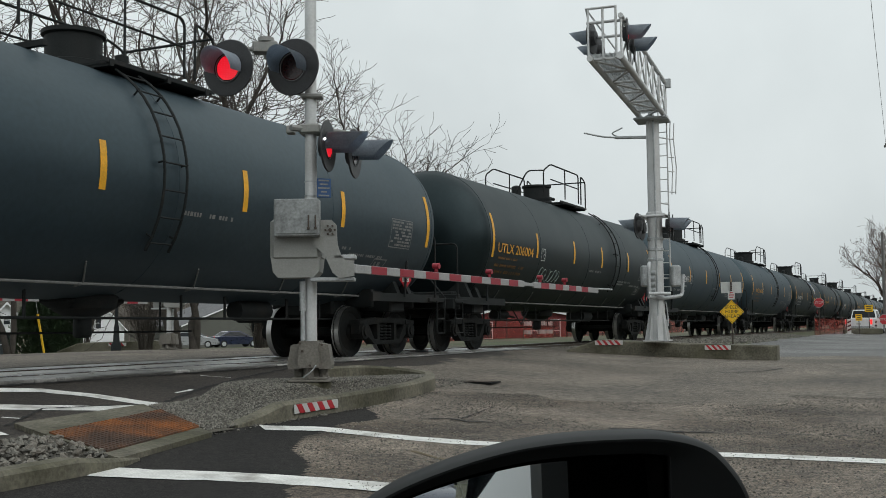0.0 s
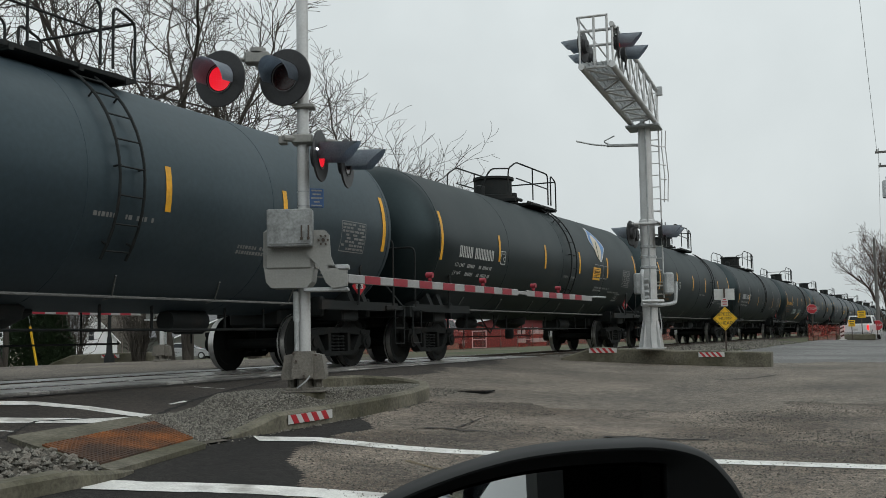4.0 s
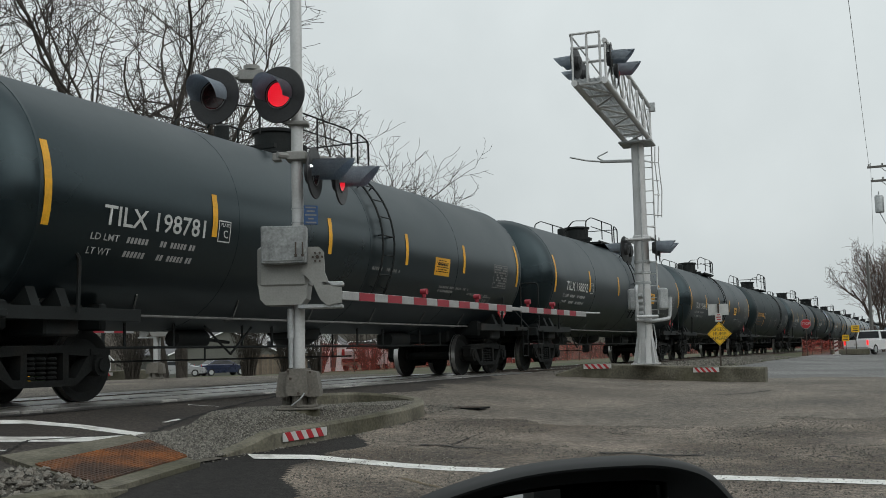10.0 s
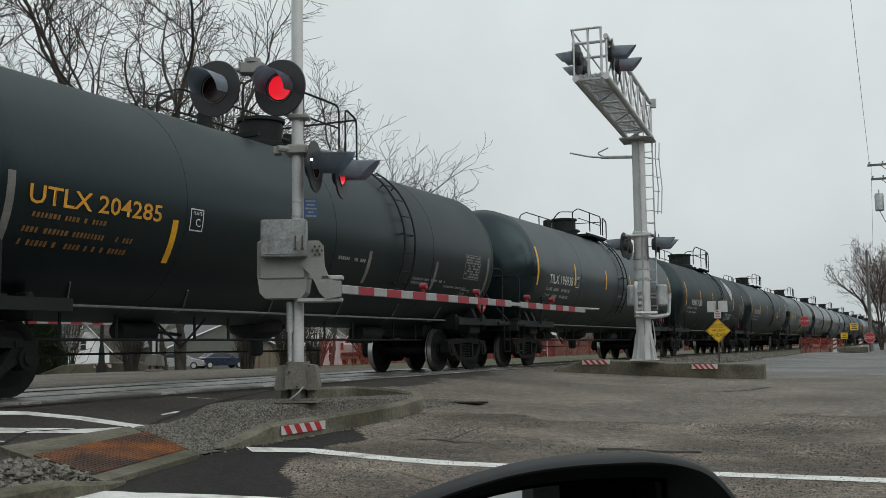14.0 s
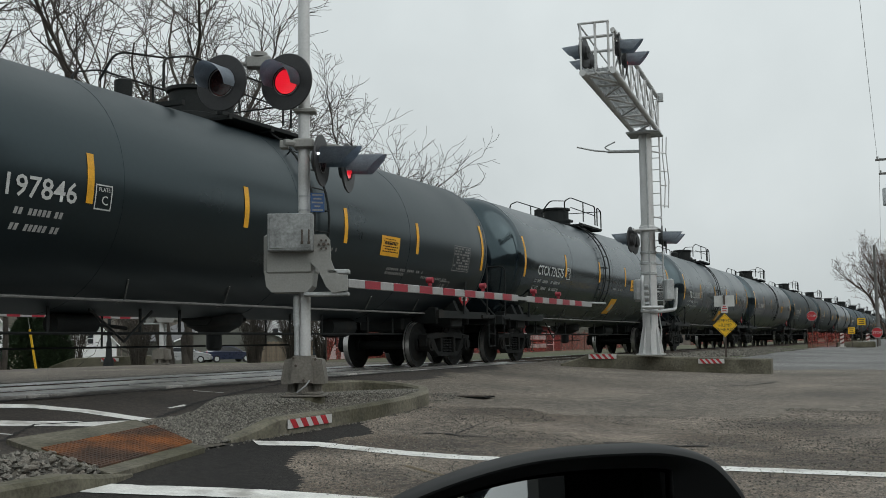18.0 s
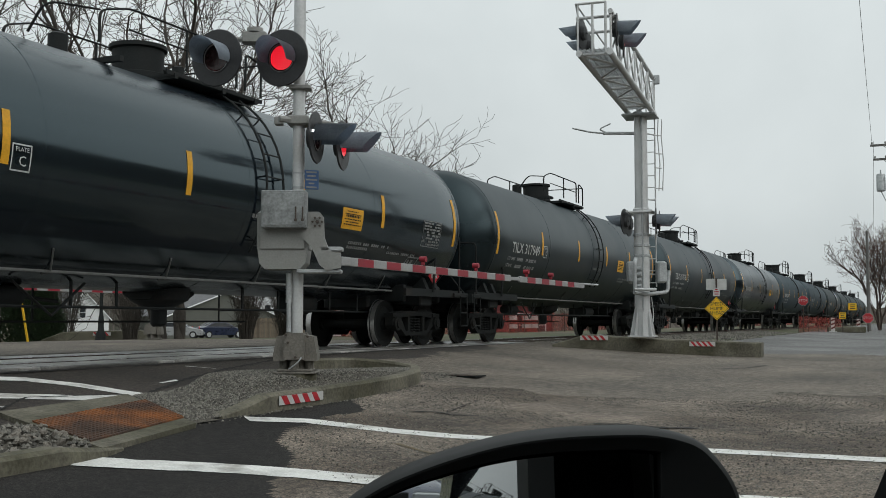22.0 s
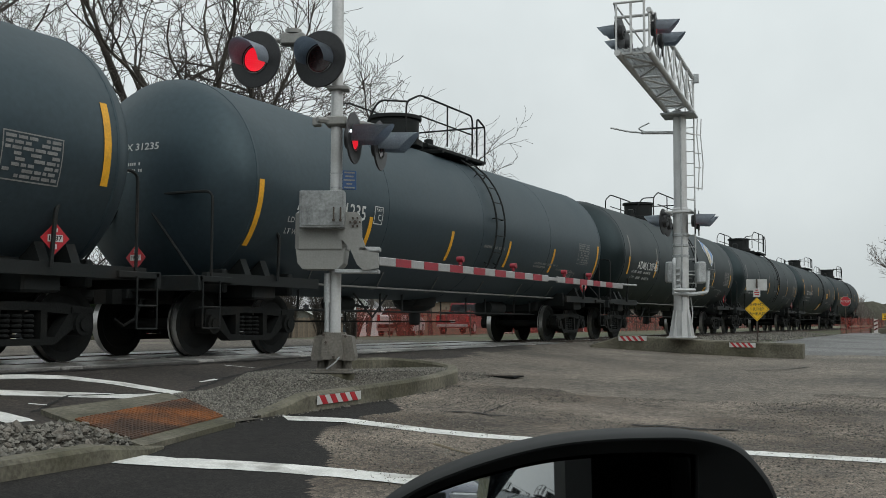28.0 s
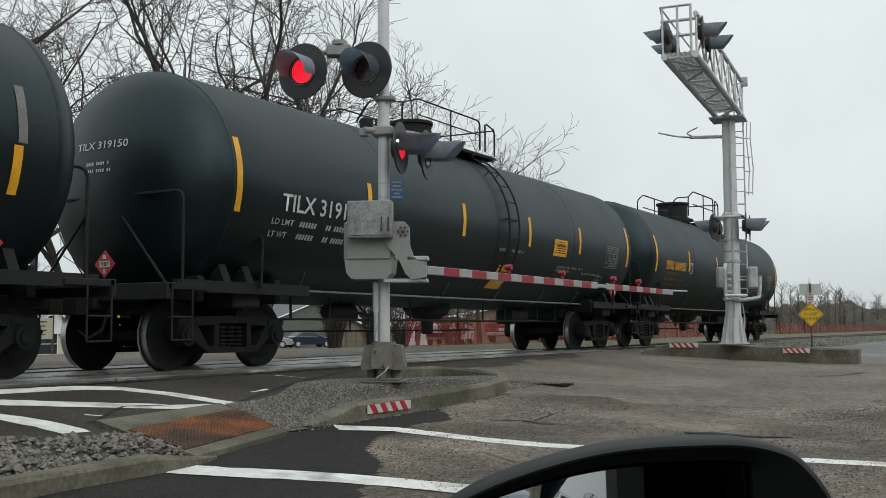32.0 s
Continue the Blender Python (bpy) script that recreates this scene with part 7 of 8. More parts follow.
# ---- bare trees ----
def grow(rnd, start, way, length, r, level, out, twigs, lean_up, deep=4, wide=1.0, kids_of=(5, 5, 4, 3)):
    """One limb of short tapered lengths that bends upward, and its side limbs."""
    n = 10 if level < 2 else 7 if level < 3 else 5
    pts, p, w = [start.copy()], start.copy(), way.copy()
    for i in range(n):
        w = (w + Vector((rnd.uniform(-1, 1), rnd.uniform(-1, 1), rnd.uniform(-0.6, 0.8) * lean_up)) * (0.19 + 0.05 * level)).normalized()
        p = p + w * (length / n)
        pts.append(p.copy())
    tip = (0.62, 0.45, 0.42, 0.30, 0.30)[level]
    radii = [max(r * (1 - (1 - tip) * i / n), 0.0105) for i in range(n + 1)]
    (out if level < 2 else twigs).append((pts, radii))
    if level >= deep:
        return
    kids = kids_of[level]
    for k in range(kids):
        i = min(n, 2 + int((n - 1.5) * (k + rnd.random()) / kids)) if level == 0 else min(n, 1 + int(n * (k + rnd.random()) / kids))
        turn = rnd.uniform(0, math.tau)
        here = (pts[i] - pts[i - 1]).normalized()
        side, up = frame_of(here)
        spread = rnd.uniform(0.30, 0.80) * wide if level < 2 else rnd.uniform(0.4, 1.0)
        kid = here * math.cos(spread) + (side * math.cos(turn) + up * math.sin(turn)) * math.sin(spread)
        kid = (kid + Vector((0, 0, 0.25 * lean_up))).normalized()
        left = 1 - 0.45 * i / n
        grow(rnd, pts[i], kid, length * rnd.uniform(0.46, 0.66) * (left + 0.22), radii[i] * (rnd.uniform(0.56, 0.78) if level < 2 else rnd.uniform(0.46, 0.66)), level + 1, out, twigs, lean_up, deep, wide, kids_of)


def limbs_mesh(name, limbs, seg, mat):
    verts, faces = [], []
    for pts, radii in limbs:
        side = None
        n0 = len(verts)
        for i, p in enumerate(pts):
            way = (pts[min(i + 1, len(pts) - 1)] - pts[max(i - 1, 0)]).normalized()
            s_, u_ = frame_of(way)
            for k in range(seg):
                a = k * math.tau / seg
                verts.append(p + (s_ * math.cos(a) + u_ * math.sin(a)) * radii[i])
        for i in range(len(pts) - 1):
            for k in range(seg):
                a, b = n0 + i * seg + k, n0 + i * seg + (k + 1) % seg
                faces.append((a, b, b + seg, a + seg))
    me = bpy.data.meshes.new(name)
    me.from_pydata([tuple(v) for v in verts], [], faces)
    me.materials.append(mat)
    me.shade_smooth()
    return me


def bare_tree(x, y, height, r, seed, label, stems=1, lean_up=1.0, spread=0.0, mats=("bark", "twig"), first=0.45, deep=4, wide=1.0, leans=None, kids_of=(5, 5, 4, 3)):
    rnd = random.Random(seed)
    ob = thing("tree", pose(x, y, ground_z(x, y) - 0.15), label, "tree", "bare winter trees")
    out, twigs = [], []
    for k in range(stems):
        a = k * math.tau / stems + rnd.random()
        way = Vector((math.cos(a) * spread, math.sin(a) * spread, 1)).normalized()
        if leans:
            way = (ASIDE * leans[k] + Vector((0, 0, 1))).normalized()
        grow(rnd, Vector((0.15 * k, 0, 0)), way, height * first * rnd.uniform(0.9, 1.1), r * (1.0 if k == 0 else 0.8), 0, out, twigs, lean_up, deep, wide, kids_of)
    shared("trunk", limbs_mesh("trunk", out, 7, M[mats[0]]), ob)
    shared("crown", limbs_mesh("crown", twigs, 3, M[mats[1]]), ob)
    return ob


for x, y, h, r, seed, leans in (
    (30.65, 25.03, 22.5, 0.19, 2, (-0.30, -0.10)), (30.91, 24.44, 22.0, 0.17, 5, (0.0, 0.10)), (28.48, 30.87, 22.0, 0.14, 8, (-0.10, 0.08)), (23.4, 29.0, 22.5, 0.16, 14, (-0.05, 0.14)),
):
    bare_tree(x, y, h, r, seed, "tall bare grey-brown tree with many spreading branches", len(leans), 0.30, wide=1.35, leans=leans, kids_of=(6, 6, 5, 4))
for x, y, h, r, seed in ((53.39, 27.38, 23.0, 0.15, 31), (50.85, 29.93, 19.5, 0.12, 33)):
    bare_tree(x, y, h, r, seed, "bare spreading tree with fine twigs", 1, 0.25, 0.05, first=0.50, wide=1.1, kids_of=(9, 6, 5, 4))
for x, y, h, seed in ((107.0, 4.2, 15.5, 41), (110.0, 2.0, 16.0, 43)):
    bare_tree(x, y, h, 0.12, seed, "bare reddish-brown tree beside the far street", 4, 0.8, 0.26, ("red_bark", "red_twig"), kids_of=(6, 6, 4, 3), wide=0.95)


bare_tree(158.0, 29.0, 9.5, 0.14, 52, "bare round-crowned tree at the edge of the woods", 3, 0.5, 0.4, deep=3, wide=1.2)
bare_tree(176.0, 36.0, 9.0, 0.14, 53, "bare round-crowned tree at the edge of the woods", 3, 0.5, 0.4, deep=3, wide=1.2)


def far_woods(name, spots, hmin, hmax, seed, label):
    rnd = random.Random(seed)
    limbs = []
    for x, y in spots:
        h = rnd.uniform(hmin, hmax)
        g = ground_z(x, y) - 0.3
        limbs.append(([Vector((x, y, g)), Vector((x, y, g + h * 0.5)), Vector((x + rnd.uniform(-1, 1), y, g + h))], [0.16, 0.10, 0.02]))
        for k in range(26):
            z = g + h * rnd.uniform(0.12, 0.92)
            a, l = rnd.uniform(0, math.tau), h * rnd.uniform(0.10, 0.30)
            p = Vector((x, y, z))
            q = p + Vector((math.cos(a) * l * 0.7, math.sin(a) * l * 0.7, l * 0.7))
            limbs.append(([p, q], [0.05, 0.012]))
            for j in range(4):
                c = p.lerp(q, rnd.uniform(0.3, 1.0))
                limbs.append(([c, c + Vector((rnd.uniform(-1, 1), rnd.uniform(-1, 1), rnd.uniform(0.1, 1.2))) * l * 0.45], [0.022, 0.008]))
    me = limbs_mesh(name, limbs, 3, M["far_wood"])
    return tagged(new(name, me), label, "woods", kind="stuff")


rnd = random.Random(77)
spots = [(rnd.uniform(150, 330), rnd.uniform(24, 75)) for _ in range(260)] + [(rnd.uniform(190, 420), rnd.uniform(-12, 7)) for _ in range(60)]
far_woods("far_woods", spots, 4, 8, 5, "distant grey-brown leafless woods")
spots = [(rnd.uniform(55, 170), rnd.uniform(95, 150)) for _ in range(150)]
far_woods("far_woods", spots, 6, 12, 6, "distant grey-brown leafless woods beyond the houses")


# ---- beyond the rails ----
def ridge(name, pts, h0, h1, seed, label):
    """A low wooded rise with an uneven top, far behind everything."""
    bm = bmesh.new()
    cols = []
    run = 0.0
    prev = None
    for a, b in zip(pts, pts[1:]):
        a, b = Vector((*a, 0)), Vector((*b, 0))
        n = int((b - a).length / 2.0)
        for i in range(n):
            p = a.lerp(b, i / n)
            run += 2.0
            h = h0 + (h1 - h0) * (0.5 + 0.5 * noise.noise((run * 0.045, seed, 0))) + 1.6 * noise.noise((run * 0.4, seed, 3)) + 0.7 * noise.noise((run * 1.7, seed, 5))
            side = Vector((-(b - a).y, (b - a).x, 0)).normalized()
            cols.append([bm.verts.new((p.x + side.x * o, p.y + side.y * o, -3 + (h + 3) * k)) for o, k in ((-14, 0), (-9, 0.35), (-5, 0.7), (0, 1.0), (8, 0.6))])
    for c, d in zip(cols, cols[1:]):
        for k in range(4):
            bm.faces.new((c[k], d[k], d[k + 1], c[k + 1]))
    for v in bm.verts:
        v.co += Vector((noise.noise((v.co.x * 0.3, v.co.y * 0.3, 1)), noise.noise((v.co.x * 0.3, v.co.y * 0.3, 2)), 0)) * 2.0
    return tagged(part(name, bm, M["wooded"]), label, "woods", kind="structure")


ridge("backdrop", [(-340, 34), (-200, 80), (-120, 150), (60, 165), (200, 150), (330, 90), (430, 40), (480, -10), (470, -60)], 5.0, 9.0, 3.0, "distant brown leafless wooded rise")
ridge("wood_line", [(150, 92), (185, 66), (205, 48), (222, 34), (300, 38), (420, 44)], 3.6, 6.2, 5.0, "brown leafless thicket along the far side of the tracks")
# unseen wooded bank closing the street behind the camera, added to darken tank reflections
ridge("unseen_bank", [(470, -62), (300, -46), (170, -38), (100, -27), (20, -24), (-50, -30), (-150, -34), (-330, -28)], 8.0, 11.5, 8.0, "unseen brown wooded bank added behind the street for dark reflections")


def house(m, w, d, wall, roof, label, windows=((0.0, 0.75, 0.5, 0.8),), garage=False, wall_mat="white_paint", boards=True):
    """A gabled house; its gable wall looks along its own -y."""
    ob = thing("house", m, label, "house", "houses beyond the rails")
    bm = bmesh.new()
    prism(bm, [(-w / 2, -0.5), (w / 2, -0.5), (w / 2, wall), (0, wall + roof), (-w / 2, wall)], 0, d)
    body = part("wall", bm, M[wall_mat], ob)
    if boards:
        k = 0
        z = 0.1
        while z < wall + roof - 0.25:
            half = w / 2 if z < wall else w / 2 * (1 - (z - wall) / roof)
            bm = bmesh.new()
            box(bm, (0, -0.012, z), (half * 2 - 0.02, 0.024, 0.13), rx=4)
            part("clapboard", bm, M[wall_mat], body)
            z += 0.17
    for s_ in (-1, 1):
        bm = bmesh.new()
        e = 0.28
        slope = roof / (w / 2)
        prism(bm, [(0, wall + roof + 0.10), (s_ * (w / 2 + e), wall - slope * e + 0.10), (s_ * (w / 2 + e), wall - slope * e - 0.02), (0, wall + roof - 0.02)], -0.3, d + 0.3)
        bmesh.ops.recalc_face_normals(bm, faces=bm.faces[:])
        part("roof", bm, M["roof"], ob)
        bm = bmesh.new()
        prism(bm, [(0, wall + roof + 0.06), (s_ * (w / 2 + e), wall - slope * e + 0.06), (s_ * (w / 2 + e), wall - slope * e - 0.10), (0, wall + roof - 0.10)], -0.34, -0.29)
        bmesh.ops.recalc_face_normals(bm, faces=bm.faces[:])
        part("bargeboard", bm, M["white_paint"], ob)
    for x, z, ww, hh in windows:
        bm = bmesh.new()
        box(bm, (x, -0.05, z), (ww + 0.14, 0.06, hh + 0.14))
        win = part("window", bm, M["white_paint"], ob)
        bm = bmesh.new()
        box(bm, (x, -0.084, z), (ww, 0.012, hh))
        part("pane", bm, M["window"], win)
        bm = bmesh.new()
        box(bm, (x, -0.094, z), (ww, 0.012, 0.05))
        part("glazing_bar", bm, M["white_paint"], win)
    return ob


def facing(x, y):
    return math.degrees(math.atan2(y, x)) - 90


house(pose(85.3, 79.7, -1.35, 0, 0, facing(85, 80) + 14), 5.2, 9.0, 2.2, 2.7, "white clapboard house with a steep gable and one upper window", ((-0.1, 2.75, 0.55, 1.05),))
house(pose(110.0, 74.0, -1.3, 0, 0, facing(110, 74) - 20), 5.5, 8.0, 4.2, 1.8, "two-storey white house behind a wooden fence", ((-1.5, 3.2, 0.7, 1.1), (0.4, 3.2, 0.7, 1.1), (1.8, 3.2, 0.7, 1.1)), boards=False)
house(pose(95.0, 57.5, -1.2, 0, 0, facing(95, 57) - 10), 4.2, 6.0, 3.0, 1.6, "small white building with dark tall windows", ((-1.2, 1.3, 0.6, 1.6), (0.2, 1.3, 0.6, 1.6), (1.4, 1.3, 0.5, 1.6)), boards=False)
house(pose(53.4, 60.2, -1.2, 0, 0, facing(53, 60)), 7.0, 6.0, 1.9, 1.6, "low cream house with a grey roof", ((-1.6, 0.9, 1.8, 1.4), (1.2, 0.9, 1.8, 1.4)), wall_mat="cream", boards=False)
for dx in (-1.3, 1.2):
    house(pose(53.4 + dx * 0.75, 59.9 - dx * 0.66, 0.9, 0, 0, facing(53, 60)), 1.4, 2.2, 0.9, 0.8, "small white gabled dormer on the grey roof", ((0, 0.5, 0.4, 0.6),), boards=False)
house(pose(99.0, 72.0, -1.3, 0, 0, facing(99, 72) + 30), 14.0, 9.0, 2.4, 2.6, "long low house with a brown-grey roof", (), wall_mat="grey_siding", boards=False)
shed = house(pose(71.0, 27.5, -0.5, 0, 0, facing(71, 27) + 8), 7.0, 8.0, 1.9, 0.7, "red and white building behind the orange net", ((-2.4, 0.8, 0.9, 1.1), (1.3, 0.75, 0.9, 1.5), (2.6, 0.75, 0.6, 1.5)), wall_mat="brick_red", boards=False)
house(pose(63.0, 31.0, -0.6, 0, 0, facing(63, 31) + 4), 6.0, 6.0, 2.0, 0.6, "tan building behind the orange net", (), wall_mat="tan_wall", boards=False)

# garden board
board = thing("notice_board", pose(34.9, 41.5, -0.5, 0, 0, facing(35, 41)), "cream notice board with green lines on two posts", "sign")
for x in (-0.75, 0.75):
    bm = bmesh.new()
    box(bm, (x, 0, 0.8), (0.12, 0.12, 2.0))
    part("post", bm, M["post"], board)
bm = bmesh.new()
box(bm, (0, -0.08, 1.2), (1.5, 0.05, 1.0), bev=0.01)
face_ = part("board", bm, M["cream"], board)
bm = bmesh.new()
for k in range(4):
    box(bm, (0, -0.112, 1.52 - k * 0.2), (1.0 - 0.15 * (k % 2), 0.01, 0.06))
part("notice_print", bm, M["evergreen"], face_)


def shrub(x, y, r, h, seed, label):
    """Dense upright evergreen of many small sprays on a short stem."""
    rnd = random.Random(seed)
    ob = thing("shrub", pose(x, y, ground_z(x, y) - 0.15), label, "shrub")
    bm = bmesh.new()
    rod(bm, (0, 0, 0), (0, 0, h * 0.5), 0.06, 7)
    part("stem", bm, M["bark"], ob)
    verts, faces = [], []
    for _ in range(9000):
        z = h * rnd.random() ** 0.9
        rr = r * (1 - (z / h) ** 2.2) * (0.55 + 0.5 * math.sqrt(rnd.random())) * (0.85 + 0.3 * noise.noise((z * 1.5, seed, rnd.random() * 2)))
        a = rnd.random() * math.tau
        p = Vector((rr * math.cos(a), rr * math.sin(a), z))
        w = Vector((math.cos(a) + rnd.uniform(-0.7, 0.7), math.sin(a) + rnd.uniform(-0.7, 0.7), rnd.uniform(0.1, 1.1))).normalized() * rnd.uniform(0.10, 0.22)
        s_ = frame_of(w)[0] * rnd.uniform(0.03, 0.06)
        n0 = len(verts)
        verts += [tuple(p - s_), tuple(p + s_), tuple(p + w)]
        faces.append((n0, n0 + 1, n0 + 2))
    me = bpy.data.meshes.new("foliage")
    me.from_pydata(verts, [], faces)
    me.materials.append(M["evergreen"])
    shared("foliage", me, ob)
    return ob


def bare_shrub(x, y, r, h, n, seed, label):
    """A leafless bush: many thin stems that arch out from one root, each with side twigs."""
    rnd = random.Random(seed)
    ob = thing("bare_shrub", pose(x, y, ground_z(x, y) - 0.12), label, "shrub")
    stems, twigs = [], []
    for _ in range(n):
        a, q, z = rnd.uniform(0, math.tau), r * math.sqrt(rnd.random()), h * rnd.uniform(0.55, 1.0)
        pts = [Vector((math.cos(a) * q * (0.25 + 0.75 * (k / 5) ** 1.5) + rnd.uniform(-0.05, 0.05), math.sin(a) * q * (0.25 + 0.75 * (k / 5) ** 1.5), z * k / 5)) for k in range(6)]
        stems.append((pts, [0.022 - 0.003 * k for k in range(6)]))
        for _ in range(9):
            k = rnd.randint(1, 4)
            c = pts[k].lerp(pts[k + 1], rnd.random())
            e = c + Vector((rnd.uniform(-1, 1), rnd.uniform(-1, 1), rnd.uniform(0.1, 1.3))) * 0.22 * h * rnd.uniform(0.5, 1.0)
            twigs.append(([c, c.lerp(e, 0.5) + Vector((0, 0, -0.03)), e], [0.010, 0.007, 0.005]))
    shared("stem", limbs_mesh("stem", stems, 4, M["bark"]), ob)
    tagged(shared("twig_mass", limbs_mesh("twig_mass", twigs, 3, M["twig"]), ob), kind="stuff")
    return ob


for x, y, r, h, n, seed in ((27.4, 23.6, 0.75, 2.6, 46, 3), (36.4, 25.4, 1.1, 3.0, 60, 4), (39.6, 25.6, 1.2, 2.8, 60, 5), (42.0, 40.5, 1.6, 5.5, 60, 6), (38.5, 23.4, 1.0, 2.4, 50, 7), (44.0, 24.0, 1.3, 2.4, 55, 8)):
    bare_shrub(x, y, r, h, n, seed, "leafless grey-brown bush of thin arching twigs")
shrub(36.4, 36.6, 1.2, 3.2, 1, "dense dark green evergreen shrub")
shrub(36.0, 35.8, 1.0, 2.9, 2, "dense dark green evergreen shrub")
shrub(36.0, 37.6, 1.2, 2.7, 3, "dense dark green evergreen shrub")
guard = thing("guy_guard", pose(33.9, 34.7, -0.25), "slanted yellow guard tube on a guy wire", "guy guard")
bm = bmesh.new()
tube(bm, [(0, 0, -0.1), (-0.23, 0.17, 1.55)], 0.05, 8)
part("guard_tube", bm, M["sign_yellow"], guard, smooth=True)
bm = bmesh.new()
tube(bm, [(-0.2, 0.15, 1.4), (-1.2, 0.9, 9.0)], 0.01, 5)
part("guy_wire", bm, M["galv"], guard)

kerb("kerb", [(31.6, 31.5), (32.4, 30.4), (33.4, 29.2), (34.4, 27.9)], 0.34, 1.6, "pale concrete kerb island beyond the rails")
hatch_mark(pose(32.2, 29.3, ground_z(32.2, 29.3) + 0.22, 0, 0, FACE), 0.92, 0.13, "red and white striped reflector on the concrete kerb")

# cast iron lamp post
post = thing("street_lamp", pose(25.8, 23.4, -0.1), "black cast iron lamp post with a flared base", "street lamp")
bm = bmesh.new()
lathe(bm, [(0.17, 0.0), (0.16, 0.22), (0.10, 0.32), (0.08, 0.75), (0.055, 0.85), (0.05, 3.2), (0.09, 3.25), (0.05, 3.35)], 12)
part("post", bm, M["frame_black"], post, smooth=True)
bm = bmesh.new()
lathe(bm, [(0.08, 3.35), (0.20, 3.5), (0.20, 3.85), (0.10, 4.0), (0.03, 4.1)], 12)
part("lantern", bm, M["white_refl"], post, smooth=True)

# the far gate, seen below the train
copy_thing(mast, pose(24.9, 20.6, 0.02, 0, 0, 180))

# board fence
fence = thing("board_fence", pose(0, 0, 0), "weathered brown wooden board fence", "fence")
bm = bmesh.new()
box(bm, (0, 0, 0), (0.20, 0.03, 1.75))
BOARD = mesh_of(bm, "fence_board", M["fence_wood"])
a, b = Vector((75.3, 53.1, -1.0)), Vector((77.5, 48.2, -1.0))
for i in range(26):
    shared("fence_board", BOARD, fence, Matrix.Translation(a.lerp(b, i / 25) + Vector((0, 0, 0.9 + 0.03 * math.sin(i * 2.7)))) @ pose(0, 0, 0, 0, 0, -66))
for z in (0.4, 1.4):
    bm = bmesh.new()
    rod(bm, a + Vector((0.05, 0, z)), b + Vector((0.05, 0, z)), 0.04, 5)
    part("fence_rail", bm, M["fence_wood"], fence)


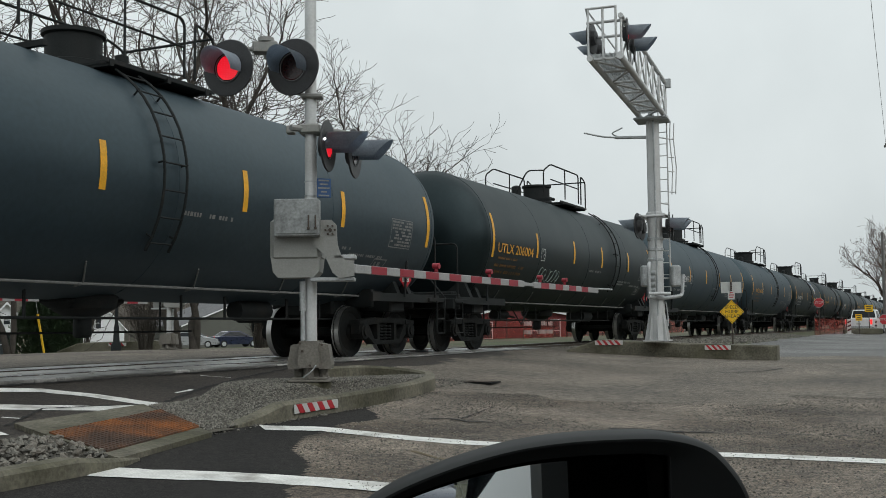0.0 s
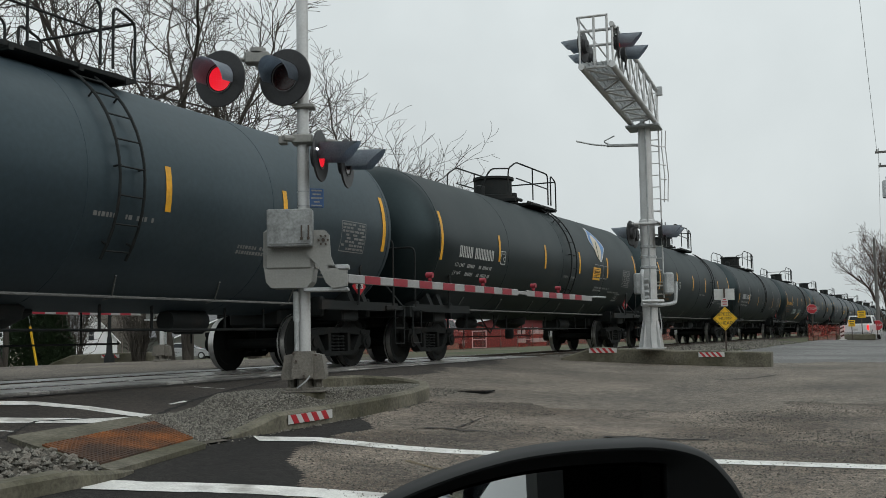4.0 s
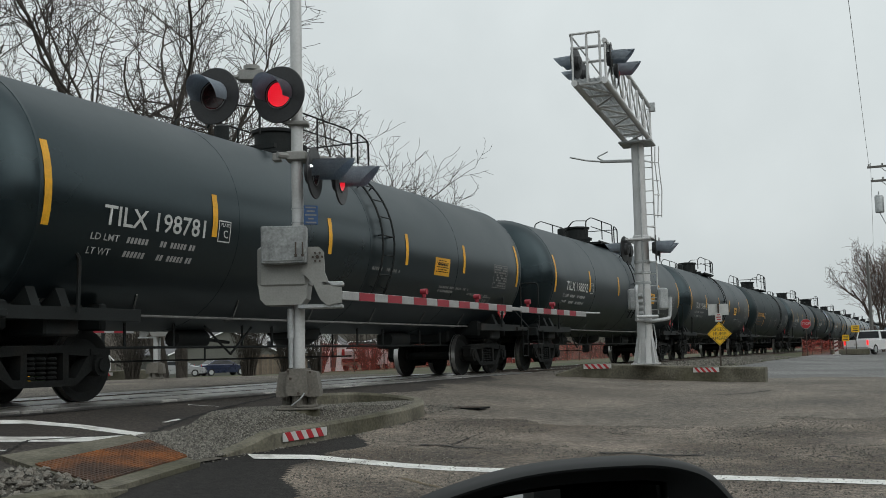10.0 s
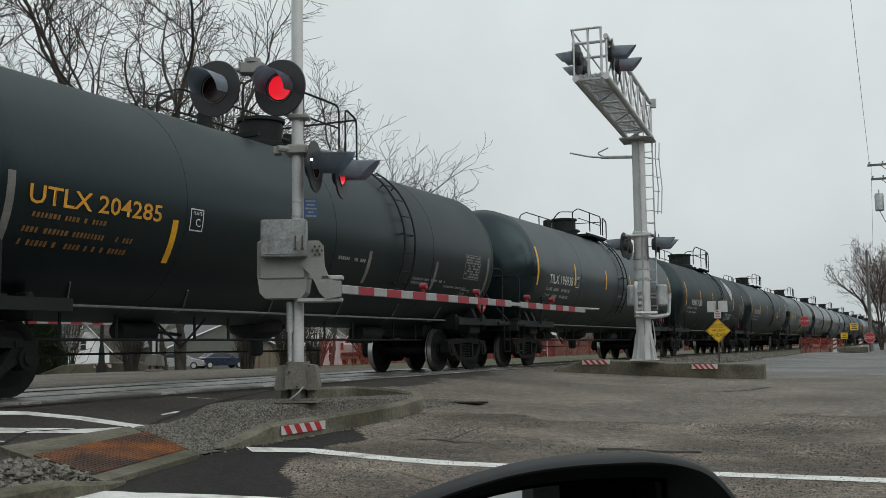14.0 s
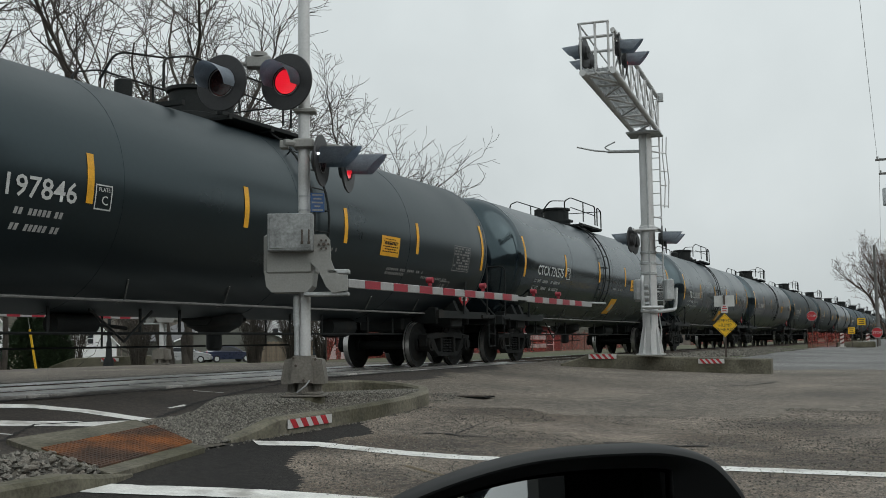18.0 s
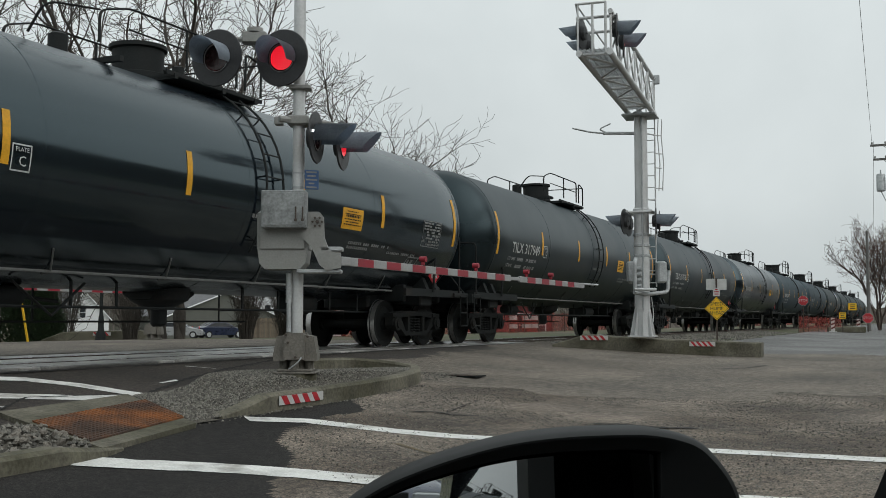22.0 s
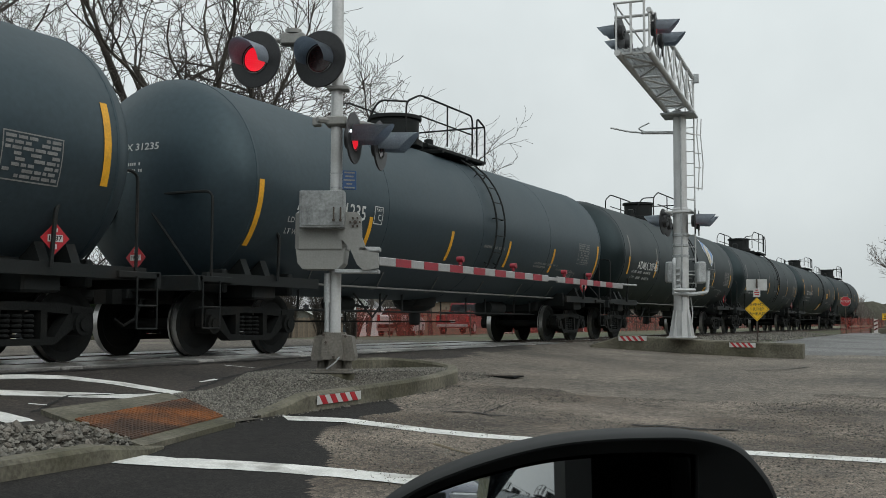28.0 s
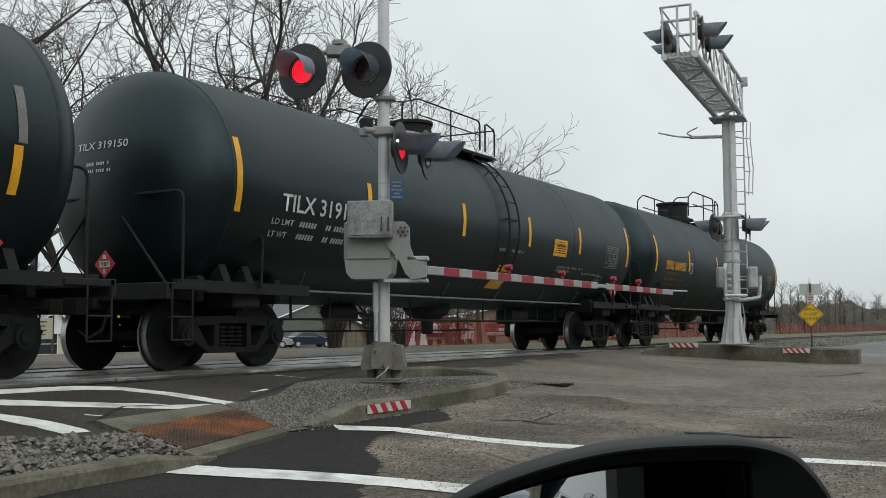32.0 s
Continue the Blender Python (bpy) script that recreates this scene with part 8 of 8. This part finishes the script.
# ---- vehicles ----
def vehicle(m, paint, profile, cabin, length, width, wheel_at, wheel_r, label, category, lights="rear", pickup=False):
    """A road vehicle from its side outline; it heads along its own +x."""
    ob = thing(category.replace(" ", "_"), m, label, category)
    bm = bmesh.new()
    w = width / 2
    rows_ = []
    for y, inset in ((-w, 0.05), (-w + 0.10, 0.0), (w - 0.10, 0.0), (w, 0.05)):
        rows_.append([bm.verts.new((x * (1 - inset * 0.15), y, z - (inset if z > 0.9 else 0))) for x, z in profile])
    n = len(profile)
    for a_, b_ in zip(rows_, rows_[1:]):
        for i in range(n):
            bm.faces.new((a_[i], a_[(i + 1) % n], b_[(i + 1) % n], b_[i]))
    bm.faces.new(rows_[0][::-1])
    bm.faces.new(rows_[-1])
    bmesh.ops.recalc_face_normals(bm, faces=bm.faces[:])
    part("body", bm, paint, ob, smooth=True)
    bm = bmesh.new()
    n = len(cabin)
    lo = [bm.verts.new((x, -w * (0.95 if i in (0, n - 1) else 0.80), z)) for i, (x, z) in enumerate(cabin)]
    hi = [bm.verts.new((x, w * (0.95 if i in (0, n - 1) else 0.80), z)) for i, (x, z) in enumerate(cabin)]
    for i in range(n):
        bm.faces.new((lo[i], lo[(i + 1) % n], hi[(i + 1) % n], hi[i]))
    bm.faces.new(lo[::-1])
    bm.faces.new(hi)
    bmesh.ops.recalc_face_normals(bm, faces=bm.faces[:])
    part("cabin", bm, paint, ob, smooth=True)
    # glazing: the sides, and the raked ends, a little proud of the cabin
    (x0, z0), (x1, z1), (x2, z2), (x3, z3) = cabin[0], cabin[1], cabin[-2], cabin[-1]
    for s_ in (-1, 1):
        bm = bmesh.new()
        q = [(x0 + 0.22, -0.02, z0 + 0.06), (x1 + 0.10, 0, z1 - 0.09), (x2 - 0.10, 0, z2 - 0.09), (x3 - 0.22, -0.02, z3 + 0.06)]
        inner = []
        for x, _, z in q:
            k = (z - z0) / (z1 - z0)
            inner.append((x, s_ * (w * (0.95 - 0.15 * k) + 0.012), z))
        v = [bm.verts.new(p) for p in inner]
        bm.faces.new(v if s_ < 0 else v[::-1])
        bmesh.ops.solidify(bm, geom=bm.faces[:], thickness=0.01)
        part("side_window", bm, M["window"], ob)
    for (xa, za), (xb, zb), nm in ((cabin[0], cabin[1], "rear_window"), (cabin[-1], cabin[-2], "windscreen")):
        bm = bmesh.new()
        out = -0.012 if nm == "rear_window" else 0.012
        k0, k1 = 0.15, 0.88
        v = []
        for k, sy in ((k0, -1), (k0, 1), (k1, 1), (k1, -1)):
            v.append(bm.verts.new((xa + (xb - xa) * k + out, sy * w * (0.95 - 0.15 * k - 0.08), za + (zb - za) * k)))
        bm.faces.new(v)
        bmesh.ops.solidify(bm, geom=bm.faces[:], thickness=0.01)
        part(nm, bm, M["window"], ob)
    for x in wheel_at:
        for s_ in (-1, 1):
            bm = bmesh.new()
            lathe(bm, [(wheel_r * 0.62, -0.11), (wheel_r * 0.95, -0.11), (wheel_r, -0.07), (wheel_r, 0.07), (wheel_r * 0.95, 0.11), (wheel_r * 0.62, 0.11)], 20, "y")
            tyre = part("wheel", bm, M["rubber"], ob, smooth=True)
            tyre.matrix_basis = pose(x, s_ * (w - 0.10), wheel_r)
            bm = bmesh.new()
            lathe(bm, [(0.03, 0.02), (wheel_r * 0.60, 0.05), (wheel_r * 0.62, 0.115)], 16, "y")
            rim = part("rim", bm, M["galv"], tyre, smooth=True)
            rim.matrix_basis = pose(0, 0, 0, 0, 0, 0 if s_ > 0 else 180)
    rear, front = min(p[0] for p in profile), max(p[0] for p in profile)
    for s_ in (-1, 1):
        bm = bmesh.new()
        box(bm, (rear - 0.005, s_ * (w - 0.12), 0.88), (0.03, 0.14, 0.34), bev=0.01)
        part("tail_light", bm, M["brake_red"] if lights == "braking" else M["red_refl"], ob)
        bm = bmesh.new()
        box(bm, (front - 0.03, s_ * (w - 0.28), 0.70), (0.08, 0.38, 0.16), bev=0.03)
        part("headlight", bm, M["lamp_glass"], ob)
    bm = bmesh.new()
    box(bm, (rear - 0.05, 0, 0.50), (0.14, width * 0.92, 0.18), bev=0.03)
    part("rear_bumper", bm, M["galv"] if pickup else M["plastic"], ob)
    bm = bmesh.new()
    box(bm, (front + 0.02, 0, 0.45), (0.14, width * 0.94, 0.22), bev=0.04)
    part("front_bumper", bm, M["galv"] if pickup else paint, ob)
    bm = bmesh.new()
    box(bm, (front + 0.0, 0, 0.70), (0.05, width * 0.42, 0.14), bev=0.01)
    part("grille", bm, M["plastic"], ob)
    bm = bmesh.new()
    box(bm, (rear - 0.02, 0, 0.74), (0.02, 0.32, 0.15))
    part("number_plate", bm, M["white_refl"], ob)
    for s_ in (-1, 1):
        bm = bmesh.new()
        box(bm, (x3 - 0.45, s_ * (w + 0.06), z3 + 0.06), (0.10, 0.16, 0.12), bev=0.03)
        part("door_mirror", bm, M["plastic"], ob)
    return ob


PICKUP = [(-2.85, 0.50), (-2.85, 1.08), (-0.75, 1.10), (1.15, 1.10), (2.55, 1.02), (2.80, 0.90), (2.82, 0.42), (2.2, 0.34), (-2.2, 0.36)]
PICKUP_CAB = [(-0.85, 1.08), (-0.68, 1.78), (0.45, 1.78), (1.15, 1.08)]
SEDAN = [(-2.25, 0.40), (-2.28, 0.95), (-1.5, 1.00), (1.0, 0.96), (2.05, 0.80), (2.25, 0.62), (2.22, 0.28), (-2.1, 0.26)]
SEDAN_CAB = [(-1.75, 0.98), (-0.95, 1.44), (0.25, 1.45), (1.15, 0.94)]
pickup = vehicle(pose(86.0, 5.3, ground_z(86, 5), 0, 0, -6), M["white_car"], PICKUP, PICKUP_CAB, 5.7, 1.95, (-1.85, 1.85), 0.38, "white pickup truck with lit brake lamps on the street", "pickup truck", "braking", True)
vehicle(pose(56.0, 26.3, ground_z(56, 26) - 0.1, 0, 0, 8), M["red_paint"], PICKUP, PICKUP_CAB, 5.7, 1.95, (-1.85, 1.85), 0.38, "parked red pickup truck behind the orange net", "pickup truck", pickup=True)
vehicle(pose(47.5, 26.0, ground_z(47, 26) - 0.1, 0, 0, 20), M["white_car"], SEDAN, SEDAN_CAB, 4.5, 1.8, (-1.4, 1.4), 0.32, "parked white car behind the orange net", "car")
vehicle(pose(78.7, 57.7, -1.0, 0, 0, -30), M["blue_car"], SEDAN, SEDAN_CAB, 4.5, 1.8, (-1.4, 1.4), 0.32, "parked dark blue car in front of the houses", "car")
vehicle(pose(75.5, 59.8, -1.0, 0, 0, -60), M["grey_car"], SEDAN, SEDAN_CAB, 4.5, 1.8, (-1.4, 1.4), 0.32, "parked silver car in front of the houses", "car")
for x, y in ((59.5, 22.5), (61.0, 22.2), (63.5, 22.6)):
    drum = thing("traffic_drum", pose(x, y, ground_z(x, y) - 0.1), "orange and white traffic drum by the works", "traffic drum", "traffic drums")
    for k in range(4):
        bm = bmesh.new()
        lathe(bm, [(0.29 - 0.015 * k, k * 0.25), (0.28 - 0.015 * k, k * 0.25 + 0.25)], 14)
        part("band", bm, M["orange_net"] if k % 2 == 0 else M["white_refl"], drum, smooth=True)


# ---- the car that carries the camera, and the one that waits behind it ----
def mirror_world(aside, ahead, z):
    p = ASIDE * aside + AHEAD * ahead
    return Vector((p.x, p.y, z))


own = thing("car", pose(0, 0, 0), "dark car with a black door mirror beside the open window", "car")
OUT = [(-0.105, 0.372), (-0.092, 0.386), (-0.067, 0.404), (-0.041, 0.417), (0.001, 0.432), (0.044, 0.443), (0.086, 0.448), (0.128, 0.4495), (0.150, 0.4495), (0.171, 0.446), (0.188, 0.440), (0.200, 0.428), (0.211, 0.413), (0.217, 0.396), (0.221, 0.370), (0.222, 0.320), (0.205, 0.285), (0.10, 0.270), (-0.04, 0.275), (-0.10, 0.305), (-0.115, 0.340)]
cx, cz = 0.06, 0.365


def rounded(ring, n=2):
    """Corner cutting, for a softer outline."""
    for _ in range(n):
        ring = [q for (a, b), (c, d) in zip(ring, ring[1:] + ring[:1]) for q in ((a * 0.75 + c * 0.25, b * 0.75 + d * 0.25), (a * 0.25 + c * 0.75, b * 0.25 + d * 0.75))]
    return ring


OUT = rounded([(a, z + 0.003) for a, z in OUT])
inner = [(min(cx + (a - cx) * 0.925, 0.156), cz + (z - cz) * 0.83) for a, z in OUT]
bm = bmesh.new()
rings = [[bm.verts.new(mirror_world(a, 0.803 + 0.085, z)) for a, z in inner], [bm.verts.new(mirror_world(a, 0.803 + 0.004, z)) for a, z in inner]]
for depth, k in ((-0.004, 0.945), (-0.004, 0.965), (0.002, 0.988), (0.014, 1.0), (0.03, 1.0), (0.06, 0.98), (0.10, 0.86), (0.13, 0.55)):
    rings.append([bm.verts.new(mirror_world(cx + (a - cx) * k, 0.803 + depth, cz + (z - cz) * k)) for a, z in OUT])
n = len(OUT)
for a_, b_ in zip(rings, rings[1:]):
    for i in range(n):
        bm.faces.new((a_[i], a_[(i + 1) % n], b_[(i + 1) % n], b_[i]))
bm.faces.new(rings[-1])
bm.faces.new(rings[0][::-1])
bmesh.ops.recalc_face_normals(bm, faces=bm.faces[:])
housing = part("mirror_housing", bm, M["plastic"], own, "black plastic mirror housing", smooth=True)
# the glass lies deeper in the shell and is turned to look back along the car
eye, hold, facing_back = Vector((0, 0, 0.53)), mirror_world(0.150, 0.812, 0.36), Vector((-0.962, -0.257, 0.070)).normalized()
bm = bmesh.new()
v = []
for a, z in OUT:
    way = mirror_world(min(cx + (a - cx) * 0.91, 0.150), 0.806, cz + (z - cz) * 0.80) - eye
    v.append(bm.verts.new(eye + way * ((hold - eye).dot(facing_back) / way.dot(facing_back))))
bm.faces.new(v)
part("mirror_glass", bm, M["mirror"], housing, "silvered mirror glass")
# sail plate and pillar
bm = bmesh.new()
prof = [(0.80, 0.10), (0.86, 0.30), (0.803, 0.39), (0.81, 0.49), (0.74, 0.62), (0.55, 0.84), (0.60, 0.86), (0.90, 0.62), (1.02, 0.45), (1.10, 0.20), (1.10, 0.10)]
lo = [bm.verts.new((x, 0.052 - (z - 0.39) * 0.40 if z > 0.3 else 0.06, z)) for x, z in prof]
hi = [bm.verts.new((x, -0.10, z)) for x, z in prof]
n = len(prof)
for i in range(n):
    bm.faces.new((lo[i], lo[(i + 1) % n], hi[(i + 1) % n], hi[i]))
bm.faces.new(lo[::-1])
bm.faces.new(hi)
bmesh.ops.recalc_face_normals(bm, faces=bm.faces[:])
part("front_pillar", bm, M["plastic"], own, "black window pillar and mirror sail")
bm = bmesh.new()
rod(bm, mirror_world(0.19, 0.84, 0.33), (0.86, 0.03, 0.27), 0.03, 10)
part("mirror_stalk", bm, M["plastic"], housing, smooth=True)
# the body: doors, glass, roof and wheels round the open window
def car_piece(name, outline, y0, y1, mat, label="", parent=None):
    bm = bmesh.new()
    prism(bm, outline, y0, y1)
    bmesh.ops.recalc_face_normals(bm, faces=bm.faces[:])
    return part(name, bm, M[mat], parent or own, label)


DOOR = [(-2.9, -0.25), (-2.9, 0.20), (-1.9, 0.27), (1.15, 0.24), (1.15, -0.35), (-2.6, -0.40)]
REAR_GLASS = [(-2.1, 0.29), (-0.52, 0.29), (-0.62, 0.76), (-1.5, 0.76)]
FRONT_GLASS = [(-0.36, 0.28), (0.78, 0.28), (0.42, 0.76), (-0.46, 0.78)]
for y0, y1, near in ((0.02, 0.10, True), (-1.80, -1.72, False)):
    door = car_piece("door", DOOR, y0, y1, "car_paint", "dark blue door panel")
    bm = bmesh.new()
    box(bm, (-0.9, y1 - 0.014 if near else y0 + 0.004, 0.275), (3.6, 0.012, 0.018))
    part("window_trim", bm, M["galv"], door, "bright window trim")
    mid = y0 + 0.03 if near else y0 + 0.045
    pane_ = car_piece("rear_window", REAR_GLASS, mid, mid + 0.008, "car_glass")
    if near:  # the side glass leans in towards the roof
        pane_.matrix_basis = pose(0, mid, 0.29, 14) @ pose(0, -mid, -0.29)
    if not near:
        car_piece("front_window", FRONT_GLASS, mid, mid + 0.008, "car_glass")
    car_piece("middle_pillar", [(-0.50, 0.28), (-0.38, 0.28), (-0.48, 0.80), (-0.62, 0.80)], mid - 0.02, mid + 0.03, "plastic")
    car_piece("roof_rail", [(-2.4, 0.30), (-2.05, 0.30), (-1.45, 0.76), (-0.5, 0.78), (0.40, 0.80), (0.62, 0.84), (0.3, 0.90), (-1.4, 0.88), (-1.9, 0.70)], y0 - 0.015 if near else y0 + 0.02, y0 + 0.04 if near else y0 + 0.075, "car_paint")
car_piece("roof", [(-1.42, 0.85), (0.30, 0.875), (0.48, 0.84), (0.50, 0.855), (0.30, 0.91), (-0.5, 0.925), (-1.40, 0.885)], -1.725, 0.005, "car_paint", "dark blue roof")
car_piece("rear_screen", [(-2.40, 0.28), (-2.38, 0.28), (-1.42, 0.85), (-1.44, 0.865)], -1.72, 0.0, "car_glass")
car_piece("boot", [(-3.1, -0.30), (-3.12, 0.20), (-2.95, 0.27), (-2.38, 0.29), (-2.2, -0.38)], -1.72, 0.02, "car_paint")
car_piece("front_pillar", [(1.02, 0.24), (1.10, 0.24), (0.52, 0.88), (0.44, 0.86)], -1.78, -1.70, "plastic")
car_piece("dashboard", [(0.72, 0.0), (0.80, 0.20), (1.15, 0.22), (1.15, 0.0)], -1.70, -0.14, "plastic")
for y0 in (-1.52, -0.72):
    seat = car_piece("seat", [(-0.55, -0.15), (0.05, -0.15), (0.05, 0.0), (-0.42, -0.02)], y0, y0 + 0.5, "plastic", "dark seat")
    car_piece("backrest", [(-0.62, -0.1), (-0.45, -0.1), (-0.66, 0.52), (-0.80, 0.52)], y0, y0 + 0.5, "plastic", parent=seat)
car_piece("floor_pan", [(-2.6, -0.38), (1.15, -0.38), (1.15, -0.30), (-2.6, -0.30)], -1.70, 0.0, "plastic")
for x in (-2.2, 1.62):
    for y in (-1.66, -0.06):
        bm = bmesh.new()
        lathe(bm, [(0.2, -0.10), (0.31, -0.10), (0.325, -0.06), (0.325, 0.06), (0.31, 0.10), (0.2, 0.10)], 20, "y")
        wheel_ = part("wheel", bm, M["rubber"], own, smooth=True)
        wheel_.matrix_basis = pose(x, y, -0.295)
        bm = bmesh.new()
        lathe(bm, [(0.03, -0.06), (0.20, -0.08), (0.205, 0.08), (0.03, 0.06)], 16, "y")
        part("rim", bm, M["galv"], wheel_, smooth=True)
bonnet = car_piece("bonnet", [(1.15, -0.30), (1.15, 0.22), (1.6, 0.19), (2.0, 0.14), (2.30, 0.04), (2.42, -0.12), (2.4, -0.35), (1.98, -0.36)], -1.74, 0.02, "car_paint", "dark blue bonnet and wings")
for y in (-1.55, -0.45):
    bm = bmesh.new()
    box(bm, (2.34, y + 0.13, -0.05), (0.14, 0.40, 0.12), bev=0.04)
    part("headlight", bm, M["lamp_glass"], own)
vehicle(pose(-14.5, -0.10, ground_z(-8, 0), 0, 0, 0), M["blue_car"], SEDAN, SEDAN_CAB, 4.5, 1.8, (-1.4, 1.4), 0.32, "dark car waiting behind on the street", "car")


FLASH, FLASH_AT = 1.311, -0.08


def flash():
    """Both lamps of a pair blink in turn: each lit board turns its bright face out and in again."""
    for board, first in LAMPS:
        rows, t = [], 0.0
        k = 0
        rest = board.matrix_basis.translation.copy()
        state = None
        rows_at = []
        for i in range(32 * FPS + 1):
            t = i / FPS
            on = ((t - FLASH_AT) / FLASH) % 1.0 < 0.5
            if not first:
                on = not on
            goal = 0.0 if on else 180.0
            if state is None:
                state = goal
            if state != goal:
                step = 60.0 if goal > state else -60.0
                state += step
                if abs(state - goal) < 1:
                    state = goal
                rows_at.append((t, state))
            elif i % 4 == 0 or i == 32 * FPS:
                rows_at.append((t, state))
            elif rows_at and ((t + 1.01 / FPS - FLASH_AT) / FLASH) % 0.5 < 1.6 / FPS / FLASH:
                rows_at.append((t, state))
        walk(board, [(t, Matrix.Translation(rest) @ Matrix.Rotation(radians(a), 4, "Z")) for t, a in rows_at])


# ---- what moves ----
def motions():
    for n, car in enumerate(train, 1):
        walk(car, [(t, pose(car_x(n, t), TRACK_Y, 0)) for t in sorted(PACE)])
    # every wheelset rolls at the train's speed: four axle places, the same turn for each car
    turn = SPEED / WHEEL_R / FPS
    for k, x in enumerate(AXLES):
        first = None
        for car in train:
            axle = [o for o in car.children if o.name.startswith("wheelset")][k]
            if first is None:
                first = axle
                walk(axle, [(i / FPS, Matrix.Translation((x, 0, WHEEL_R)) @ Matrix.Rotation(-turn * i, 4, "Y")) for i in range(32 * FPS + 1)])
            else:
                axle.rotation_mode = "QUATERNION"
                keys = axle.animation_data_create()
                keys.action, keys.action_slot = first.animation_data.action, first.animation_data.action_slot
    # the white pickup waits, then pulls off to the right
    for_rows = [(0, 86.0, 5.5, -6), (4, 86.0, 5.25, -6), (8.4, 86.0, 4.95, -7), (9, 86.1, 4.75, -12), (10, 86.2, 4.05, -22), (11, 86.3, 2.9, -34), (12, 86.6, 1.2, -45), (14, 88.5, -3.0, -55), (18, 92, -9.5, -60), (32, 92, -9.5, -60)]
    walk(pickup, [(t, pose(x, y, ground_z(x, y), 0, 0, a)) for t, x, y, a in for_rows])
    flash()


motions()
